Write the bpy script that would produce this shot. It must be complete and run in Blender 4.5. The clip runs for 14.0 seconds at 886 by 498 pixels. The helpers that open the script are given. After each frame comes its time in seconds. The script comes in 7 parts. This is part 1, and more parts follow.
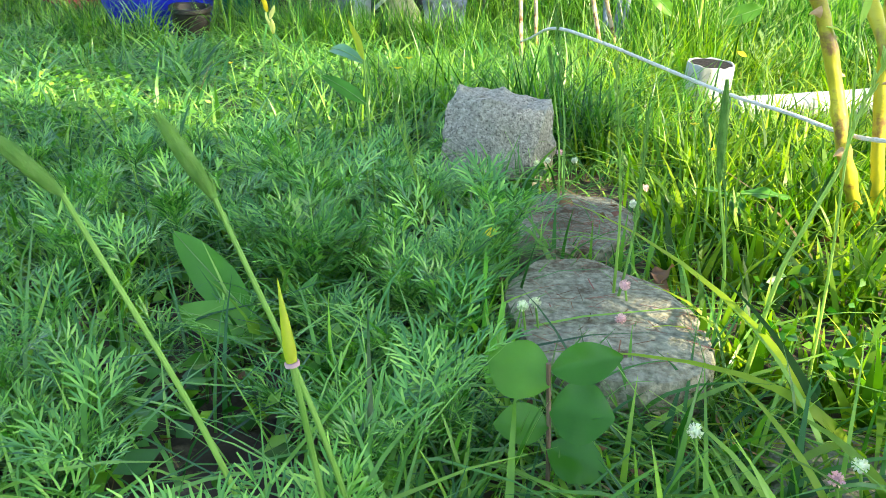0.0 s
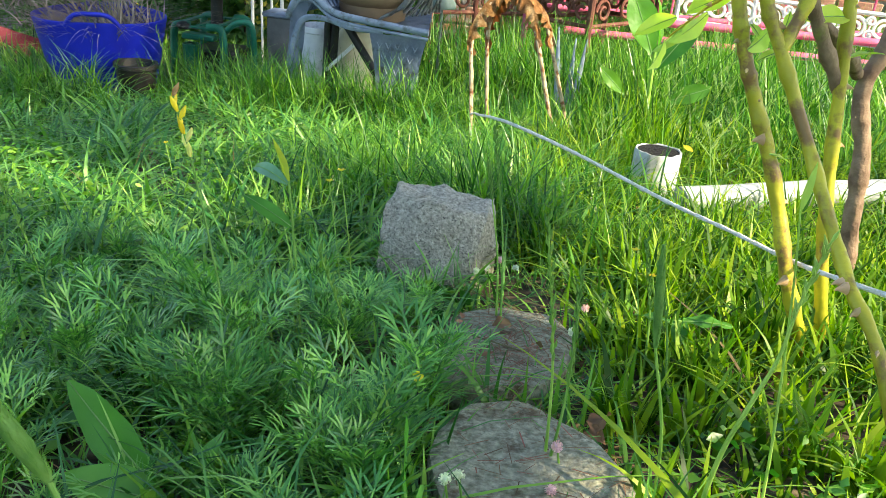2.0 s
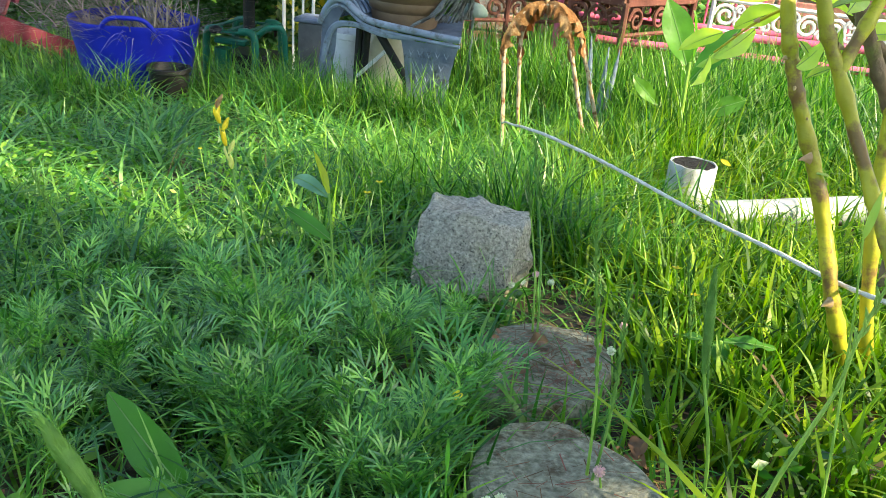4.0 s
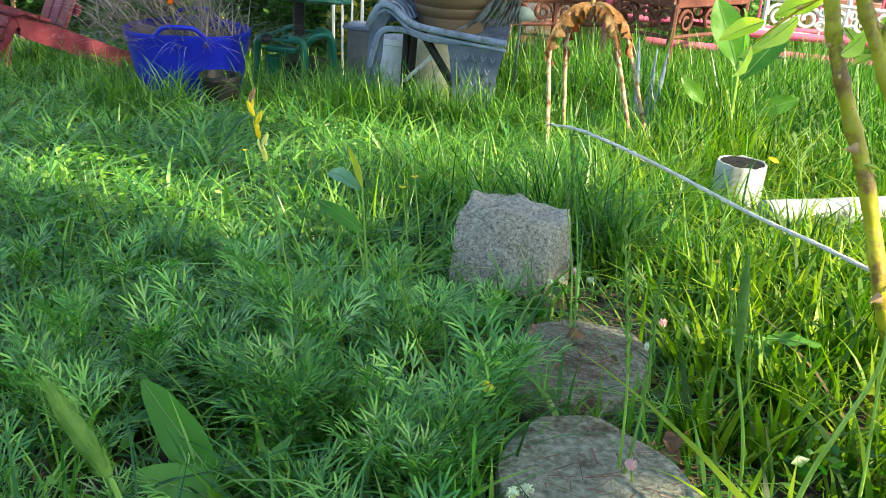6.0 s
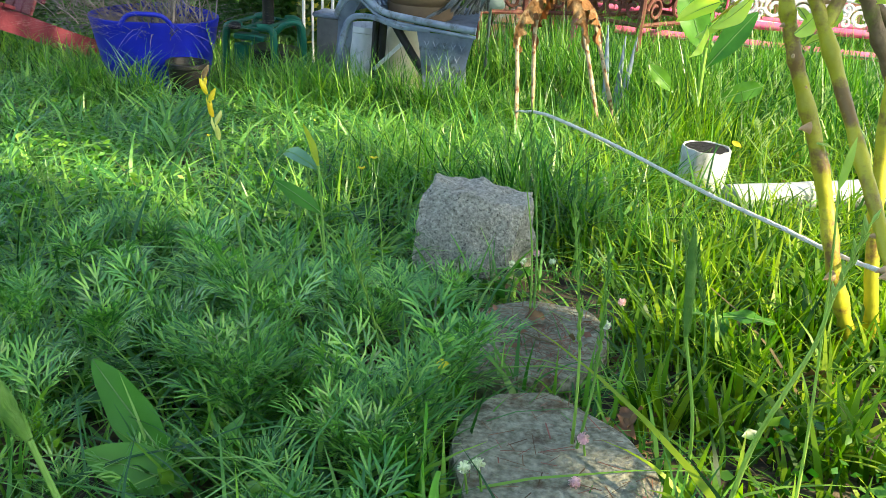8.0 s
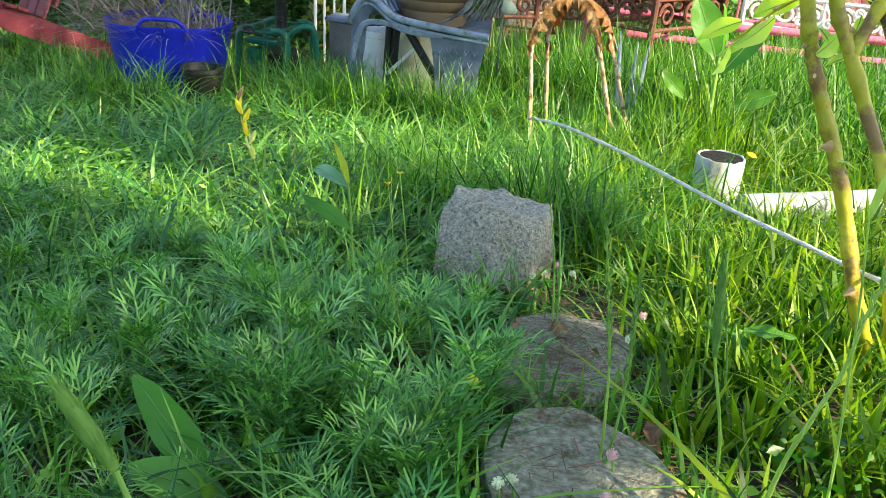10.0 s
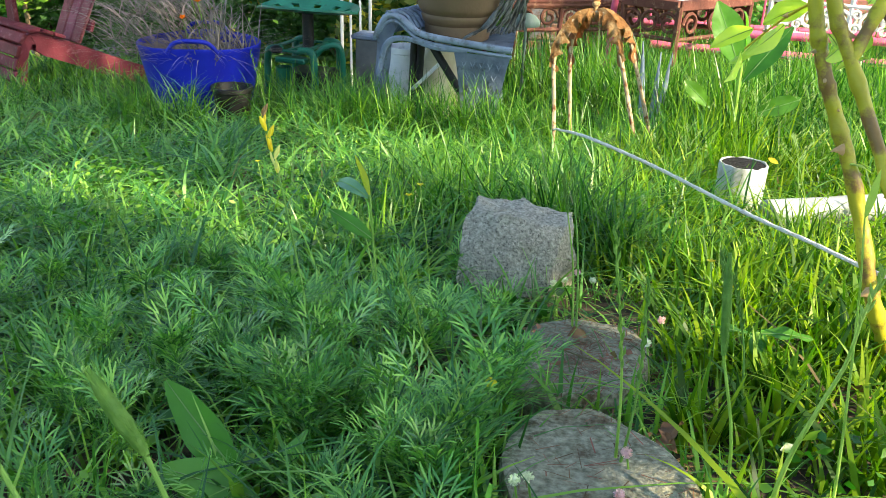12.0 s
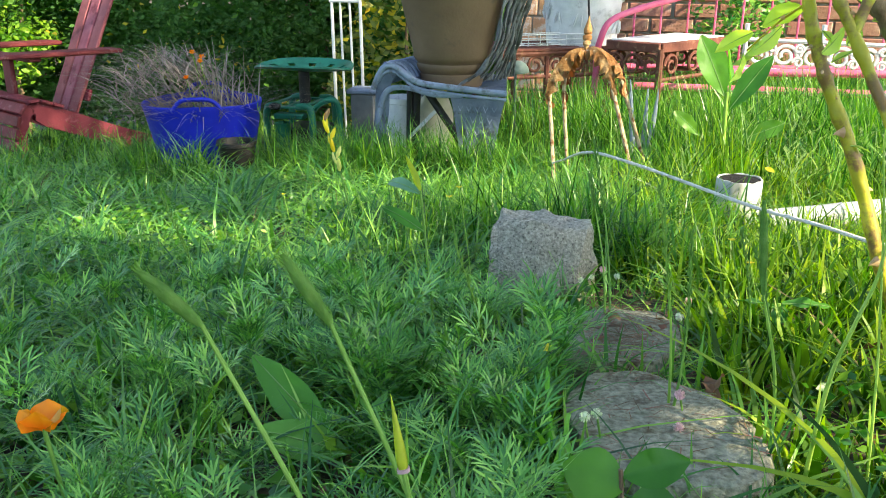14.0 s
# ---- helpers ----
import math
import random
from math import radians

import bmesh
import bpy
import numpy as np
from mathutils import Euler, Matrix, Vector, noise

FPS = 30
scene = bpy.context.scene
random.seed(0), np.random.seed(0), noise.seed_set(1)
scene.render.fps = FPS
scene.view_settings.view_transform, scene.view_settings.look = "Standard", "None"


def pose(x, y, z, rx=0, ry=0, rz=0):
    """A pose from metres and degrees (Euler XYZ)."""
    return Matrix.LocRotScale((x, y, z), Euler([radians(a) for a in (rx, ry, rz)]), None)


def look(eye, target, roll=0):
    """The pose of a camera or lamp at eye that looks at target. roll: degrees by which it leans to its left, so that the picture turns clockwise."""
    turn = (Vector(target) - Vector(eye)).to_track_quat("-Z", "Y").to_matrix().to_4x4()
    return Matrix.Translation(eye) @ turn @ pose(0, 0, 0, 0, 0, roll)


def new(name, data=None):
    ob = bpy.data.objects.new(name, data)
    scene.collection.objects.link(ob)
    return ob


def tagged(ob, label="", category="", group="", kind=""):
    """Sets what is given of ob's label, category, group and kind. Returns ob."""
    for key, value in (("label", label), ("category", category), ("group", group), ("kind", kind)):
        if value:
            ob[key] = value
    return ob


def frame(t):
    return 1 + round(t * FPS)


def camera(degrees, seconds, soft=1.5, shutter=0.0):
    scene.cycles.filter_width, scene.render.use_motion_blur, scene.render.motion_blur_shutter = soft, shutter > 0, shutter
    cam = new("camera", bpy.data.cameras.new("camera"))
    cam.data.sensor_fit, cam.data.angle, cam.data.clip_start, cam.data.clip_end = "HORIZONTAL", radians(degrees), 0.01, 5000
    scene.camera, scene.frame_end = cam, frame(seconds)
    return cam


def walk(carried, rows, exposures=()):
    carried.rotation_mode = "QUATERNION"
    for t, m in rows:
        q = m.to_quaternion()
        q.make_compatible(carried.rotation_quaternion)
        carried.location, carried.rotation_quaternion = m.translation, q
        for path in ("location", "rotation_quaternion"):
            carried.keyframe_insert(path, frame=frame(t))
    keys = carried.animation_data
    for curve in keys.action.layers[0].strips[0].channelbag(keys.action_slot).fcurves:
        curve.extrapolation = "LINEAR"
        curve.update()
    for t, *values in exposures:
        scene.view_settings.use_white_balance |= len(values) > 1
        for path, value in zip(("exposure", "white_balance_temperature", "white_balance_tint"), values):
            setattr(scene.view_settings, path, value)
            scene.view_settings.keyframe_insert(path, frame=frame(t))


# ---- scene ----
cam = camera(55.7, 14.0, soft=0.6, shutter=0.15)
PATH = [
    (0, (0.2370, 0.4254, 0.3111), (-0.2010, 2.1668, -0.5696), -1.58),
    (0.5, (0.2270, 0.4344, 0.3373), (-0.2079, 2.1898, -0.5168), -1.95),
    (1, (0.2240, 0.4499, 0.3587), (-0.2209, 2.2297, -0.4378), -0.55),
    (1.5, (0.2470, 0.4877, 0.3725), (-0.1541, 2.2682, -0.4455), -0.20),
    (2, (0.2450, 0.5077, 0.3712), (-0.0990, 2.3090, -0.4269), 0.83),
    (2.5, (0.2360, 0.5190, 0.3820), (-0.0859, 2.3183, -0.4298), 0.20),
    (3, (0.2300, 0.5211, 0.3828), (-0.0910, 2.3303, -0.4071), 0.62),
    (3.5, (0.2270, 0.5180, 0.3821), (-0.1150, 2.3193, -0.4170), 0.63),
    (3.7, (0.2270, 0.5157, 0.3793), (-0.1399, 2.3153, -0.4124), 0.85),
    (5.8, (0.2330, 0.5168, 0.3712), (-0.2671, 2.2906, -0.4057), 0.26),
    (6, (0.2450, 0.5177, 0.3620), (-0.2749, 2.2887, -0.4084), -0.31),
    (6.5, (0.2580, 0.5219, 0.3545), (-0.2311, 2.2999, -0.4198), 0.01),
    (7, (0.2590, 0.5190, 0.3558), (-0.2201, 2.3004, -0.4169), -0.36),
    (7.2, (0.2670, 0.5194, 0.3497), (-0.2161, 2.2984, -0.4258), -0.17),
    (9.3, (0.2450, 0.5161, 0.3652), (-0.1870, 2.2980, -0.4336), 0.40),
    (9.5, (0.2430, 0.5115, 0.3688), (-0.2030, 2.2918, -0.4259), 0.25),
    (10, (0.2450, 0.5057, 0.3714), (-0.2309, 2.2804, -0.4185), 0.14),
    (10.5, (0.2440, 0.5064, 0.3683), (-0.2391, 2.2826, -0.4139), 0.22),
    (11, (0.2530, 0.5071, 0.3662), (-0.2520, 2.2809, -0.4075), -0.05),
    (11.5, (0.2420, 0.5025, 0.3698), (-0.2579, 2.2756, -0.4089), -0.04),
    (12, (0.2630, 0.4851, 0.3758), (-0.2878, 2.2518, -0.3828), -1.71),
    (12.5, (0.2640, 0.4595, 0.3807), (-0.3352, 2.2270, -0.3382), -2.86),
    (13, (0.2220, 0.4254, 0.3645), (-0.2800, 2.2453, -0.2958), -2.37),
    (13.5, (0.2230, 0.3831, 0.3461), (-0.2500, 2.2484, -0.1985), -3.72),
    (14, (0.2230, 0.3746, 0.3340), (-0.2980, 2.2033, -0.2860), -3.92),
]
# the garden lies on a cross slope: rows and plan are laid out on the slope, and CROSS sets them level
CROSS = pose(0, 0, 0, 0, -4.0, 0)
walk(cam, [(t, CROSS @ look(eye, target, roll)) for t, eye, target, roll in PATH],
     [(0.0, 2.15, 7000, 6), (0.6, 1.86, 7000, 6), (1.5, 1.62, 7000, 6), (14.0, 1.62, 7000, 6)])

# ---- sky, sun ----
SUN_AZ = Vector((0.96, -0.28, 0.0)).normalized()
SUN_EL = radians(31)
world = bpy.data.worlds.new("world")
scene.world = world
world.use_nodes = True
wn = world.node_tree.nodes
sky = wn.new("ShaderNodeTexSky")
sky.sky_type = "NISHITA"
sky.sun_disc = False
sun_way = CROSS @ (SUN_AZ * math.cos(SUN_EL) + Vector((0, 0, math.sin(SUN_EL))))
sky.sun_elevation = math.asin(sun_way.z)
sky.sun_rotation = math.atan2(sun_way.x, sun_way.y)
wn["Background"].inputs["Strength"].default_value = 0.15
world.node_tree.links.new(sky.outputs["Color"], wn["Background"].inputs["Color"])
sun_data = bpy.data.lights.new("sun", "SUN")
sun_data.energy, sun_data.angle, sun_data.color = 4.3, radians(0.6), (1.0, 0.86, 0.64)
sun = new("sun", sun_data)
to_sun = SUN_AZ * math.cos(SUN_EL) + Vector((0, 0, math.sin(SUN_EL)))
sun.matrix_world = look(sun_way * 20, (0, 0, 0))

# ---- materials ----


def material(name, dark, light, scale=40.0, rough=0.7, bump=0.3, bump_scale=None, metallic=0.0, through_light=0.0, spread=0.25,
             island=False, stain=None, stain_at=0.62, stain_scale=9.0, specular=0.4):
    """A surface with two scales of variation, a third colour in worn spots, and light coming through where it is thin."""
    m = bpy.data.materials.new(name)
    m.use_nodes = True
    nt = m.node_tree
    nd, ln = nt.nodes, nt.links
    bsdf = nd["Principled BSDF"]
    tc = nd.new("ShaderNodeTexCoord")
    n1 = nd.new("ShaderNodeTexNoise")
    n1.inputs["Scale"].default_value, n1.inputs["Detail"].default_value = scale, 6
    ln.new(tc.outputs["Object"], n1.inputs["Vector"])
    ramp = nd.new("ShaderNodeValToRGB")
    ramp.color_ramp.elements[0].position, ramp.color_ramp.elements[1].position = 0.3, 0.72
    ramp.color_ramp.elements[0].color, ramp.color_ramp.elements[1].color = (*dark, 1), (*light, 1)
    ln.new(n1.outputs["Fac"], ramp.inputs["Fac"])
    col = ramp.outputs["Color"]
    if stain:
        n2 = nd.new("ShaderNodeTexNoise")
        n2.inputs["Scale"].default_value, n2.inputs["Detail"].default_value = stain_scale, 8
        n2.inputs["Roughness"].default_value = 0.65
        ln.new(tc.outputs["Object"], n2.inputs["Vector"])
        r2 = nd.new("ShaderNodeValToRGB")
        r2.color_ramp.elements[0].position, r2.color_ramp.elements[1].position = stain_at - 0.05, stain_at + 0.06
        ln.new(n2.outputs["Fac"], r2.inputs["Fac"])
        mix = nd.new("ShaderNodeMix")
        mix.data_type = "RGBA"
        ln.new(r2.outputs["Color"], mix.inputs["Factor"])
        ln.new(col, mix.inputs["A"])
        mix.inputs["B"].default_value = (*stain, 1)
        col = mix.outputs["Result"]
    if spread:
        hsv = nd.new("ShaderNodeHueSaturation")
        if island:
            rnd = nd.new("ShaderNodeNewGeometry").outputs["Random Per Island"]
        else:
            rnd = nd.new("ShaderNodeObjectInfo").outputs["Random"]
        mr = nd.new("ShaderNodeMapRange")
        mr.inputs["To Min"].default_value, mr.inputs["To Max"].default_value = 1 - spread, 1 + spread
        ln.new(rnd, mr.inputs["Value"])
        ln.new(mr.outputs["Result"], hsv.inputs["Value"])
        hue = nd.new("ShaderNodeMapRange")
        hue.inputs["To Min"].default_value, hue.inputs["To Max"].default_value = 0.5 + spread * 0.06, 0.5 - spread * 0.06
        ln.new(rnd, hue.inputs["Value"])
        ln.new(hue.outputs["Result"], hsv.inputs["Hue"])
        ln.new(col, hsv.inputs["Color"])
        col = hsv.outputs["Color"]
    ln.new(col, bsdf.inputs["Base Color"])
    bsdf.inputs["Roughness"].default_value = rough
    bsdf.inputs["Metallic"].default_value = metallic
    bsdf.inputs["Specular IOR Level"].default_value = specular
    if bump:
        nb = nd.new("ShaderNodeTexNoise")
        nb.inputs["Scale"].default_value, nb.inputs["Detail"].default_value = bump_scale or scale * 2.5, 5
        ln.new(tc.outputs["Object"], nb.inputs["Vector"])
        bp = nd.new("ShaderNodeBump")
        bp.inputs["Strength"].default_value, bp.inputs["Distance"].default_value = bump, 0.004
        ln.new(nb.outputs["Fac"], bp.inputs["Height"])
        ln.new(bp.outputs["Normal"], bsdf.inputs["Normal"])
    if through_light:
        tr = nd.new("ShaderNodeBsdfTranslucent")
        tint = nd.new("ShaderNodeMix")
        tint.data_type, tint.blend_type = "RGBA", "MULTIPLY"
        tint.inputs["Factor"].default_value = 1.0
        ln.new(col, tint.inputs["A"])
        tint.inputs["B"].default_value = (1.35, 1.75, 0.45, 1)
        ln.new(tint.outputs["Result"], tr.inputs["Color"])
        ms = nd.new("ShaderNodeMixShader")
        ms.inputs["Fac"].default_value = through_light
        ln.new(bsdf.outputs["BSDF"], ms.inputs[1])
        ln.new(tr.outputs["BSDF"], ms.inputs[2])
        ln.new(ms.outputs["Shader"], nd["Material Output"].inputs["Surface"])
    return m


M_SOIL = material("soil", (0.022, 0.015, 0.009), (0.075, 0.054, 0.034), 22, 0.95, 0.9, 60, spread=0, stain=(0.17, 0.13, 0.08), stain_at=0.58, stain_scale=14)
M_LAWN = material("lawn_blade", (0.050, 0.168, 0.018), (0.115, 0.31, 0.034), 9, 0.38, 0, through_light=0.32, spread=0.75, island=True, specular=0.55)
M_COOL = material("blue_green_blade", (0.068, 0.215, 0.030), (0.145, 0.375, 0.060), 9, 0.40, 0, through_light=0.24, spread=0.6, island=True, specular=0.65)
M_DOME = material("grey_green_metal", (0.10, 0.15, 0.13), (0.19, 0.25, 0.22), 24, 0.6, 0.3, 80, spread=0)
M_DRYBLADE = material("dead_blade", (0.10, 0.075, 0.03), (0.22, 0.17, 0.08), 12, 0.7, 0, through_light=0.25, spread=0.5, island=True)
M_BRIGHT = material("bright_blade", (0.075, 0.170, 0.008), (0.155, 0.295, 0.016), 9, 0.45, 0, through_light=0.36, spread=0.75, island=True, specular=0.3)
M_STRAW = material("straw", (0.14, 0.08, 0.035), (0.32, 0.21, 0.10), 30, 0.8, 0, through_light=0.15, spread=0.5, island=True)
M_FEATHER = material("feathery_leaf", (0.058, 0.215, 0.032), (0.180, 0.445, 0.085), 14, 0.30, 0, through_light=0.20, spread=0.6, island=True, specular=0.6)
M_STEM = material("green_stem", (0.14, 0.30, 0.04), (0.24, 0.42, 0.08), 30, 0.5, 0.1, through_light=0.15, spread=0.25)
M_STALK = material("pale_stalk", (0.26, 0.40, 0.07), (0.42, 0.55, 0.14), 30, 0.45, 0.1, through_light=0.3, spread=0.1)
M_LEAF = material("broad_leaf", (0.06, 0.20, 0.022), (0.10, 0.30, 0.035), 25, 0.42, 0.35, 60, through_light=0.42, spread=0.25)
M_SORREL = material("smooth_leaf", (0.085, 0.26, 0.04), (0.13, 0.36, 0.06), 25, 0.4, 0.3, 60, through_light=0.4, spread=0.15)
M_VEIN = material("leaf_vein", (0.16, 0.30, 0.09), (0.22, 0.38, 0.13), 40, 0.5, 0.1, through_light=0.3, spread=0.1)
M_BLUELEAF = material("blue_green_leaf", (0.10, 0.24, 0.13), (0.19, 0.38, 0.23), 25, 0.3, 0.3, 60, through_light=0.3, spread=0.15)
M_DOCK = material("dark_leaf", (0.050, 0.17, 0.016), (0.085, 0.25, 0.03), 25, 0.28, 0.3, 60, through_light=0.35, spread=0.3)
M_ROSELEAF = material("young_leaf", (0.46, 0.57, 0.10), (0.64, 0.70, 0.22), 30, 0.35, 0.25, 70, through_light=0.5, spread=0.25)
M_CANE = material("cane_bark", (0.26, 0.25, 0.016), (0.56, 0.50, 0.035), 22, 0.45, 0.4, 90, spread=0.25, stain=(0.20, 0.115, 0.035), stain_at=0.56, stain_scale=30)
M_CANEBROWN = material("old_bark", (0.10, 0.06, 0.035), (0.27, 0.19, 0.12), 40, 0.8, 0.9, 90, spread=0.2, stain=(0.22, 0.24, 0.05), stain_at=0.6, stain_scale=14)
M_THORN = material("thorn", (0.42, 0.26, 0.12), (0.65, 0.45, 0.28), 60, 0.5, 0.1, through_light=0.15)
M_CONCRETE = material("rough_concrete", (0.20, 0.19, 0.15), (0.53, 0.505, 0.425), 210, 0.95, 1.0, 380, spread=0, stain=(0.055, 0.053, 0.047), stain_at=0.60, stain_scale=300)
M_NEEDLE = material("red_brown_needle", (0.10, 0.045, 0.022), (0.27, 0.13, 0.07), 40, 0.8, 0, spread=0.5, island=True)
M_STONE = material("stone_slab", (0.125, 0.122, 0.080), (0.365, 0.355, 0.262), 170, 0.95, 1.0, 210, spread=0.1, stain=(0.10, 0.072, 0.040), stain_at=0.60, stain_scale=34)
M_LITTER = material("dead_leaf", (0.10, 0.05, 0.025), (0.26, 0.14, 0.07), 40, 0.8, 0.3, through_light=0.12, spread=0.5, island=True)
M_PVC = material("white_plastic_pipe", (0.34, 0.36, 0.37), (0.49, 0.51, 0.51), 26, 0.5, 0.25, 60, spread=0.04, stain=(0.30, 0.31, 0.27), stain_at=0.58, stain_scale=18)
M_DARKSOIL = material("dark_potting_soil", (0.004, 0.0035, 0.003), (0.016, 0.013, 0.010), 80, 0.95, 1.0, 150, spread=0)
M_HOLLOW = material("pipe_hollow_dark", (0.0015, 0.0013, 0.001), (0.006, 0.005, 0.004), 80, 0.95, 1.0, 150, spread=0)
M_RUST = material("rusted_iron", (0.24, 0.10, 0.035), (0.50, 0.25, 0.10), 34, 0.9, 0.8, 120, metallic=0.1, spread=0.15, stain=(0.55, 0.36, 0.19), stain_at=0.58, stain_scale=24)
M_RUSTPALE = material("flaking_iron_paint", (0.34, 0.24, 0.14), (0.62, 0.50, 0.33), 30, 0.85, 0.7, 120, spread=0.1, stain=(0.17, 0.065, 0.025), stain_at=0.54, stain_scale=60)
M_TUB = material("blue_rubber", (0.005, 0.013, 0.36), (0.009, 0.022, 0.50), 10, 0.42, 0.12, 50, spread=0, stain=(0.05, 0.06, 0.4), stain_at=0.68, stain_scale=20)
M_DRY = material("dry_stems", (0.13, 0.105, 0.092), (0.37, 0.315, 0.275), 30, 0.85, 0, through_light=0.1, spread=0.4, island=True)
M_ORANGE = material("orange_petal", (0.75, 0.22, 0.01), (0.9, 0.36, 0.02), 40, 0.5, 0.1, through_light=0.35)
M_RED = material("faded_red_paint", (0.135, 0.016, 0.024), (0.23, 0.040, 0.050), 14, 0.72, 0.5, 70, spread=0.14, stain=(0.30, 0.11, 0.12), stain_at=0.63, stain_scale=26)
M_REDPALE = material("skylit_red_paint", (0.27, 0.065, 0.08), (0.42, 0.135, 0.15), 14, 0.75, 0.5, 70, spread=0.12, stain=(0.16, 0.03, 0.04))
M_GREEN = material("green_enamel", (0.010, 0.13, 0.075), (0.022, 0.21, 0.125), 14, 0.4, 0.2, 60, spread=0.06, stain=(0.03, 0.09, 0.055), stain_at=0.64, stain_scale=30)
M_BLACK = material("black_plastic", (0.008, 0.008, 0.008), (0.022, 0.022, 0.022), 30, 0.5, 0.2, 80, spread=0)
M_WHITEMETAL = material("white_painted_metal", (0.66, 0.67, 0.66), (0.82, 0.82, 0.80), 24, 0.45, 0.2, 80, spread=0.05, stain=(0.48, 0.42, 0.35), stain_at=0.66, stain_scale=30)
M_GREY = material("blue_grey_resin", (0.15, 0.19, 0.27), (0.28, 0.335, 0.43), 20, 0.7, 0.5, 90, spread=0.05, stain=(0.12, 0.135, 0.15), stain_at=0.58, stain_scale=26)
M_GREYRIB = material("dark_grey_resin", (0.085, 0.095, 0.105), (0.20, 0.215, 0.225), 26, 0.75, 0.6, 90, spread=0.12, stain=(0.07, 0.07, 0.065), stain_at=0.55, stain_scale=30)
M_POT = material("tan_planter", (0.105, 0.066, 0.034), (0.150, 0.098, 0.055), 8, 0.6, 0.3, 70, spread=0, stain=(0.075, 0.055, 0.035), stain_at=0.64, stain_scale=12)
M_CREAM = material("cream_plastic", (0.55, 0.49, 0.33), (0.72, 0.67, 0.5), 18, 0.6, 0.2, 60, spread=0.05)
M_WHITEPOT = material("white_glazed_pot", (0.62, 0.64, 0.65), (0.78, 0.79, 0.80), 26, 0.55, 0.9, 30, spread=0, stain=(0.45, 0.46, 0.47), stain_at=0.6, stain_scale=20)
M_IRONRED = material("red_brown_iron", (0.10, 0.032, 0.022), (0.175, 0.06, 0.04), 30, 0.75, 0.5, 100, spread=0.08, stain=(0.24, 0.12, 0.075), stain_at=0.6, stain_scale=40)
M_TILE = material("pale_table_top", (0.58, 0.59, 0.60), (0.78, 0.78, 0.77), 14, 0.35, 0.15, 60, spread=0, stain=(0.46, 0.42, 0.38), stain_at=0.64, stain_scale=14)
M_PINK = material("pink_paint", (0.62, 0.09, 0.20), (0.78, 0.17, 0.30), 18, 0.5, 0.3, 80, spread=0.05, stain=(0.55, 0.30, 0.26), stain_at=0.64, stain_scale=24)
M_BRICK = material("brick", (0.30, 0.125, 0.09), (0.45, 0.23, 0.17), 18, 0.9, 0.8, 90, spread=0.25, stain=(0.58, 0.40, 0.30), stain_at=0.64, stain_scale=16)
M_BRICKPALE = material("sunlit_peeling_brick", (0.55, 0.27, 0.15), (0.72, 0.42, 0.26), 18, 0.9, 0.8, 90, spread=0.2, stain=(0.74, 0.66, 0.58), stain_at=0.54, stain_scale=22)
M_MORTAR = material("mortar", (0.30, 0.27, 0.23), (0.42, 0.39, 0.34), 40, 0.95, 0.8, 120, spread=0)
M_LIME = material("yellow_green_leaf", (0.17, 0.34, 0.03), (0.32, 0.50, 0.06), 6, 0.5, 0, through_light=0.5, spread=0.4, island=True)
M_OLIVE = material("olive_leaf", (0.12, 0.17, 0.045), (0.24, 0.27, 0.09), 6, 0.6, 0, through_light=0.4, spread=0.5, island=True)
M_HEDGE = material("hedge_leaf", (0.060, 0.150, 0.050), (0.110, 0.235, 0.075), 5, 0.75, 0, through_light=0.42, spread=0.2, specular=0.1, island=True)
M_CROWN = material("tree_leaf", (0.09, 0.22, 0.035), (0.17, 0.34, 0.06), 5, 0.45, 0, through_light=0.62, spread=0.4, island=True)
M_YELLOWLEAF = material("yellow_leaf", (0.34, 0.31, 0.03), (0.58, 0.48, 0.05), 10, 0.5, 0, through_light=0.4, spread=0.5, island=True)
M_ROPE = material("white_cord", (0.66, 0.65, 0.61), (0.84, 0.83, 0.79), 300, 0.85, 0.9, 500, spread=0)
M_PETALW = material("white_petal", (0.70, 0.66, 0.62), (0.86, 0.84, 0.80), 100, 0.6, 0.2, through_light=0.3, spread=0.1)
M_PETALP = material("pink_petal", (0.62, 0.34, 0.46), (0.80, 0.55, 0.64), 100, 0.6, 0.2, through_light=0.3, spread=0.15)
M_YELLOW = material("yellow_petal", (0.75, 0.52, 0.03), (0.88, 0.68, 0.06), 60, 0.5, 0.1, through_light=0.35, spread=0.15)
M_SEED = material("seed_head", (0.10, 0.23, 0.04), (0.18, 0.33, 0.07), 90, 0.7, 0.6, 200, through_light=0.3, spread=0.2)
M_PALEYELLOW = material("pale_yellow_petal", (0.70, 0.62, 0.20), (0.85, 0.78, 0.38), 60, 0.5, 0.1, through_light=0.35, spread=0.15)
M_SEEDPALE = material("pale_panicle", (0.22, 0.34, 0.12), (0.36, 0.48, 0.20), 60, 0.6, 0, through_light=0.3, spread=0.2)
M_BUD = material("pointed_bud", (0.30, 0.36, 0.04), (0.60, 0.56, 0.05), 20, 0.45, 0.2, through_light=0.45, spread=0.1)
M_BIRD = material("weathered_red_wood", (0.10, 0.04, 0.035), (0.17, 0.075, 0.06), 16, 0.85, 0.6, 60, spread=0.1, stain=(0.22, 0.13, 0.11), stain_at=0.62, stain_scale=20)
M_GREYPLANK = material("weathered_grey_board", (0.09, 0.095, 0.095), (0.16, 0.165, 0.165), 20, 0.7, 0.4, 80, spread=0.1)

# ---- geometry helpers ----


def thing(name, label, category, group="", kind="", at=(0, 0, 0)):
    ob = new(name)
    ob.location = at
    ob.empty_display_size = 0.05
    return tagged(ob, label, category, group, kind)


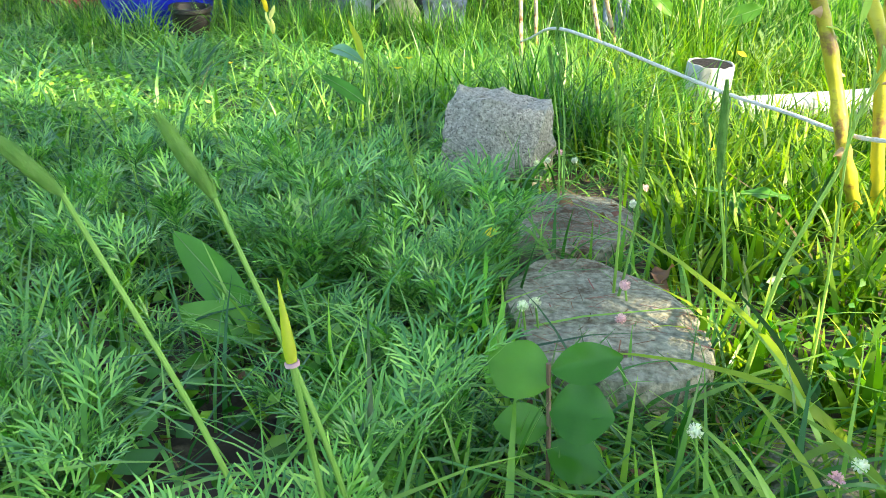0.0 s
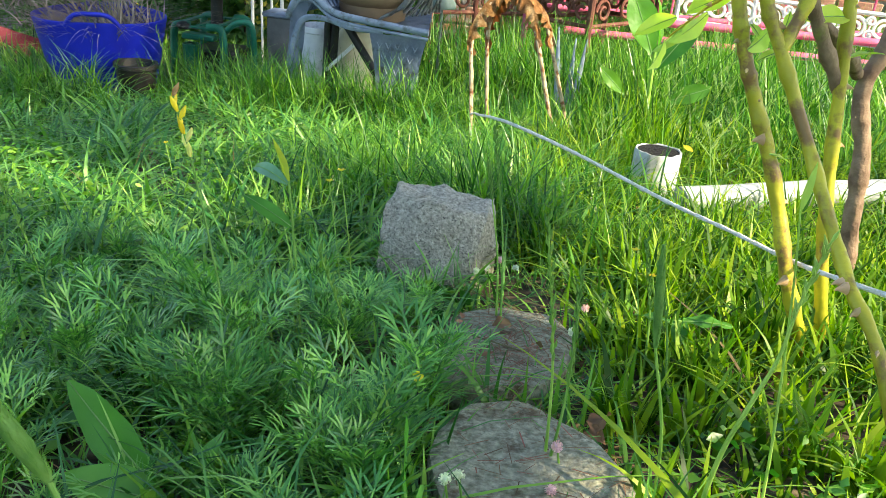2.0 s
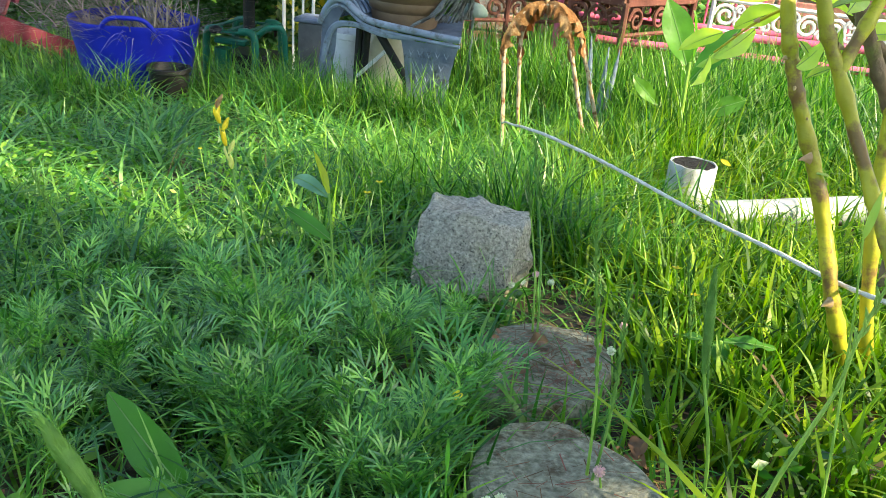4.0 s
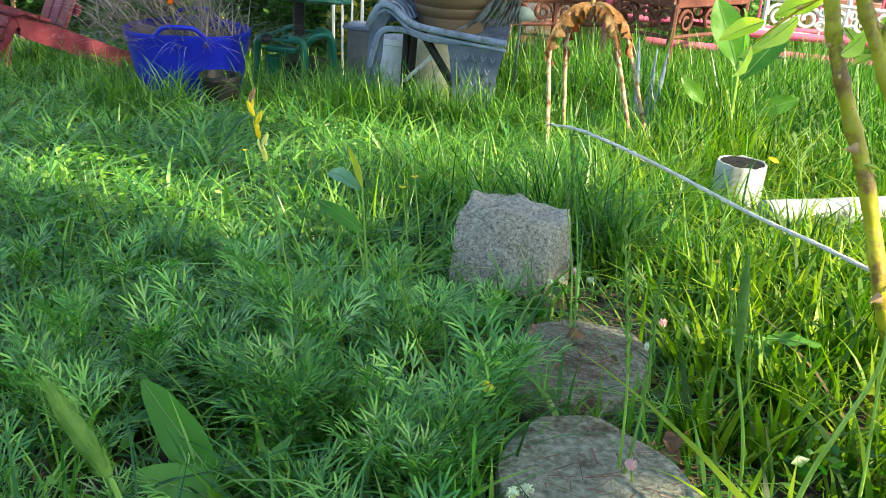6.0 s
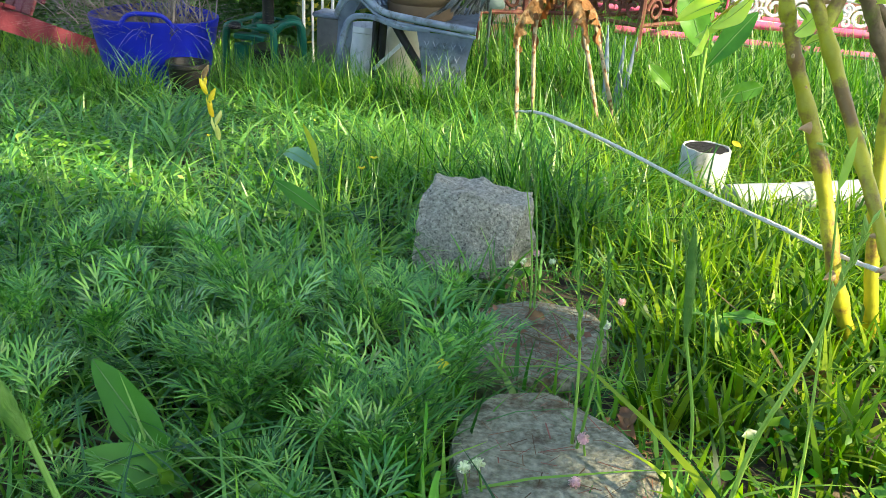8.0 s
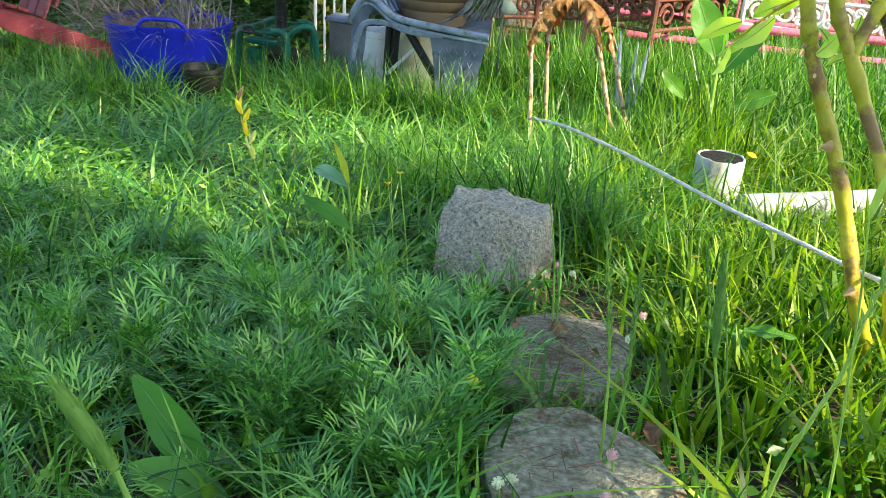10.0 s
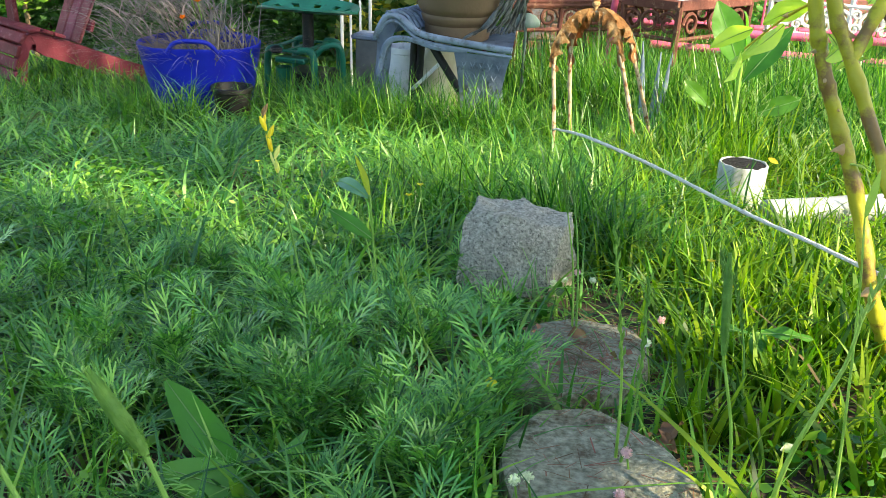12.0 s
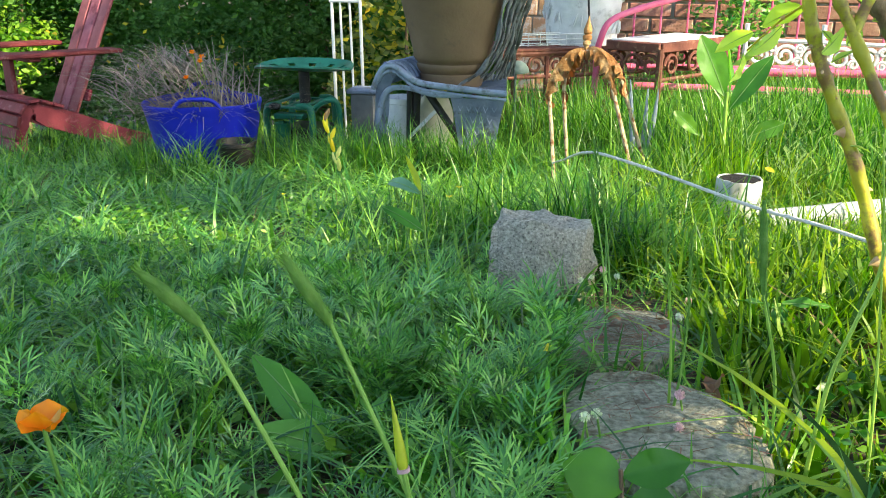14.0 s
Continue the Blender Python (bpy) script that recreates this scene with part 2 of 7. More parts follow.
def part(name, bm, mat, parent=None, label="", smooth=True):
    """Links a bmesh as one mesh object, in world coordinates, under a thing or a part."""
    me = bpy.data.meshes.new(name)
    bmesh.ops.recalc_face_normals(bm, faces=bm.faces)
    bm.to_mesh(me)
    bm.free()
    return mesh_part(name, me, mat, parent, label, smooth)


def mesh_part(name, me, mat, parent=None, label="", smooth=True):
    if smooth:
        me.polygons.foreach_set("use_smooth", [True] * len(me.polygons))
        me.set_sharp_from_angle(angle=radians(42))
    if not me.materials:
        me.materials.append(mat)
    ob = new(name, me)
    if parent is not None:
        ob.parent = parent
        up, off = parent, Matrix.Identity(4)
        while up is not None:
            off = up.matrix_basis @ off
            if up.parent is not None:
                off = up.matrix_parent_inverse @ off
            up = up.parent
        ob.matrix_parent_inverse = off.inverted()
    if label:
        ob["label"] = label
    return ob


def np_mesh(name, verts, faces):
    """A mesh from arrays of points and of faces that all have one number of corners."""
    verts, faces = np.asarray(verts, np.float32).reshape(-1, 3), np.asarray(faces, np.int32)
    me = bpy.data.meshes.new(name)
    k = faces.shape[1]
    me.vertices.add(len(verts))
    me.vertices.foreach_set("co", verts.ravel())
    me.loops.add(faces.size)
    me.loops.foreach_set("vertex_index", faces.ravel())
    me.polygons.add(len(faces))
    me.polygons.foreach_set("loop_start", np.arange(0, faces.size, k, dtype=np.int32))
    me.polygons.foreach_set("loop_total", np.full(len(faces), k, np.int32))
    me.update(calc_edges=True)
    return me


def tube(bm, points, radius, sides=8, closed_ends=True, flat=1.0):
    """Sweeps a round (or flattened) section along points; radius is one number or one for each point."""
    pts = [Vector(p) for p in points]
    rad = [radius] * len(pts) if isinstance(radius, (int, float)) else list(radius)
    tangents = [((pts[min(i + 1, len(pts) - 1)] - pts[max(i - 1, 0)])).normalized() for i in range(len(pts))]
    up = Vector((0, 0, 1)) if abs(tangents[0].z) < 0.9 else Vector((0, 1, 0))
    side = tangents[0].cross(up).normalized()
    rings = []
    for p, t, r in zip(pts, tangents, rad):
        side = (side - t * side.dot(t)).normalized()
        over = t.cross(side)
        rings.append([bm.verts.new(p + (side * math.cos(2 * math.pi * k / sides) + over * flat * math.sin(2 * math.pi * k / sides)) * r)
                      for k in range(sides)])
    for a, b in zip(rings, rings[1:]):
        for k in range(sides):
            bm.faces.new((a[k], a[(k + 1) % sides], b[(k + 1) % sides], b[k]))
    if closed_ends:
        bm.faces.new(rings[0][::-1])
        bm.faces.new(rings[-1])
    return bm


def curve_points(points, steps=8):
    """A smooth line through points."""
    p = [Vector(q) for q in points]
    p = [p[0] * 2 - p[1]] + p + [p[-1] * 2 - p[-2]]
    out = []
    for i in range(1, len(p) - 2):
        for s in range(steps):
            t = s / steps
            out.append(0.5 * (2 * p[i] + (p[i + 1] - p[i - 1]) * t + (2 * p[i - 1] - 5 * p[i] + 4 * p[i + 1] - p[i + 2]) * t * t
                              + (3 * p[i] - p[i - 1] - 3 * p[i + 1] + p[i + 2]) * t ** 3))
    return out + [p[-2]]


def lathe(bm, profile, centre, segments=40, wobble=0.0, squash=None):
    """Turns a profile of (radius, height) round an upright axis."""
    rings = []
    for r, z in profile:
        ring = []
        for k in range(segments):
            a = 2 * math.pi * k / segments
            rr = r * (1 + wobble * math.sin(3 * a + z * 9))
            lift = squash(a, r, z) if squash else 0.0
            ring.append(bm.verts.new((centre[0] + rr * math.cos(a), centre[1] + rr * math.sin(a), centre[2] + z + lift)))
        rings.append(ring)
    for a, b in zip(rings, rings[1:]):
        for k in range(segments):
            bm.faces.new((a[k], a[(k + 1) % segments], b[(k + 1) % segments], b[k]))
    if profile[0][0] > 1e-4:
        bm.faces.new(rings[0][::-1])
    if profile[-1][0] > 1e-4:
        bm.faces.new(rings[-1])
    return bm


def box(bm, m, sx, sy, sz, bevel=0.004, segments=1):
    """A bevelled box of that size, centred on the pose m."""
    made = bmesh.ops.create_cube(bm, size=1.0, matrix=m @ Matrix.Diagonal((sx, sy, sz, 1)))
    if bevel:
        edges = list({e for v in made["verts"] for e in v.link_edges})
        bmesh.ops.bevel(bm, geom=edges, offset=bevel, segments=segments, affect="EDGES", profile=0.6)
    return bm


def beam(bm, a, b, wide, thick, facing=(0, 0, 1), bevel=0.004):
    """A board from a to b; facing is the way its broad face looks."""
    a, b = Vector(a), Vector(b)
    x = (b - a).normalized()
    z = Vector(facing)
    z = (z - x * z.dot(x)).normalized()
    y = z.cross(x)
    m = Matrix((x, y, z)).transposed().to_4x4()
    m.translation = (a + b) / 2
    return box(bm, m, (b - a).length, wide, thick, bevel)


def roughen(bm, amount, scale, seed=0.0):
    for v in bm.verts:
        v.co += noise.noise_vector(v.co * scale + Vector((seed, seed * 2, 0))) * amount


def slab(bm, outline, top, thick, inset=0.008, seed=0.0, rough=0.008):
    """A worn flat stone with that outline, its top at that height."""
    c = Vector((sum(p[0] for p in outline) / len(outline), sum(p[1] for p in outline) / len(outline), 0))
    pts = [Vector((*p, 0)) for p in outline]
    pts = curve_points(pts + [pts[0]], 5)[:-1]
    rings = []
    for shrink, z in ((0.97, top - thick), (1.0, top - thick * 0.45), (1.0, top - inset), (0.97, top - 0.002), (0.86, top), (0.75, top), (0.6, top), (0.45, top), (0.3, top), (0.15, top)):
        rings.append([bm.verts.new((*(c + (p - c) * shrink).xy, z + noise.noise(Vector(((c + (p - c) * shrink).x * 22, (c + (p - c) * shrink).y * 22, seed))) * (rough * 0.28 if shrink < 0.96 else rough))) for p in pts])
    n = len(pts)
    for a, b in zip(rings, rings[1:]):
        for k in range(n):
            bm.faces.new((a[k], a[(k + 1) % n], b[(k + 1) % n], b[k]))
    bm.faces.new(rings[0][::-1])
    bm.faces.new(rings[-1])
    roughen(bm, rough * 0.2, 24, seed)
    return bm


rng = np.random.default_rng(7)


def blades(base, height, width, lean, curl, k=4, heading=None):
    """Arrays of curved, tapered grass blades standing on the points base."""
    n = len(base)
    az = rng.uniform(0, 2 * np.pi, n) if heading is None else heading
    d = np.stack([np.cos(az), np.sin(az), np.zeros(n)], 1)
    tw = az + np.pi / 2 + rng.normal(0, 0.5, n)
    side = np.stack([np.cos(tw), np.sin(tw), np.zeros(n)], 1)
    t = np.linspace(0, 1, k + 1)[None, :]
    out = height[:, None] * (lean[:, None] * t + curl[:, None] * t ** 2.2)
    up = height[:, None] * (t - 0.42 * np.minimum(curl, 1.6)[:, None] * t ** 3)
    w = width[:, None] * np.array([0.75] + [1.0 - (i / k) ** 1.8 * 0.97 for i in range(1, k + 1)])[None, :] * 0.5
    mid = base[:, None, :] + d[:, None, :] * out[:, :, None] + np.array([0, 0, 1.0]) * up[:, :, None]
    v = np.stack([mid - side[:, None, :] * w[:, :, None], mid + side[:, None, :] * w[:, :, None]], 2)
    first = (np.arange(n) * (k + 1) * 2)[:, None] + (np.arange(k) * 2)[None, :]
    f = np.stack([first, first + 1, first + 3, first + 2], 2).reshape(-1, 4)
    return v.reshape(-1, 3), f


def joined(chunks):
    vs, fs, at = [], [], 0
    for v, f in chunks:
        vs.append(v)
        fs.append(f + at)
        at += len(v)
    return np.concatenate(vs), np.concatenate(fs)


def leaf_cloud(points, size, flatness=0.5):
    """Small pointed leaves, each of two bent halves, at random turns about the points."""
    n = len(points)
    a = rng.normal(0, 1, (n, 3))
    a[:, 2] *= flatness
    a /= np.linalg.norm(a, axis=1)[:, None]
    b = np.cross(a, rng.normal(0, 1, (n, 3)))
    b /= np.linalg.norm(b, axis=1)[:, None]
    c = np.cross(a, b)
    s = (size * rng.uniform(0.6, 1.35, n))[:, None]
    v = np.stack([points - a * s * 0.5, points + b * s * 0.27 + c * s * 0.08, points + a * s * 0.5, points - b * s * 0.27 + c * s * 0.08], 1)
    i = (np.arange(n) * 4)[:, None]
    f = np.concatenate([i + np.array([[0, 1, 2]]), i + np.array([[0, 2, 3]])], 0)
    return v.reshape(-1, 3), f


def broad_leaf(length, width, outline=0.55, fold=0.25, droop=0.5, wave=0.04, nu=12, nv=4, seed=0.0):
    """A leaf along x from its stalk: arrays of points and faces, with a folded middle and wavy margins."""
    u = np.linspace(0, 1, nu + 1)
    half = width * 0.5 * np.sin(np.pi * np.clip(u, 0.015, 0.985) ** outline) ** 0.8
    pts = []
    for i, t in enumerate(u):
        bend = droop * t * t
        cx, cz = length * (t - 0.22 * bend * t), length * (0.35 * t - bend) * 0.6
        for j in range(-nv, nv + 1):
            s = j / nv
            rip = wave * width * math.sin(t * 13 + seed + (2 if j > 0 else 0)) * abs(s) ** 2
            pts.append((cx, half[i] * s, cz + fold * half[i] * abs(s) + rip))
    m = 2 * nv + 1
    f = [(i * m + j, i * m + j + 1, (i + 1) * m + j + 1, (i + 1) * m + j) for i in range(nu) for j in range(2 * nv)]
    rib = [(length * (t - 0.22 * droop * t ** 3), 0, length * (0.35 * t - droop * t * t) * 0.6 + 0.0004) for t in u]
    return np.array(pts), np.array(f), rib


def facing_sun(yaw, pitch):
    """The roll by which a leaf of that yaw and pitch turns its upper side to the light."""
    m = pose(0, 0, 0, 0, 0, yaw) @ pose(0, 0, 0, 0, -pitch, 0)
    y, z = m.col[1].to_3d(), m.col[2].to_3d()
    return math.degrees(math.atan2(-to_sun.dot(y), to_sun.dot(z)))


def put_leaf(parent, at, yaw, pitch, roll, length, width, mat, vein=None, name="leaf", **shape):
    v, f, rib = broad_leaf(length, width, **shape)
    m = pose(*at, 0, 0, yaw) @ pose(0, 0, 0, 0, -pitch, 0) @ pose(0, 0, 0, roll, 0, 0)
    mm = np.array(m)
    me = np_mesh(name, v @ mm[:3, :3].T + mm[:3, 3], f)
    ob = mesh_part(name, me, mat, parent)
    if vein:
        bm = bmesh.new()
        tube(bm, [m @ Vector(p) for p in rib], [width * 0.022 * (1 - 0.8 * i / len(rib)) + 0.0002 for i in range(len(rib))], 5)
        part("midrib", bm, vein, ob, "pale midrib")
    return ob

# ---- ground ----


SLOPE = 0.114


def fall(y):
    """The garden falls away gently from the near bed towards the hedge."""
    return -SLOPE * (min(max(y, -3.0), 6.5) - 0.4)


def ground_height(x, y):
    return fall(y) + 0.012 * noise.noise(Vector((x * 2.3, y * 2.3, 0))) + 0.006 * noise.noise(Vector((x * 9, y * 9, 3)))


def steps(near, far, first, grow):
    out, s = [near], first
    while out[-1] < far:
        out.append(out[-1] + s)
        s *= grow
    return out


gx = sorted({round(v, 4) for v in steps(0.6, 400, 0.05, 1.16)} | {round(-3 + 0.05 * i, 4) for i in range(72)} | {round(-v, 4) for v in steps(3.0, 400, 0.06, 1.16)})
gy = sorted({round(v, 4) for v in steps(5.0, 400, 0.06, 1.16)} | {round(0.3 + 0.05 * i, 4) for i in range(94)} | {round(0.3 - v, 4) for v in steps(0.05, 400, 0.06, 1.16)})
gv = np.array([CROSS @ Vector((min(max(x, -9.0), 9.0), y, ground_height(x, y))) + Vector((x - min(max(x, -9.0), 9.0), 0, 0)) for y in gy for x in gx])
gi = np.arange(len(gx) * len(gy)).reshape(len(gy), len(gx))
gf = np.stack([gi[:-1, :-1], gi[:-1, 1:], gi[1:, 1:], gi[1:, :-1]], 2).reshape(-1, 4)
ground = mesh_part("ground", np_mesh("ground", gv, gf), M_SOIL)
tagged(ground, "dark garden soil with dry litter between the grass", "ground", kind="structure")

# ---- stones ----


def stone(name, outline, top, thick, label, seed):
    bm = bmesh.new()
    slab(bm, outline, top, thick, seed=seed)
    ob = part(name, bm, M_STONE)
    tagged(ob, label, "stone", "stones beside the bed")
    return ob


STONE_A = [(0.135, 1.07), (0.155, 1.11), (0.195, 1.13), (0.24, 1.105), (0.277, 1.06), (0.302, 0.97), (0.288, 0.915), (0.238, 0.895), (0.185, 0.915), (0.158, 0.965), (0.138, 1.02)]
STONE_B = [(0.095, 1.33), (0.13, 1.365), (0.18, 1.372), (0.228, 1.34), (0.238, 1.27), (0.222, 1.2), (0.2, 1.17), (0.15, 1.155), (0.112, 1.175), (0.096, 1.24)]
STONE_C = [(0.325, 0.9), (0.36, 0.925), (0.41, 0.92), (0.44, 0.88), (0.42, 0.82), (0.36, 0.8), (0.325, 0.84)]
stone("flat_stone", STONE_A, 0.042, 0.06, "grey flat stone slab with pine needles and dirt on it", 1.0)
stone("flat_stone", STONE_B, 0.034, 0.05, "brownish flat stone covered in dry straw litter", 5.0)
stone("flat_stone", STONE_C, 0.011, 0.045, "small grey stone half sunk among grass", 9.0)

bm = bmesh.new()
corners = [(-0.018, 1.508), (0.05, 1.494), (0.109, 1.514), (0.113, 1.585), (0.035, 1.605), (-0.022, 1.575)]
levels = ((0.90, 0.020), (0.96, 0.025), (0.99, 0.034), (1.0, 0.042), (1.005, 0.05), (1.0, 0.058), (1.0, 0.066), (1.0, 0.074), (1.0, 0.082), (1.0, 0.09), (0.995, 0.097), (0.985, 0.103), (0.97, 0.1085), (0.945, 0.1125), (0.91, 0.1138))
cc = Vector((0.052, 1.55, 0))
ring_pts = []
for i, a in enumerate(corners):
    b = corners[(i + 1) % len(corners)]
    for s in range(14):
        ring_pts.append(Vector((*a, 0)).lerp(Vector((*b, 0)), s / 14))
rings = [[bm.verts.new((*(cc + (p - cc) * k - Vector((0.10, 0.42, 0)) * max(0.0, 0.112 - z) * (1.0 if p.y < 1.54 else 0.1)).xy, z)) for p in ring_pts] for k, z in levels]
rings += [[bm.verts.new((*(cc + (p - cc) * k).xy, 0.1135)) for p in ring_pts] for k in (0.82, 0.7, 0.55, 0.35, 0.18)]
for a, b in zip(rings, rings[1:]):
    for k in range(len(a)):
        bm.faces.new((a[k], a[(k + 1) % len(a)], b[(k + 1) % len(a)], b[k]))
bm.faces.new(rings[0][::-1])
bm.faces.new(rings[-1])
for v in bm.verts:
    if v.co.z > 0.03:
        v.co.z += (0.052 - v.co.x) * 0.14 * (v.co.z - 0.03) / 0.08
roughen(bm, 0.009, 17, 4.0)
roughen(bm, 0.0045, 60, 2.0)
roughen(bm, 0.0028, 150, 6.0)
block = part("concrete_block", bm, M_CONCRETE)
tagged(block, "rough grey concrete edging block propped on a stone", "block")
bm = bmesh.new()
slab(bm, [(-0.01, 1.52), (0.03, 1.51), (0.1, 1.52), (0.115, 1.57), (0.06, 1.595), (0.0, 1.575)], 0.036, 0.05, seed=13.0)
tagged(part("flat_stone", bm, M_STONE), "dark stone lying under the concrete block", "stone", "stones beside the bed")

# ---- pipes ----
pipe = thing("pipe_stub", "short white plastic pipe standing upright, its hollow painted dark", "pipe", at=(0.352, 2.135, 0))
bm = bmesh.new()
segs = 48
prof = [(0.0445, -0.02), (0.0445, 0.098), (0.0435, 0.1), (0.0412, 0.1), (0.0405, 0.098), (0.0405, 0.04)]
rings = []
for r, z in prof:
    rings.append([bm.verts.new((0.352 + (r + (0.0013 if k % 3 == 0 and r > 0.042 else 0)) * math.cos(2 * math.pi * k / segs),
                                2.135 + (r + (0.0013 if k % 3 == 0 and r > 0.042 else 0)) * math.sin(2 * math.pi * k / segs), z)) for k in range(segs)])
for a, b in zip(rings, rings[1:]):
    for k in range(segs):
        bm.faces.new((a[k], a[(k + 1) % segs], b[(k + 1) % segs], b[k]))
for v in bm.verts:
    if v.co.z > 0.09:
        v.co.z += 0.003 * noise.noise(Vector((v.co.x * 60, v.co.y * 60, 0)))
part("pipe_wall", bm, M_PVC, pipe)
# near-black lining stands for the shade deep in the pipe
bm = bmesh.new()
lathe(bm, [(0.0408, 0.0985), (0.0402, 0.096), (0.0396, 0.05), (0.036, 0.032), (0.030, 0.029), (0.015, 0.026), (0.0, 0.025)], (0.352, 2.135, 0), 24)
roughen(bm, 0.0008, 60, 3)
part("soil_fill", bm, M_HOLLOW, pipe, "black lining painted for the shade inside the pipe")
bm = bmesh.new()
lp = curve_points([(0.40, 2.02, 0.028), (0.55, 2.09, 0.032), (0.72, 2.17, 0.034), (0.95, 2.28, 0.032), (1.3, 2.45, 0.03)], 6)
tube(bm, lp, 0.03, 20, flat=0.85)
for k, v in enumerate(bm.verts):
    v.co += noise.noise_vector(v.co * 14) * 0.0025
lying = part("lying_pipe", bm, M_PVC)
tagged(lying, "long white plastic pipe lying in the grass", "pipe")

# ---- cord ----
bm = bmesh.new()
cp = curve_points([(-0.084, 2.572, 0.085), (-0.076, 2.558, 0.088), (-0.068, 2.54, 0.092), (-0.02, 2.30, 0.122), (0.035, 2.02, 0.160), (0.075, 1.83, 0.184), (0.112, 1.735, 0.191), (0.181, 1.684, 0.175), (0.239, 1.645, 0.158), (0.334, 1.536, 0.136), (0.400, 1.43, 0.131),
                   (0.455, 1.36, 0.122), (0.482, 1.25, 0.138), (0.51, 1.1, 0.165), (0.54, 0.9, 0.20), (0.56, 0.7, 0.22), (0.58, 0.5, 0.02)], 10)
sides = 8
tube(bm, cp, 0.0025, sides)
bm.verts.ensure_lookup_table()
for i, v in enumerate(bm.verts):
    ring, k = divmod(i, sides)
    c = cp[min(ring, len(cp) - 1)]
    v.co = c + (v.co - c) * (1.0 + 0.16 * math.sin(2 * (2 * math.pi * k / sides + ring * 1.1)))
tagged(part("leash_cord", bm, M_ROPE), "thin white braided cord tied to the rusted ornament", "cord")

# ---- rusted ornament ----
orn = thing("garden_ornament", "rusted iron garden ornament with leaf-topped arching legs and a finial", "ornament", at=(0.02, 2.62, 0))
TOP = Vector((0.002, 2.62, 0.372))


def ornament_leg(bend, low, foot):
    """A bar that arches from the crown and runs down to its foot, with an acanthus leaf folded over the arch."""
    bend, low = Vector(bend), Vector(low)
    reach = Vector((bend.x - TOP.x, bend.y - TOP.y, 0))
    drop = TOP.z - bend.z
    pts = curve_points([TOP, TOP + reach * 0.40 + Vector((0, 0, 0.004 - drop * 0.10)), TOP + reach * 0.80 - Vector((0, 0, drop * 0.46)), bend, low, foot], 9)
    b = bmesh.new()
    tube(b, pts, [0.0066 - 0.0018 * i / len(pts) for i in range(len(pts))], 9)
    roughen(b, 0.0014, 110, bend.x * 9)
    leg = part("leg", b, M_RUSTPALE, orn)
    out = reach.normalized()
    side = Vector((-out.y, out.x, 0))
    line = pts[:30]
    b = bmesh.new()
    rows = []
    fine = curve_points(line, 2)
    for i, p in enumerate(fine):
        t = i / (len(fine) - 1)
        tan = (fine[min(i + 1, len(fine) - 1)] - fine[max(0, i - 1)]).normalized()
        nrm = side.cross(tan)
        if nrm.dot(out + Vector((0, 0, 1))) < 0:
            nrm = -nrm
        lobe = 0.66 + 0.34 * abs(math.sin(t * 19.0 + bend.y * 3)) ** 0.6
        w = (0.005 + 0.019 * math.sin(math.pi * min(1.0, 0.16 + 0.82 * t)) ** 0.9 * (1 - 0.35 * t)) * lobe
        row = []
        for k in range(-4, 5):
            q = k / 4
            flare = 0.010 * abs(q) ** 3 * math.sin(t * 17.0 * 2 + bend.y * 6)
            row.append(b.verts.new(p + side * (w * q * 0.86) + nrm * (0.0095 - 1.25 * w * abs(q) ** 1.6 + flare + 0.0022 * math.cos(q * 9)) + tan * (0.012 * abs(q) ** 2)))
        rows.append(row)
    for a, c in zip(rows, rows[1:]):
        for k in range(8):
            b.faces.new((a[k], a[k + 1], c[k + 1], c[k]))
    bmesh.ops.solidify(b, geom=b.faces[:], thickness=0.0022)
    roughen(b, 0.0025, 60, bend.y * 5)
    part("leaf_plate", b, M_RUST, leg)


for bend, low, foot in (((-0.087, 2.57, 0.262), (-0.083, 2.57, 0.15), (-0.076, 2.565, -0.03)), ((-0.066, 2.70, 0.275), (-0.061, 2.70, 0.12), (-0.053, 2.71, -0.03)),
                        ((0.070, 2.575, 0.290), (0.115, 2.56, 0.105), (0.147, 2.555, -0.03)), ((0.092, 2.68, 0.288), (0.142, 2.68, 0.108), (0.178, 2.69, -0.03))):
    ornament_leg(bend, low, foot)
bm = bmesh.new()
lathe(bm, [(0.006, -0.006), (0.006, 0.014), (0.010, 0.018), (0.0105, 0.024), (0.007, 0.028), (0.0115, 0.032), (0.012, 0.040), (0.008, 0.044), (0.0115, 0.048), (0.010, 0.058), (0.006, 0.072), (0.003, 0.082), (0.001, 0.090)], TOP, 14)
for v in bm.verts:
    v.co.x += 0.10 * (v.co.z - TOP.z)
roughen(bm, 0.0022, 90, 4)
part("finial", bm, M_RUST, orn)

for top, low in (((0.099, 3.0, 0.292), (0.113, 3.0, -0.03)), ((0.151, 3.02, 0.262), (0.130, 3.0, -0.03)), ((0.184, 3.0, 0.262), (0.140, 3.0, -0.03))):
    bm = bmesh.new()
    tube(bm, curve_points([low, tuple(0.45 * a + 0.55 * c for a, c in zip(top, low)), top], 5), [0.009, 0.0095, 0.0095, 0.0092, 0.009, 0.0085, 0.008, 0.0075, 0.006, 0.004, 0.0015], 8, flat=0.35)
    tagged(part("plant_stake", bm, M_GREY), "flat pointed blue-grey plant stake standing in the grass", "plant stake", "plant stakes")

# ---- blue tub with dried plants ----
TUB = Vector((-1.412, 3.06, 0.0))
tub = thing("blue_tub", "bright blue flexible rubber tub planter with loop handles", "tub", at=TUB)


HANDLE = math.atan2(-0.90, 0.40)


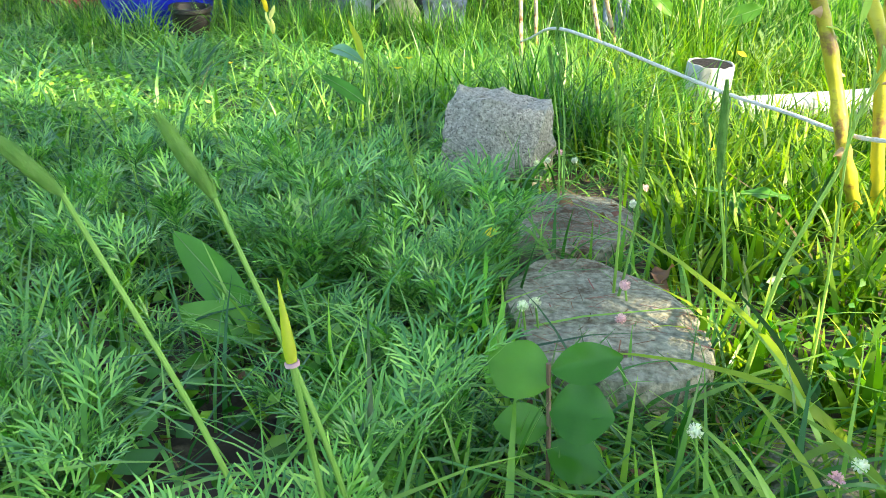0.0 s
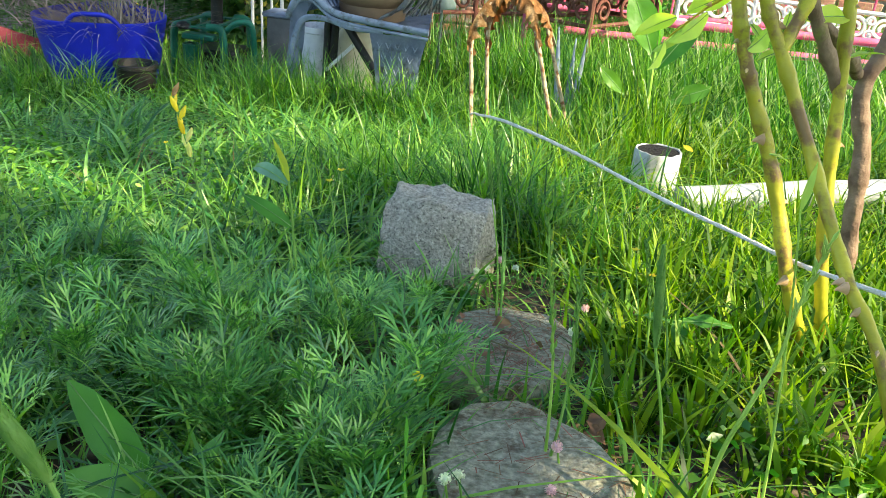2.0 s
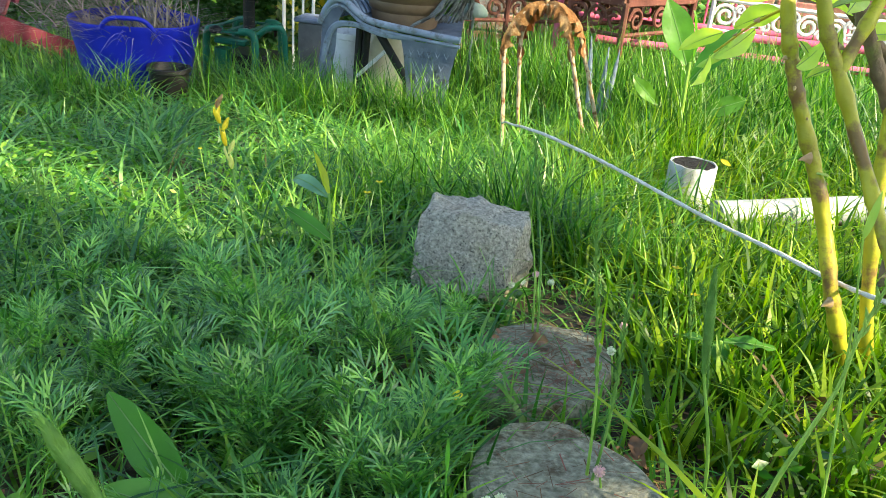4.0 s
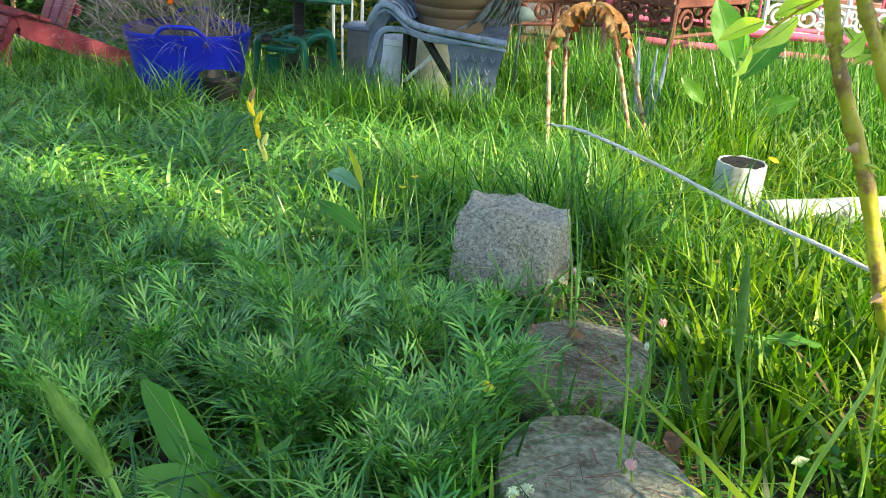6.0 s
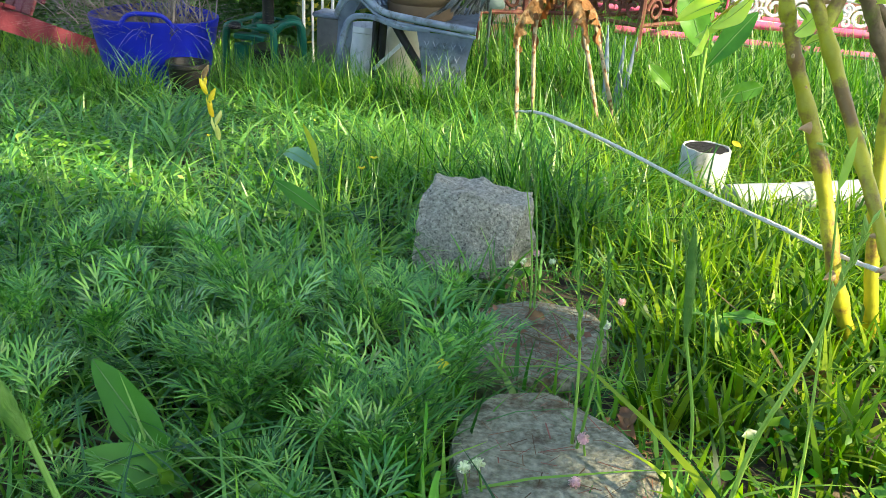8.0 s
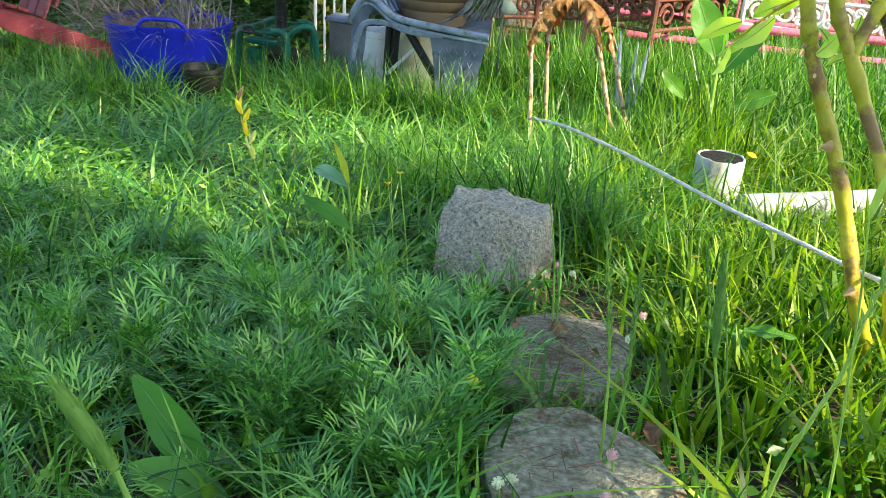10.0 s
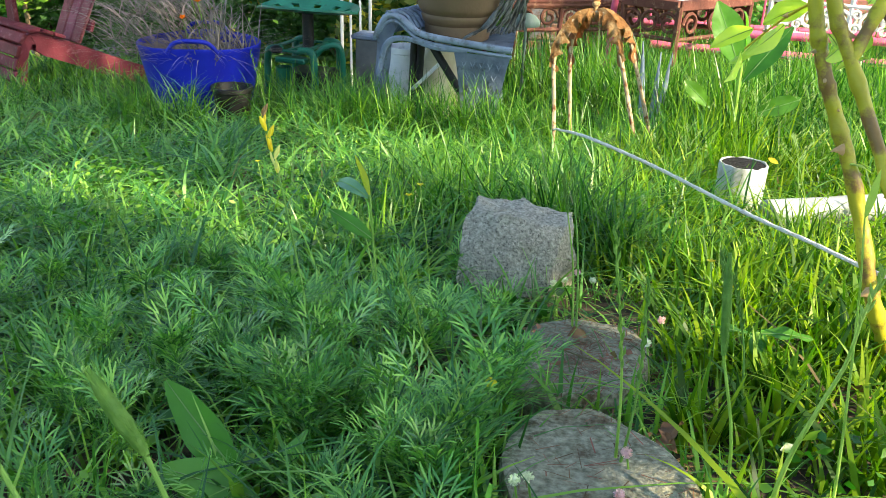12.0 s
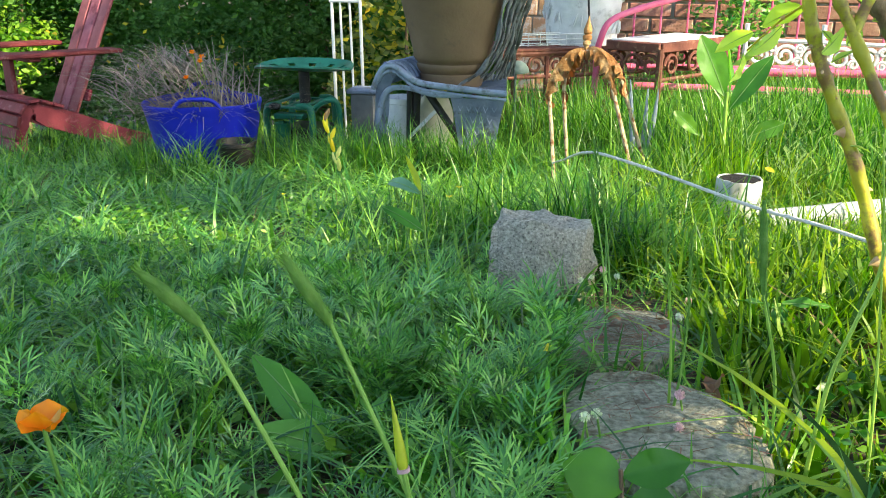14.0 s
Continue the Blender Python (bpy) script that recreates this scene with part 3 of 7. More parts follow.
def rim_lift(a, r, z):
    # the wall rises towards the two handles, in front and behind
    return (0.006 * abs(math.cos(a - HANDLE)) ** 6) * max(0.0, (z - 0.12) / 0.14)


bm = bmesh.new()
lathe(bm, [(0.142, -0.03), (0.150, 0.002), (0.178, 0.12), (0.199, 0.228), (0.204, 0.252), (0.207, 0.262), (0.207, 0.270), (0.203, 0.272), (0.196, 0.252), (0.192, 0.228), (0.18, 0.15), (0.172, 0.11)], TUB, 72, 0.008, rim_lift)
part("tub_wall", bm, M_TUB, tub)
for turn in (0.0, math.pi):
    bm = bmesh.new()
    pts = [(TUB.x + 0.204 * math.cos(HANDLE + turn + x), TUB.y + 0.204 * math.sin(HANDLE + turn + x), 0.262 + 0.042 * (1 - (x / 0.40) ** 4)) for x in np.linspace(-0.40, 0.40, 17)]
    tube(bm, pts, 0.0075, 10)
    part("handle", bm, M_TUB, tub)
bm = bmesh.new()
lathe(bm, [(0.184, 0.19), (0.14, 0.202), (0.06, 0.212), (0.0, 0.21)], TUB, 30)
roughen(bm, 0.014, 30, 5)
part("soil_fill", bm, M_DARKSOIL, tub, "dark soil")
dry = []
n = 400
az = rng.uniform(0, 2 * np.pi, n)
rad = 0.18 * np.sqrt(rng.uniform(0, 1, n))
base = np.stack([TUB.x + rad * np.cos(az), TUB.y + rad * np.sin(az), np.full(n, 0.2)], 1)
head = np.where(rng.uniform(0, 1, n) < 0.6, rng.normal(np.pi + 0.25, 0.5, n), az)
dry.append(blades(base, rng.uniform(0.08, 0.19, n), rng.uniform(0.0026, 0.0052, n), rng.uniform(0.2, 0.9, n), rng.uniform(0.3, 2.2, n), 8, head))
n = 620
az = rng.uniform(0, 2 * np.pi, n)
rad = 0.2 * np.sqrt(rng.uniform(0, 1, n))
tip = np.stack([TUB.x - 0.10 + rad * 1.15 * np.cos(az), TUB.y + rad * np.sin(az), 0.275 + 0.11 * (1 - (rad / 0.2) ** 2) + rng.uniform(-0.04, 0.04, n)], 1)
head = np.where(rng.uniform(0, 1, n) < 0.55, rng.normal(np.pi, 0.6, n), rng.uniform(0, 6.3, n))
dry.append(blades(tip, rng.uniform(0.04, 0.13, n), rng.uniform(0.0026, 0.0055, n), rng.uniform(0.3, 1.3, n), rng.uniform(0.4, 2.2, n), 6, head))
n = 34
base = np.stack([TUB.x + rng.normal(0.06, 0.07, n), TUB.y + rng.normal(0, 0.06, n), np.full(n, 0.22)], 1)
dry.append(blades(base, rng.uniform(0.12, 0.30, n), np.full(n, 0.006), rng.uniform(0.0, 0.3, n), rng.uniform(0.0, 0.3, n), 5))
stems = dry.pop()
dried = thing("dried_lavender", "dry grey-brown tangled stems filling the blue tub", "plant", at=TUB)
for kind_of, (v, f) in zip(("stem_clump", "twig_tangle"), dry):
    mesh_part(kind_of, np_mesh(kind_of, v, f), M_DRY, dried)
for k in range(n):
    mesh_part("upright_stem", np_mesh("upright_stem", stems[0][k * 12:k * 12 + 12], stems[1][:5]), M_DRY, dried)


def flower(name, at, r, mat, label, category, petals=9, stalk=None, layers=2):
    fl = thing(name, label, category, at=at)
    for j in range(layers):
        for k in range(petals):
            v, f, _ = broad_leaf(r, r * 0.62, 0.8, 0.2, 0.2, 0.06, 5, 2)
            m = pose(*at, 0, 0, 360 / petals * k + j * 17) @ pose(0, 0, 0, 0, -18 - 32 * j, 0)
            mm = np.array(m)
            mesh_part("petal", np_mesh("petal", v @ mm[:3, :3].T + mm[:3, 3], f), mat, fl)
    if stalk:
        b = bmesh.new()
        tube(b, curve_points(stalk, 6), min(0.0022, r * 0.11), 6)
        part("stalk", b, M_STEM, fl)
    return fl


for x, y, z in ((-1.40, 3.0, 0.43), (-1.385, 3.02, 0.40), (-1.42, 2.98, 0.345), (-1.395, 3.05, 0.415)):
    flower("orange_flower", (x, y, z), 0.018, M_ORANGE, "small orange flower among dry stems in the tub", "flower", 7, [(x, y, z), (x + 0.005, y + 0.02, z - 0.08), (x + 0.01, y + 0.05, 0.2)])

bm = bmesh.new()
lathe(bm, [(0.045, 0.0), (0.05, 0.005), (0.062, 0.12), (0.068, 0.122), (0.068, 0.134), (0.06, 0.134), (0.056, 0.11), (0.0, 0.105)], (-1.205, 2.90, 0.0), 28)
roughen(bm, 0.003, 20, 1)
tagged(part("nursery_pot", bm, M_BLACK), "small black plastic nursery pot in front of the tub", "pot")

# ---- green garden seat ----
stool = thing("garden_scoot", "green enamelled rolling garden seat with a tractor-style pan", "garden seat", at=(-1.23, 3.52, 0))
bm = bmesh.new()
cx, cy = -1.225, 3.52
nu, nw = 36, 8
rows = []
for j in range(nw + 1):
    s = j / nw
    row = []
    for k in range(nu):
        a = 2 * math.pi * k / nu
        rx, ry = 0.205 * s, (0.155 + 0.02 * math.cos(a)) * s
        lip = 0.012 * s ** 3 + 0.042 * s ** 5 * max(0.0, math.sin(a)) ** 0.6 - 0.030 * max(0.0, -math.cos(a) * s - 0.72)
        row.append(bm.verts.new((cx + rx * math.cos(a), cy + ry * math.sin(a), 0.362 + lip + 0.13 * (-ry * math.sin(a)))))
    rows.append(row)
for a, b in zip(rows[1:], rows[2:]):
    for k in range(nu):
        bm.faces.new((a[k], a[(k + 1) % nu], b[(k + 1) % nu], b[k]))
holes = []
for a, b in zip(rows[6:7], rows[7:8]):
    holes += [fc for fc in bm.faces if all(v in a or v in b for v in fc.verts)]
bmesh.ops.delete(bm, geom=[fc for i, fc in enumerate(holes) if i % 3 == 0], context="FACES")
cvert = bm.verts.new((cx, cy, 0.357))
for k in range(nu):
    bm.faces.new((rows[1][k], rows[1][(k + 1) % nu], cvert))
for v in list(bm.verts):
    if not v.link_faces:
        bm.verts.remove(v)
bmesh.ops.solidify(bm, geom=bm.faces[:], thickness=0.007)
part("seat_pan", bm, M_GREEN, stool)
bm = bmesh.new()
tube(bm, [(cx, cy, 0.37), (cx, cy, 0.22)], 0.022, 12)
part("post", bm, M_BLACK, stool, "black swivel post")
FX0, FX1, FY0, FY1, FZ = -1.338, -1.148, 3.40, 3.64, 0.236
for a, b in (((FX0, FY0), (FX1, FY0)), ((FX0, FY1), (FX1, FY1)), ((FX0, FY0), (FX0, FY1)), ((FX1, FY0), (FX1, FY1)), ((cx - 0.03, FY0), (cx - 0.03, FY1)), ((cx + 0.03, FY0), (cx + 0.03, FY1))):
    bm = bmesh.new()
    beam(bm, (*a, FZ), (*b, FZ), 0.022, 0.008, (0, 0, 1), 0.002)
    part("deck_bar", bm, M_GREEN, stool)
bm = bmesh.new()
box(bm, pose(-1.24, FY0 + 0.006, 0.203), 0.125, 0.05, 0.022, 0.005)
part("bracket", bm, M_GREEN, stool)
bm = bmesh.new()
lathe(bm, [(0.026, 0.02), (0.029, 0.03), (0.033, 0.17), (0.030, 0.172), (0.027, 0.15), (0.0, 0.14)], (-1.283, FY0 + 0.02, 0), 24)
part("tool_cup", bm, M_GREEN, stool)
bm = bmesh.new()
box(bm, pose(cx, cy + 0.02, 0.10), 0.17, 0.17, 0.09, 0.01)
part("tool_tray", bm, M_BLACK, stool, "black tool tray")
bm = bmesh.new()
lathe(bm, [(0.0, 0.0), (0.018, 0.003), (0.024, 0.012), (0.022, 0.022), (0.010, 0.028), (0.0, 0.029)], (-1.297, FY0 - 0.01, 0.226), 20)
part("knob", bm, M_BLACK, stool, "black plastic knob")
for x, sx in ((FX0, -1), (FX1, 1)):
    for y in (FY0, FY1):
        bm = bmesh.new()
        tube(bm, curve_points([(x - sx * 0.06, y, FZ + 0.004), (x - sx * 0.02, y, FZ + 0.005), (x, y, FZ - 0.02), (x + sx * 0.004, y, 0.10), (x + sx * 0.008, y, -0.02)], 5), 0.014, 10)
        part("leg", bm, M_GREEN, stool)
bm = bmesh.new()
tube(bm, curve_points([(FX1, FY0 + 0.02, FZ - 0.01), (FX1 + 0.04, FY0 + 0.02, FZ + 0.025), (FX1 + 0.085, FY0 + 0.03, FZ + 0.03), (FX1 + 0.10, FY0 + 0.04, FZ - 0.01), (FX1 + 0.10, FY0 + 0.05, 0.08)], 5), 0.011, 10)
part("pull_handle", bm, M_GREEN, stool)

# ---- white trellis ----
trel = thing("trellis", "narrow white metal plant trellis with cross rungs", "trellis", at=(-1.19, 3.9, 0))
for x, top in ((-1.255, 1.25), (-1.125, 1.25), (-1.212, 0.655), (-1.168, 0.655)):
    bm = bmesh.new()
    tube(bm, [(x + 0.01, 3.9, -0.03), (x, 3.9, top)], 0.0075 if top > 1 else 0.0055, 8)
    part("upright", bm, M_WHITEMETAL, trel)
for z in (0.655, 0.78, 1.0, 1.2):
    bm = bmesh.new()
    tube(bm, [(-1.26, 3.898, z), (-1.12, 3.898, z)], 0.006, 8)
    part("rung", bm, M_WHITEMETAL, trel)
for sx in (-1, 1):
    bm = bmesh.new()
    tube(bm, [(-1.19, 3.897, 0.80), (-1.19 + sx * 0.06, 3.897, 0.99)], 0.005, 8)
    part("brace", bm, M_WHITEMETAL, trel)
bm = bmesh.new()
box(bm, pose(-1.0, 3.62, 0.135), 0.10, 0.10, 0.27, 0.006)
crate = part("storage_box", bm, M_GREYPLANK)
tagged(crate, "dark grey plastic box with a lid beside the trellis", "box")
bm = bmesh.new()
box(bm, pose(-1.0, 3.62, 0.278), 0.13, 0.12, 0.018, 0.005)
part("lid", bm, M_GREY, crate, "darker grey lid")

# ---- grey ornate chair and the planter on it ----
chair = thing("ornate_chair", "blue-grey ornate moulded garden chair used as a plant stand", "chair", at=(-0.45, 3.05, 0))
CN = Vector((-0.292, 2.945, 0.0))
E1 = Vector((-0.990, 0.14, 0.0)).normalized()
E2 = Vector((0.14, 0.990, 0.0)).normalized()
WIDE, DEEP = 0.46, 0.33


def on_seat(u, v, up=0.0):
    """A place on the contoured seat: u from the back edge to the rolled front edge, v from the near to the far side."""
    z = 0.286 + 0.03 * u + 0.045 * math.exp(-((u - 0.84) / 0.13) ** 2) - 0.10 * max(0.0, (u - 0.90) / 0.1) ** 2 * 0.5
    z -= 0.020 * (1 - abs(2 * v - 1) ** 3) * (1 - abs(2 * u - 0.9) ** 2 if u < 0.95 else 0.0)
    p = CN + E1 * (WIDE * u) + E2 * (DEEP * v) - E2 * (0.02 * math.sin(math.pi * u)) + E1 * (0.11 * v * (1 - u))
    return Vector((p.x, p.y, z + up))


bm = bmesh.new()
grid = [[bm.verts.new(on_seat(i / 18, j / 8)) for j in range(9)] for i in range(19)]
for i in range(18):
    for j in range(8):
        bm.faces.new((grid[i][j], grid[i + 1][j], grid[i + 1][j + 1], grid[i][j + 1]))
bmesh.ops.solidify(bm, geom=bm.faces[:], thickness=0.012)
part("seat", bm, M_GREY, chair)
for v in (0.0, 1.0):
    bm = bmesh.new()
    tube(bm, [on_seat(i / 24, v) for i in range(25)], 0.0105, 10)
    tube(bm, [on_seat(i / 24, v, -0.019) for i in range(24)], 0.0055, 8)
    part("seat_rim", bm, M_GREY, chair)


def panel_leg(u0, u1, v, out):
    """A flared leg panel under the seat with raised edges and rows of leaf relief."""
    b = bmesh.new()
    a0, a1 = on_seat(u0, v), on_seat(u1, v)
    rows = []
    for i in range(9):
        t = i / 8
        half = 0.5 * (1 - 0.55 * t ** 0.8)
        mid = a0.lerp(a1, 0.46)
        z = (a0.z - 0.02) * (1 - t) - 0.03 * t
        rows.append([b.verts.new((*(mid + (a1 - a0) * (half * (k / 2 - 1)) + out * (0.010 * t * t + (0.004 if k in (0, 4) else 0.0))).xy, z)) for k in range(5)])
    made = []
    for p, q in zip(rows, rows[1:]):
        for k in range(4):
            made.append(b.faces.new((p[k], p[k + 1], q[k + 1], q[k])))
    bmesh.ops.solidify(b, geom=made, thickness=0.012)
    for zz, count, size in ((a0.z - 0.05, 5, 0.009), (a0.z - 0.085, 4, 0.010), (a0.z - 0.125, 3, 0.010)):
        for k in range(count):
            c = a0.lerp(a1, 0.46 + 0.155 * (k - (count - 1) / 2)) + out * 0.006
            tube(b, [(c.x - size * 0.8, c.y, zz + size * 0.6), (c.x, c.y, zz - size), (c.x + size * 0.8, c.y, zz + size * 0.6)], [0.001, 0.0027, 0.001], 6)
    part("leg", b, M_GREY, chair)


panel_leg(0.02, 0.40, 0.0, -E2)
bm = bmesh.new()
tube(bm, [on_seat(0.12, 0.95, -0.01), on_seat(0.13, 0.97, -0.16), on_seat(0.10, 1.0, -0.32)], [0.018, 0.014, 0.012], 10)
part("leg", bm, M_GREY, chair)
for v in (0.0, 1.0):
    bm = bmesh.new()
    s = -1 if v == 0 else 1
    line = curve_points([on_seat(0.88, v, -0.006), on_seat(0.97, v, -0.02), on_seat(0.99, v, -0.09), on_seat(1.015, v, -0.17) + E2 * (0.01 * s), on_seat(1.09, v, -0.34) + E2 * (0.02 * s)], 6)
    rows = []
    for i, c in enumerate(line):
        w = 0.046 + 0.012 * math.sin(math.pi * i / len(line)) - 0.014 * i / len(line)
        rows.append([bm.verts.new(c - E1 * w * k + E2 * (s * 0.004 * (1 - abs(k - 0.5)))) for k in (0.0, 0.5, 1.0)])
    for p, q in zip(rows, rows[1:]):
        for k in range(2):
            bm.faces.new((p[k], p[k + 1], q[k + 1], q[k]))
    bmesh.ops.solidify(bm, geom=bm.faces[:], thickness=0.016)
    part("leg", bm, M_GREY, chair)
    # the brace that arches from the front leg to the back leg
    bm = bmesh.new()
    arch = curve_points([on_seat(0.97, v, -0.15), on_seat(0.90, v, -0.085), on_seat(0.74, v, -0.045), on_seat(0.52, v, -0.030), on_seat(0.30, v, -0.022)], 6)
    tube(bm, arch, [0.011 - 0.004 * i / len(arch) for i in range(len(arch))], 8, flat=0.7)
    part("apron", bm, M_GREY, chair)
# a cast vine runs over the rolled front and the rim
for k in range(9):
    bm = bmesh.new()
    v0 = 0.06 + 0.11 * k
    tube(bm, curve_points([on_seat(0.70, v0, 0.004), on_seat(0.78, v0 + 0.05, 0.010), on_seat(0.86, v0 - 0.02, 0.011), on_seat(0.94, v0 + 0.04, 0.008), on_seat(0.99, v0, 0.002)], 6), 0.0055, 7)
    for j in range(3):
        c = on_seat(0.76 + 0.08 * j, v0 + 0.045 * (-1) ** j, 0.010)
        tube(bm, [c, c + E1 * 0.012 + E2 * (0.016 * (-1) ** j), c + E1 * 0.026 + E2 * (0.012 * (-1) ** j)], [0.002, 0.0075, 0.001], 7, flat=0.5)
    roughen(bm, 0.0018, 80, k)
    part("cast_vine", bm, M_GREY, chair)
# the back: close wavy ribs that sweep up beside the planter
for k in range(17):
    s = k / 16
    bm = bmesh.new()
    low = Vector((-0.470 + 0.135 * s, 3.02 + 0.30 * s, 0.292 + 0.004 * math.sin(k)))
    mids = [Vector((-0.404 + 0.078 * s, 3.03 + 0.26 * s, 0.338 + 0.02 * s)), Vector((-0.351 + 0.042 * s, 3.05 + 0.18 * s, 0.43)), Vector((-0.330 + 0.050 * s, 3.06 + 0.14 * s, 0.53)),
            Vector((-0.296 + 0.072 * s, 3.07 + 0.12 * s, 0.64)), Vector((-0.270 + 0.085 * s, 3.09 + 0.12 * s, 0.76)), Vector((-0.25 + 0.10 * s, 3.11 + 0.10 * s, 0.90))]
    mids = [p + Vector((0.007 * math.sin(k * 1.9 + i * 1.7), 0.008 * math.cos(k * 2.3 + i), 0)) for i, p in enumerate(mids)]
    line = curve_points([low] + mids, 7)
    tube(bm, line, [0.0056 + 0.0020 * math.sin(i * 0.8 + k) for i in range(len(line))], 8, flat=0.75)
    roughen(bm, 0.0025, 70, k)
    part("back_rib", bm, M_GREYRIB, chair)

# ---- dome on a stake beside the chair ----
stake = thing("garden_stake", "small grey-green metal dome on a thin stake", "garden stake", at=(-0.33, 3.4, 0))
bm = bmesh.new()
lathe(bm, [(0.046, 0.318), (0.048, 0.322), (0.044, 0.338), (0.032, 0.352), (0.015, 0.359), (0.0, 0.361), (0.0, 0.355), (0.04, 0.330)], (-0.345, 3.4, 0.008), 32)
part("dome", bm, M_DOME, stake)
bm = bmesh.new()
tube(bm, [(-0.345, 3.4, 0.356), (-0.347, 3.4, -0.05)], 0.005, 8)
part("rod", bm, M_DOME, stake)

POT = Vector((-0.507, 3.11, 0.292))
planter = thing("planter", "large tan plastic flower pot with ringed foot, on the grey chair", "flower pot", at=POT)
bm = bmesh.new()
lathe(bm, [(0.092, 0.0), (0.100, 0.004), (0.106, 0.040), (0.104, 0.047), (0.112, 0.055), (0.117, 0.072), (0.114, 0.079), (0.121, 0.087), (0.128, 0.100), (0.127, 0.110),
           (0.194, 0.392), (0.203, 0.397), (0.210, 0.412), (0.212, 0.455), (0.206, 0.462), (0.197, 0.458), (0.190, 0.40), (0.18, 0.37)], POT, 64)
part("pot_wall", bm, M_POT, planter)
bm = bmesh.new()
lathe(bm, [(0.187, 0.395), (0.1, 0.405), (0.0, 0.408)], POT, 30)
roughen(bm, 0.008, 40, 2)
part("soil_fill", bm, M_DARKSOIL, planter, "dark soil")
# a white bucket, a cream sack and a white board stored under the chair
bm = bmesh.new()
lathe(bm, [(0.050, 0.0), (0.054, 0.004), (0.066, 0.235), (0.070, 0.238), (0.070, 0.256), (0.062, 0.256), (0.058, 0.2), (0.0, 0.19)], (-0.735, 3.28, 0.0), 32)
tagged(part("bucket", bm, M_WHITEPOT), "white plastic bucket stored under the grey chair", "bucket")
bm = bmesh.new()
lathe(bm, [(0.060, 0.0), (0.075, 0.02), (0.078, 0.12), (0.066, 0.20), (0.050, 0.25), (0.030, 0.275), (0.0, 0.28)], (-0.615, 3.27, 0.0), 30)
roughen(bm, 0.016, 14, 3)
roughen(bm, 0.006, 45, 5)
tagged(part("sack", bm, M_CREAM), "crumpled cream plastic sack stored under the grey chair", "sack")
bm = bmesh.new()
beam(bm, (-0.566, 3.13, 0.215), (-0.665, 3.14, 0.115), 0.012, 0.010, (0.7, 0, 0.7), 0.002)
tagged(part("white_batten", bm, M_WHITEMETAL), "thin white batten leaning under the grey chair", "batten")
# bars of the chair itself; their black colour paints the shade under the seat
for a, b in (((-0.665, 3.16, 0.29), (-0.675, 3.17, -0.01)), ((-0.64, 3.16, 0.29), (-0.655, 3.17, -0.01)), ((-0.585, 3.06, 0.275), (-0.455, 3.05, 0.10))):
    bm = bmesh.new()
    tube(bm, [a, tuple((p + q) / 2 for p, q in zip(a, b)), b], 0.013, 9)
    part("brace", bm, M_BLACK, chair, "bar under the seat, blackened for the shade")

# ---- bench and side table of scrolled iron ----


def scroll(b, c, r, turns, flip, along, thick=0.006):
    """A flat spiral of bar in the upright plane that runs along the direction along."""
    a = Vector(along)
    pts = []
    for i in range(int(turns * 14) + 1):
        t = i / (turns * 14)
        ang = t * turns * 2 * math.pi
        rr = r * (1 - 0.72 * t)
        pts.append(Vector(c) + a * (rr * math.cos(ang) * flip) + Vector((0, 0, rr * math.sin(ang))))
    tube(b, pts, thick, 6)


bench = thing("iron_bench", "low red-brown iron bench with a scrollwork frieze", "bench", at=(-0.25, 3.87, 0))
BA, BDIR, BPERP = Vector((-0.455, 3.645, 0.0)), Vector((0.844, 0.537, 0.0)).normalized(), Vector((-0.537, 0.844, 0.0)).normalized()
for z, r in ((0.408, 0.013), (0.318, 0.008)):
    bm = bmesh.new()
    tube(bm, [BA + Vector((0, 0, z)), BA + BDIR * 0.50 + Vector((0, 0, z))], r, 8)
    part("rail", bm, M_IRONRED, bench)
for k in range(5):
    bm = bmesh.new()
    scroll(bm, BA + BDIR * (0.055 + k * 0.095) + Vector((0, 0, 0.363)), 0.038, 1.35, 1 if k % 2 else -1, BDIR, 0.0062)
    part("scroll", bm, M_IRONRED, bench)
for along in (0.02, 0.20, 0.48):
    for deep in (0.0, 0.34):
        bm = bmesh.new()
        p = BA + BDIR * along + BPERP * deep
        tube(bm, [p + Vector((0, 0, 0.41)), p + Vector((0, 0, -0.04))], 0.010, 8)
        part("leg", bm, M_IRONRED, bench)
for k in range(7):
    bm = bmesh.new()
    p = BA + BPERP * (0.005 + k * 0.055) + Vector((0, 0, 0.422))
    beam(bm, p - BDIR * 0.01, p + BDIR * 0.52, 0.036, 0.012, (0, 0, 1), 0.003)
    part("seat_slat", bm, M_IRONRED, bench)
rack = thing("wire_tray", "low white wire tray lying on the iron bench", "wire tray", at=(-0.25, 3.86, 0))
for z in (0.436, 0.456, 0.476):
    for deep in (0.03, 0.10):
        bm = bmesh.new()
        p = BA + BPERP * deep + Vector((0, 0, z))
        tube(bm, [p + BDIR * 0.05, p + BDIR * 0.46], 0.0022, 6)
        part("wire", bm, M_WHITEMETAL, rack)
for k in range(6):
    bm = bmesh.new()
    p = BA + BDIR * (0.05 + 0.082 * k)
    tube(bm, [p + BPERP * 0.03 + Vector((0, 0, 0.476)), p + BPERP * 0.03 + Vector((0, 0, 0.433)), p + BPERP * 0.10 + Vector((0, 0, 0.433)), p + BPERP * 0.10 + Vector((0, 0, 0.476))], 0.0018, 6)
    part("wire", bm, M_WHITEMETAL, rack)

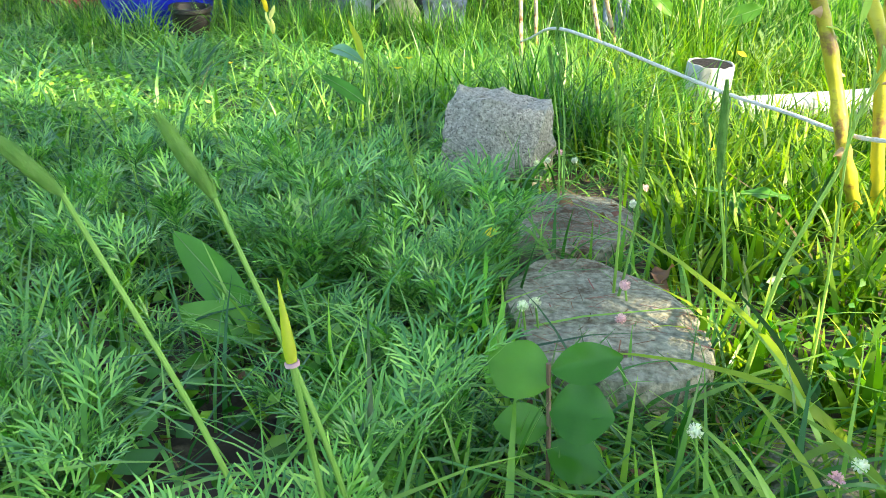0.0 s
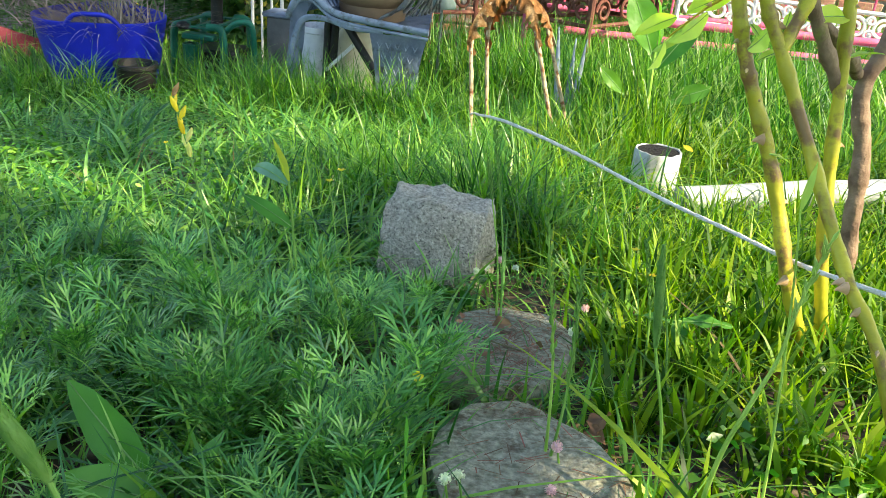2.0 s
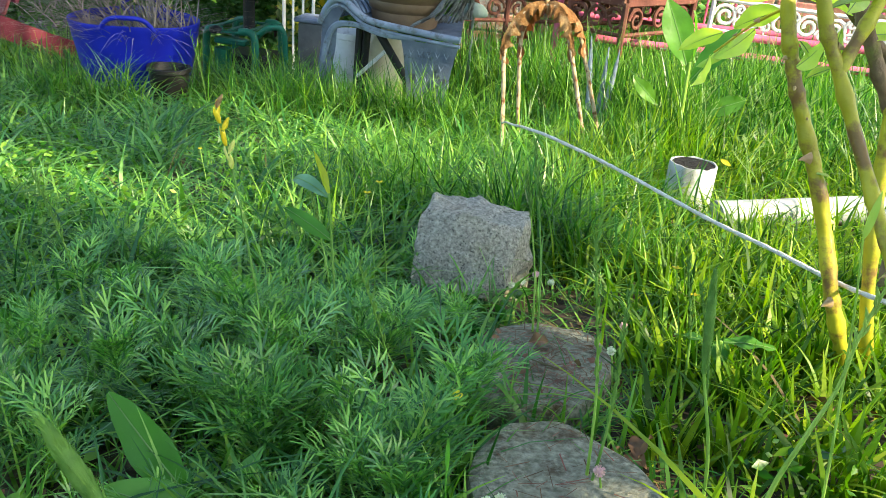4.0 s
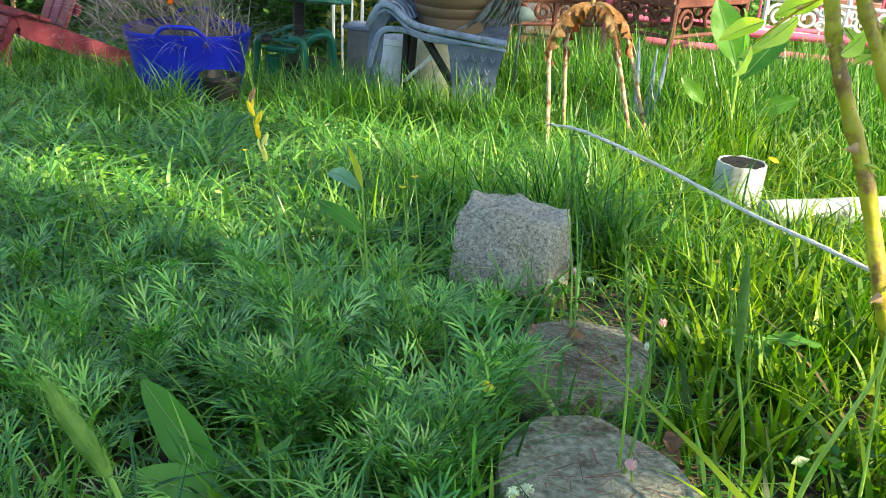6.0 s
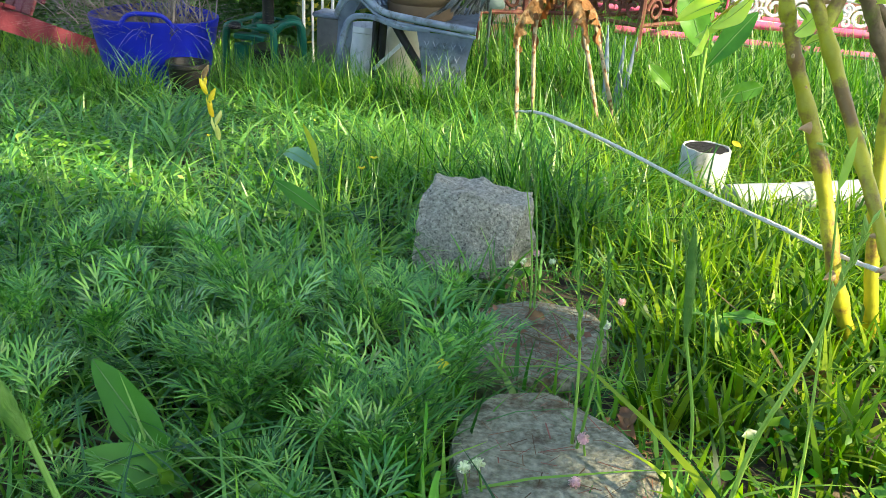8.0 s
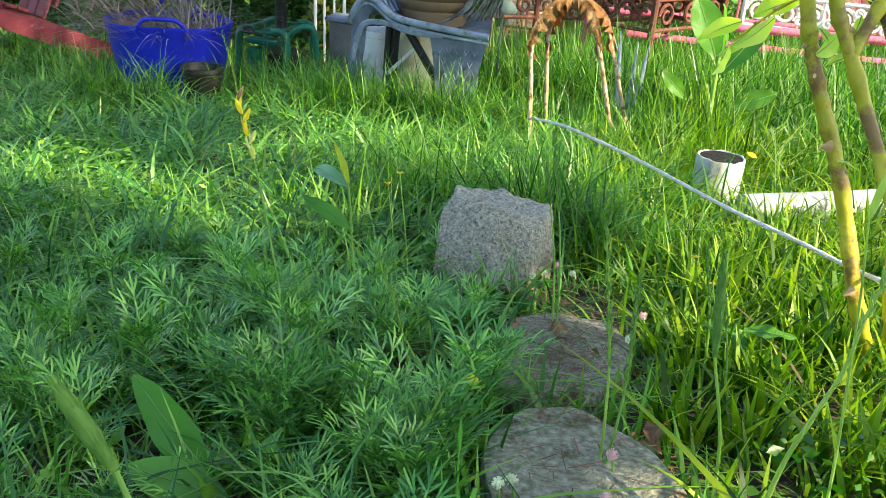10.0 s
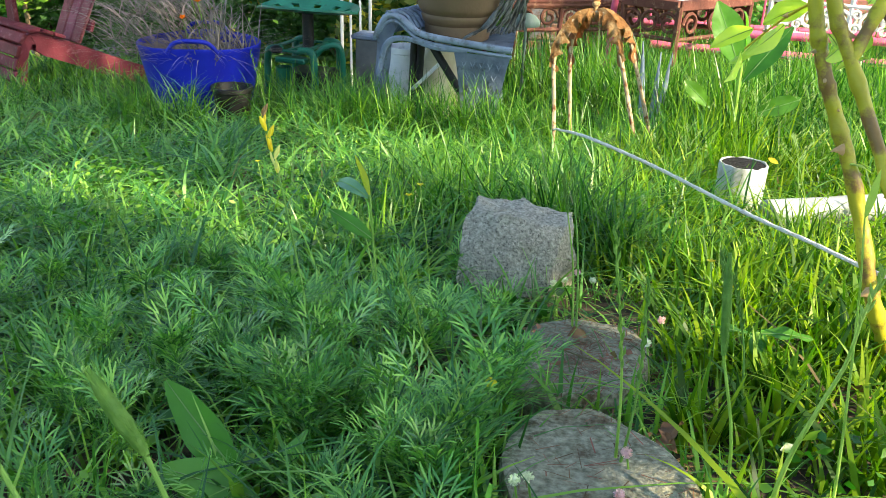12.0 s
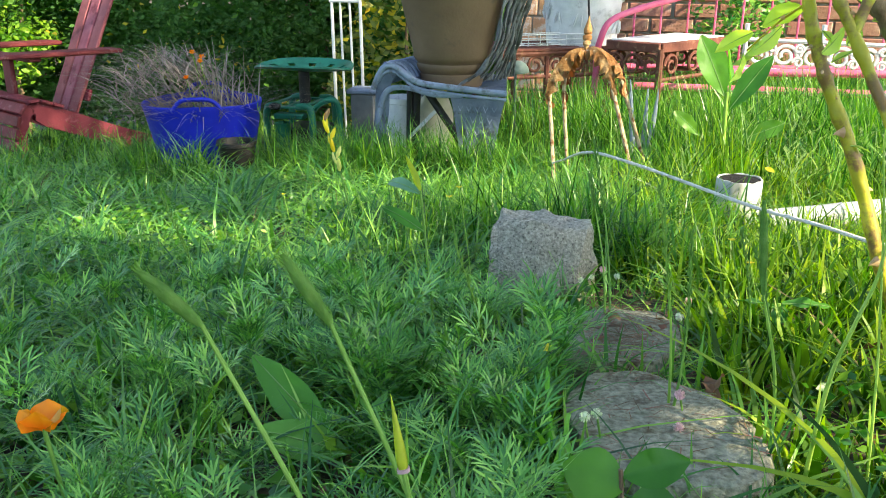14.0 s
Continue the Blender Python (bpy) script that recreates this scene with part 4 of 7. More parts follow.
table = thing("side_table", "small red-brown iron side table with a pale square top", "table", at=(0.19, 3.9, 0))
TZ = 0.435
TC = [Vector(p) for p in ((-0.045, 3.66), (0.15, 3.57), (0.395, 3.93), (0.20, 4.02))]
mid_t = sum(TC, Vector((0, 0))) / 4
bm = bmesh.new()
ring_low = [bm.verts.new((*(mid_t + (p - mid_t) * 0.96), TZ + 0.004)) for p in TC]
ring_top = [bm.verts.new((*(mid_t + (p - mid_t) * 0.96), TZ + 0.016)) for p in TC]
bm.faces.new(ring_low[::-1])
bm.faces.new(ring_top)
for k in range(4):
    bm.faces.new((ring_low[k], ring_low[(k + 1) % 4], ring_top[(k + 1) % 4], ring_top[k]))
bmesh.ops.bevel(bm, geom=bm.edges[:], offset=0.003, segments=1, affect="EDGES")
part("table_top", bm, M_TILE, table, "pale stained tile top")
for a, b in zip(TC, TC[1:] + TC[:1]):
    bm = bmesh.new()
    beam(bm, (*a, TZ - 0.006), (*b, TZ - 0.006), 0.022, 0.036, (0, 0, 1), 0.004)
    part("frame_bar", bm, M_IRONRED, table)
    d = b - a
    for k in range(3):
        bm = bmesh.new()
        p = a + d * ((k + 0.5) / 3)
        scroll(bm, (p.x, p.y, TZ - 0.072), 0.043, 1.4, 1 if k % 2 else -1, (d.x / d.length, d.y / d.length, 0), 0.0065)
        part("scroll", bm, M_IRONRED, table)
    bm = bmesh.new()
    tube(bm, [(*a, TZ - 0.122), (*b, TZ - 0.122)], 0.008, 6)
    part("stretcher", bm, M_IRONRED, table)
    bm = bmesh.new()
    tube(bm, [(*a, TZ - 0.01), (*a, -0.04)], 0.012, 8)
    part("leg", bm, M_IRONRED, table)

# ---- pink bed frame used as a garden border ----
frame_bed = thing("bed_frame", "old pink metal bed frame leaning as a garden border", "bed frame", at=(0.5, 3.8, 0))
bm = bmesh.new()
ARCH = curve_points([(-0.095, 3.76, -0.03), (-0.091, 3.76, 0.20), (-0.089, 3.76, 0.345), (-0.079, 3.76, 0.407), (-0.053, 3.78, 0.467), (0.009, 3.84, 0.501), (0.126, 3.95, 0.535), (0.27, 4.08, 0.567), (0.438, 4.12, 0.597), (0.741, 4.12, 0.626), (1.034, 4.12, 0.64), (1.5, 4.12, 0.645)], 8)
tube(bm, ARCH, 0.0125, 10)
part("arched_rail", bm, M_PINK, frame_bed)
for k in range(14):
    x = 0.03 + k * 0.108
    top = min(ARCH, key=lambda q: abs(q.x - x) + (1 if q.z < 0.44 else 0))
    bm = bmesh.new()
    tube(bm, [(x, max(top.y, 4.09), 0.262), (x, max(top.y, 4.09), top.z - 0.01), (x, top.y, top.z)], 0.0045, 6)
    part("spindle", bm, M_PINK, frame_bed)
for z0, z1, y, x0 in ((0.296, 0.318, 3.76, 0.36), (0.236, 0.238, 3.74, 0.06), (0.26, 0.30, 4.12, -0.1)):
    bm = bmesh.new()
    tube(bm, [(x0, y, z0), (0.9, y, (z0 + z1) / 2), (1.9, y, z1)], 0.0145, 10)
    part("side_rail", bm, M_PINK, frame_bed)
for x in (1.3, 1.88):
    bm = bmesh.new()
    tube(bm, [(x, 3.76, 0.24), (x, 3.76, -0.04)], 0.012, 8)
    part("leg", bm, M_PINK, frame_bed)
bm = bmesh.new()
tube(bm, [(0.30, 3.70, 0.185), (0.9, 3.70, 0.19), (1.9, 3.70, 0.20)], 0.0032, 8)
wire_rail = part("grey_rod", bm, M_GREYPLANK)
tagged(wire_rail, "thin grey metal rod lying along the bed frame", "rod")

panel = thing("scroll_panel", "white painted iron scrollwork panel behind the pink rails", "panel", at=(0.8, 3.95, 0))
for z in (0.285, 0.40):
    bm = bmesh.new()
    tube(bm, [(0.46, 3.95, z), (1.8, 3.95, z - 0.03)], 0.008, 8)
    part("rail", bm, M_WHITEMETAL, panel)
for k in range(13):
    x = 0.52 + k * 0.1
    bm = bmesh.new()
    scroll(bm, (x, 3.95, 0.342 - 0.0022 * k), 0.044, 1.6, 1 if k % 2 else -1, (1, 0, 0), 0.007)
    part("scroll", bm, M_WHITEMETAL, panel)
for k in range(12):
    x = 0.57 + k * 0.1
    bm = bmesh.new()
    scroll(bm, (x, 3.946, 0.318 - 0.0022 * k), 0.020, 1.3, -1 if k % 2 else 1, (1, 0, 0), 0.005)
    scroll(bm, (x, 3.946, 0.368 - 0.0022 * k), 0.018, 1.3, 1 if k % 2 else -1, (1, 0, 0), 0.005)
    tube(bm, [(x, 3.948, 0.285 - 0.0022 * k), (x, 3.948, 0.405 - 0.0022 * k)], 0.0035, 6)
    part("scroll", bm, M_WHITEMETAL, panel)
for x, low in ((0.47, 0.27), (0.75, 0.27), (1.1, 0.27), (1.5, 0.27), (1.79, -0.02)):
    bm = bmesh.new()
    tube(bm, [(x, 3.952, 0.46), (x, 3.952, low)], 0.009, 8)
    part("post", bm, M_WHITEMETAL, panel)

# ---- white pot on the bench ----
WP = Vector((-0.183, 4.02, 0.43))
wpot = thing("white_pot", "white textured garden pot standing on the iron bench", "flower pot", at=WP)
bm = bmesh.new()
lathe(bm, [(0.138, 0.0), (0.145, 0.006), (0.152, 0.10), (0.163, 0.215), (0.175, 0.220), (0.178, 0.228), (0.173, 0.234), (0.178, 0.240), (0.178, 0.262), (0.170, 0.268), (0.160, 0.262), (0.15, 0.2)], WP, 48)
part("pot_wall", bm, M_WHITEPOT, wpot)
for k in range(26):
    bm = bmesh.new()
    a, z, tilt = k * 2.4, 0.05 + 0.13 * ((k * 0.618) % 1.0), 0.9 * math.sin(k * 1.7)
    ring = [Vector((WP.x + (0.1475 + 0.10 * (z + h)) * math.cos(a + g), WP.y + (0.1475 + 0.10 * (z + h)) * math.sin(a + g), WP.z + z + h)) for g, h in ((0.0, 0.0), (0.10 * tilt, 0.022), (0.16 * tilt + 0.05, 0.05))]
    tube(bm, ring, [0.002, 0.006, 0.001], 6)
    part("leaf_relief", bm, M_WHITEPOT, wpot, "raised leaf relief")
bm = bmesh.new()
tube(bm, curve_points([(WP.x + 0.055, WP.y - 0.19, 0.425), (WP.x + 0.05, WP.y - 0.19, 0.5), (WP.x + 0.035, WP.y - 0.19, 0.70), (WP.x + 0.04, WP.y - 0.17, 0.95)], 6), 0.0045, 7)
tube(bm, curve_points([(WP.x + 0.036, WP.y - 0.19, 0.68), (WP.x + 0.06, WP.y - 0.18, 0.74), (WP.x + 0.13, WP.y - 0.16, 0.75), (WP.x + 0.16, WP.y - 0.15, 0.70)], 6), 0.004, 6)
tagged(part("garden_hook", bm, M_BLACK), "thin black curved garden hook standing on the bench", "garden hook")
bm = bmesh.new()
lathe(bm, [(0.155, 0.235), (0.1, 0.245), (0.0, 0.25)], WP, 24)
roughen(bm, 0.012, 30, 8)
part("soil_fill", bm, M_CONCRETE, wpot, "pale pebbles")
for k in range(3):
    bm = bmesh.new()
    tube(bm, curve_points([(WP.x - 0.02 + 0.07 * k, WP.y - 0.05, WP.z + 0.24), (WP.x - 0.04 + 0.09 * k, WP.y - 0.04, WP.z + 0.36), (WP.x + 0.05 + 0.07 * k, WP.y, WP.z + 0.46), (WP.x + 0.12 + 0.06 * k, WP.y, WP.z + 0.52)], 6), 0.006, 6)
    part("woody_stem", bm, M_CANEBROWN, wpot, "bare woody stem")

# ---- bird feeder ----
feeder = thing("bird_feeder", "weathered dark red wooden bird feeder hanging on a wire", "bird feeder", at=(-1.82, 4.2, 0.75))
bm = bmesh.new()
box(bm, pose(-1.83, 4.2, 0.745, 0, 3, 0), 0.44, 0.30, 0.02, 0.004)
part("base_board", bm, M_BIRD, feeder)
for k in range(3):
    bm = bmesh.new()
    box(bm, pose(-1.925 + 0.115 * k, 4.09, 0.90 - 0.006 * k, 0, 3, 0), 0.113, 0.016, 0.29, 0.003)
    part("front_board", bm, M_BIRD, feeder)
for x in (-1.985, -1.635):
    bm = bmesh.new()
    box(bm, pose(x, 4.2, 0.90, 0, 3, 0), 0.016, 0.2, 0.29, 0.003)
    part("side_board", bm, M_BIRD, feeder)
bm = bmesh.new()
box(bm, pose(-1.81, 4.31, 0.90, 0, 3, 0), 0.35, 0.016, 0.29, 0.003)
part("back_board", bm, M_BIRD, feeder)
for s in (-1, 1):
    bm = bmesh.new()
    box(bm, pose(-1.81, 4.2 + s * 0.1, 1.085, s * 28, 3, 0) , 0.46, 0.26, 0.016, 0.003)
    part("roof_board", bm, M_BIRD, feeder)
bm = bmesh.new()
tube(bm, [(-1.81, 4.2, 1.13), (-1.80, 4.22, 2.14)], 0.002, 5)
part("wire", bm, M_BLACK, feeder)

# ---- red slatted chair ----
adi = thing("adirondack_chair", "faded red wooden slatted garden chair with flat arms", "chair", at=(-2.8, 3.95, 0))
P0 = Vector((-2.70, 3.72, 0.0))
FW = Vector((-0.43, -0.90, 0)).normalized()
SW = Vector((0.90, -0.43, 0)).normalized()


LINE = curve_points([(-0.66, 0.0, 0.03), (-0.40, 0.0, 0.135), (-0.20, 0.0, 0.225), (-0.03, 0.0, 0.292), (0.035, 0.0, 0.285), (0.075, 0.0, 0.225), (0.10, 0.0, 0.12), (0.115, 0.0, 0.0)], 6)


def on_chair(s, side, z):
    return P0 + FW * s + SW * side + Vector((0, 0, z))


for side in (-0.012, -0.53):
    bm = bmesh.new()
    a, b = [], []
    for i, q in enumerate(LINE):
        prev, nxt = LINE[max(i - 1, 0)], LINE[min(i + 1, len(LINE) - 1)]
        t = (nxt - prev).normalized()
        nrm = Vector((t.z, 0, -t.x))
        deep = 0.10 if i < 16 else max(0.045, 0.10 - 0.006 * (i - 16))
        w = q + nrm * deep
        for lst, dx in ((a, 0.0), (b, -0.03)):
            lst.append((bm.verts.new(on_chair(q.x, side + dx, q.z)), bm.verts.new(on_chair(w.x, side + dx, max(-0.02, w.z)))))
    for i in range(len(LINE) - 1):
        bm.faces.new((a[i][0], a[i + 1][0], a[i + 1][1], a[i][1]))
        bm.faces.new((b[i][0], b[i][1], b[i + 1][1], b[i + 1][0]))
        bm.faces.new((a[i][0], b[i][0], b[i + 1][0], a[i + 1][0]))
        bm.faces.new((a[i][1], a[i + 1][1], b[i + 1][1], b[i][1]))
    for i in (0, len(LINE) - 1):
        bm.faces.new((a[i][0], a[i][1], b[i][1], b[i][0]))
    part("side_rail", bm, M_RED, adi)
# slats across the rails, from under the back over the front edge to the ground
lengths = [0.0]
for p, q in zip(LINE, LINE[1:]):
    lengths.append(lengths[-1] + (q - p).length)
pos = 0.60
while pos < lengths[-1] - 0.02:
    j = max(i for i, l in enumerate(lengths) if l <= pos)
    q = LINE[j].lerp(LINE[min(j + 1, len(LINE) - 1)], (pos - lengths[j]) / max(1e-6, lengths[min(j + 1, len(LINE) - 1)] - lengths[j]))
    t = (LINE[min(j + 1, len(LINE) - 1)] - LINE[j]).normalized()
    nrm = FW * (-t.z) + Vector((0, 0, t.x))
    bm = bmesh.new()
    beam(bm, on_chair(q.x, 0.012, q.z) + nrm * 0.011, on_chair(q.x, -0.565, q.z) + nrm * 0.011, 0.052, 0.018, nrm, 0.004)
    part("seat_slat", bm, M_RED, adi)
    pos += 0.058
for side in (0.03, -0.585):
    bm = bmesh.new()
    beam(bm, on_chair(0.22, side - 0.02, 0.525), on_chair(-0.44, side - 0.02, 0.512), 0.13, 0.022, (0, 0, 1), 0.006)
    part("arm", bm, M_RED, adi)
    bm = bmesh.new()
    beam(bm, on_chair(-0.02, side * 0.5 - 0.28, 0.512), on_chair(-0.02, side * 0.5 - 0.28, -0.02), 0.085, 0.022, FW, 0.004)
    part("front_leg", bm, M_RED, adi)
bm = bmesh.new()
beam(bm, on_chair(-0.02, 0.03, 0.498), on_chair(-0.02, -0.62, 0.498), 0.06, 0.02, (0, 0, 1), 0.004)
part("arm_brace", bm, M_RED, adi)
BB = Vector((-2.83, 4.08, 0.20))
LEANV = Vector((0.145, 0.30, 0.70))
# back slats get a pinker copy of the red, painting the sky's light
for k in range(3):
    off = SW * (0.092 * (k - 1))
    bm = bmesh.new()
    top = 0.90 + 0.05 * k
    beam(bm, BB + off, BB + off + LEANV * top + SW * (0.012 * (k - 1)), 0.086, 0.018, FW + Vector((0, 0, 0.4)), 0.006)
    part("back_slat", bm, M_REDPALE, adi, "slat painted pinker for the sky light on it")
for h in (0.12,):
    bm = bmesh.new()
    c = BB + LEANV * h - FW * 0.025
    beam(bm, c - SW * 0.16, c + SW * 0.16, 0.06, 0.02, FW + Vector((0, 0, 0.4)), 0.004)
    part("back_rail", bm, M_RED, adi)

# ---- hedge, climber, bush, added shade tree ----


def clumps(centres, radii, per, squash=(1, 1, 1)):
    """Points in the outer shell of many uneven clumps."""
    out = []
    for c, r in zip(centres, radii):
        p = rng.normal(0, 1, (per, 3))
        p /= np.linalg.norm(p, axis=1)[:, None]
        out.append(np.array(c) + p * np.array(squash) * (r * rng.uniform(0.35, 1.05, per) ** 0.6)[:, None])
    return np.concatenate(out)


def limbs(name, paths, parent, mat=None, taper=0.35):
    for pts, r in paths:
        b = bmesh.new()
        line = curve_points(pts, 6)
        tube(b, line, [r * (1 - (1 - taper) * i / (len(line) - 1)) for i in range(len(line))], 9)
        roughen(b, r * 0.18, 14, 3)
        part(name, b, mat or M_CANEBROWN, parent)


def hedge_top(x):
    """The hedge is low where the sky shows through over it."""
    return 0.85 if -3.25 < x < -2.4 else 2.3


hedge = thing("hedge", "tall dense dark green hedge with a few yellow leaves", "hedge", at=(-2.8, 5.4, 0))
cen = [(x + rng.normal(0, 0.12), 5.3 + rng.normal(0, 0.14) + 0.05 * (x + 3) ** 2 * 0.2, z + rng.normal(0, 0.1)) for x in np.arange(-6.4, -0.5, 0.34) for z in np.arange(0.15, 2.3, 0.33) if z < hedge_top(x)]
pts = clumps(cen, rng.uniform(0.22, 0.38, len(cen)), 640)
pts = pts[pts[:, 2] > 0.02]
v, f = leaf_cloud(pts, 0.036)
mesh_part("foliage", np_mesh("foliage", v, f), M_HEDGE, hedge, smooth=False)
cen2 = [(x, 5.75, z) for x in np.arange(-6.8, 0.2, 0.3) for z in np.arange(0.1, 2.6, 0.3) if z < hedge_top(x)]
pts = clumps(cen2, [0.38] * len(cen2), 330)
v, f = leaf_cloud(pts[pts[:, 2] > 0.02], 0.10)
mesh_part("inner_foliage", np_mesh("inner_foliage", v, f), M_HEDGE, hedge, smooth=False)
# scattered paler leaves put the hedge's leaf highlights into colour
sel = rng.uniform(0, 1, len(cen)) < 0.5
pts = clumps([c for c, s in zip(cen, sel) if s], [0.36] * int(sel.sum()), 16)
v, f = leaf_cloud(pts[pts[:, 2] > 0.05] + np.array([0, -0.05, 0]), 0.042)
mesh_part("young_foliage", np_mesh("young_foliage", v, f), M_CROWN, hedge, "paler leaves standing for light on the hedge", smooth=False)
sel = rng.uniform(0, 1, len(cen)) < 0.18
pts = clumps([c for c, s in zip(cen, sel) if s], [0.33] * int(sel.sum()), 22)
v, f = leaf_cloud(pts[pts[:, 2] > 0.05] + np.array([0, -0.06, 0]), 0.04)
mesh_part("yellow_foliage", np_mesh("yellow_foliage", v, f), M_YELLOWLEAF, hedge, "yellowing leaves", smooth=False)
limbs("limb", [([(x, 5.6, -0.05), (x + 0.1, 5.6, 0.5), (x - 0.1, 5.6, 1.2), (x + 0.2, 5.55, 2.1)], 0.03) for x in (-5.6, -4.3, -2.1, -1.2)], hedge)
limbs("limb", [([(-2.1, 5.4, 1.7), (-1.95, 4.9, 2.05), (-1.8, 4.22, 2.15), (-1.7, 3.9, 2.2)], 0.028)], hedge)

shrub = thing("sunlit_shrub", "sunlit yellow-green leafy shrub growing before the hedge", "shrub", at=(-3.85, 5.0, 0))
cen = [(-3.85 + rng.normal(0, 0.24), 5.0 + rng.normal(0, 0.1), z + rng.normal(0, 0.05)) for z in np.arange(0.45, 1.75, 0.05)]
for many, mat, size in ((120, M_LIME, 0.042), (70, M_CROWN, 0.05)):
    pts = clumps(cen, rng.uniform(0.12, 0.24, len(cen)), many)
    v, f = leaf_cloud(pts, size)
    mesh_part("foliage", np_mesh("foliage", v, f), mat, shrub, smooth=False)
limbs("stem", [([(-3.85, 5.0, -0.03), (-3.9, 5.0, 0.4), (-3.8, 5.02, 0.9), (-3.85, 5.0, 1.5)], 0.016), ([(-3.88, 5.0, 0.3), (-4.1, 4.98, 0.8), (-4.2, 5.0, 1.3)], 0.010)], shrub)

climber = thing("climbing_vine", "climbing plant with green, yellow and rusty orange leaves", "vine", at=(-1.03, 4.35, 0))
cen = [(-1.17 + rng.normal(0, 0.09), 4.38 + rng.normal(0, 0.06), z) for z in np.arange(0.1, 1.5, 0.05)]
pts = clumps(cen, [0.13] * len(cen), 18, (0.9, 0.8, 1))
v, f = leaf_cloud(pts, 0.05)
mesh_part("leaves", np_mesh("leaves", v, f), M_YELLOWLEAF, climber, smooth=False)
pts = clumps(cen, [0.14] * len(cen), 45, (0.9, 0.8, 1))
v, f = leaf_cloud(pts, 0.055)
mesh_part("green_leaves", np_mesh("green_leaves", v, f), M_OLIVE, climber, smooth=False)
limbs("stem", [([(-1.03, 4.38, -0.03), (-1.06, 4.36, 0.5), (-1.0, 4.4, 1.0), (-1.03, 4.38, 1.5)], 0.01)], climber)

bush = thing("leafy_bush", "low green leafy bush in front of the brick wall", "bush", at=(0.5, 4.5, 0))
cen = [(0.52 + rng.normal(0, 0.12), 4.5 + rng.normal(0, 0.06), z) for z in np.arange(0.15, 0.95, 0.06)]
v, f = leaf_cloud(clumps(cen, [0.15] * len(cen), 170), 0.032)
mesh_part("foliage", np_mesh("foliage", v, f), M_FEATHER, bush, smooth=False)
limbs("stem", [([(0.5, 4.5, -0.03), (0.53, 4.5, 0.4), (0.5, 4.5, 0.85)], 0.012)], bush)

# an unseen tree, added beside the garden to shade its left part
AX, LX = SUN_AZ, Vector((0.28, 0.96, 0)).normalized()


def shade_place(a, l, h):
    p = AX * a + LX * l
    return (p.x, p.y, h)


tree = thing("shade_tree", "unseen leafy tree added outside the lawn to cast shade", "tree", at=shade_place(3.5, 0.4, 0))
cen, rad = [], []


def lower_edge(l):
    """How low the crown reaches along its width, stepped to place the shade."""
    for end, low in ((0.75, 1.64), (0.95, 1.77), (1.25, 2.62), (1.42, 1.98), (1.95, 2.50), (2.38, 2.85), (2.85, 2.55), (3.15, 3.1)):
        if l < end:
            return low
    return 2.75


for l in np.arange(-2.2, 4.0, 0.15):
    low = lower_edge(l) + 0.55 * max(0.0, -0.5 - l)
    top = min(4.9 - 0.11 * (l - 0.7) ** 2, (3.15 if l > 3.5 else 3.5) if l > 3.1 else 9.0)
    for h in np.arange(low + 0.085, 2.75, 0.12):
        for dl in (0.0, 0.075):
            cen.append(shade_place(3.1 + rng.normal(0, 0.03), l + dl, h))
            rad.append(0.085)
    for h in np.arange(max(low, 2.7) + 0.15, top, 0.24):
        r = rng.uniform(0.17, 0.24)
        cen.append(shade_place(3.1 + rng.normal(0, 0.12), l + rng.normal(0, 0.03), h + rng.normal(0, 0.04)))
        rad.append(r)
        if rng.uniform() < 0.8:
            d = rng.uniform(-0.5, 1.5)
            cen.append(shade_place(3.1 + d, l + rng.normal(0, 0.1), h + 0.62 * d + 0.05))
            rad.append(r)
thick = []
# extra leaf clumps that shade the stones, the block and the potted plants
for l in np.arange(0.70, 1.44, 0.065):
    for h in np.arange(1.99 if l > 1.16 else 1.90, 2.09, 0.06):
        thick.append((shade_place(3.1 + rng.normal(0, 0.03), l + rng.normal(0, 0.01), h), 0.055))
for l0, l1, h0, h1 in ((2.28, 2.80, 2.70, 3.45), (3.30, 3.54, 2.88, 3.3)):
    for l in np.arange(l0, l1, 0.08):
        for h in np.arange(h0, h1, 0.10):
            for d in (0.0, 0.22):
                thick.append((shade_place(3.1 + d + rng.normal(0, 0.05), l, h + 0.6 * d), 0.09))
# high leaf clumps added to keep the middle of the hedge in shade
for k in range(12):
    for h in np.arange(-0.45, 0.5, 0.12):
        thick.append((shade_place(3.1 + rng.normal(0, 0.06), 4.08 - 0.055 * k, 4.0 + 0.10 * k + h + rng.normal(0, 0.04)), 0.12))
pts = np.concatenate([clumps(cen, rad, 44), clumps([c for c, r in thick], [r for c, r in thick], 90)])
v, f = leaf_cloud(pts, 0.08)
mesh_part("crown", np_mesh("crown", v, f), M_CROWN, tree, smooth=False)
limbs("trunk", [([shade_place(3.5, 0.4, -0.1), shade_place(3.45, 0.42, 1.0), shade_place(3.3, 0.5, 2.2), shade_place(3.1, 0.6, 4.2)], 0.13)], tree)
limbs("limb", [([shade_place(3.35, 0.47, 1.9), shade_place(3.2, 1.1, 2.7), shade_place(3.1, 2.4, 3.3)], 0.06), ([shade_place(3.35, 0.47, 2.0), shade_place(3.2, -0.5, 2.7), shade_place(3.1, -1.7, 3.2)], 0.06)], tree)

# ---- rose ----
rose = thing("rose_bush", "thorny rose bush with yellow-green canes and young leaves", "rose", at=(0.49, 1.36, 0))


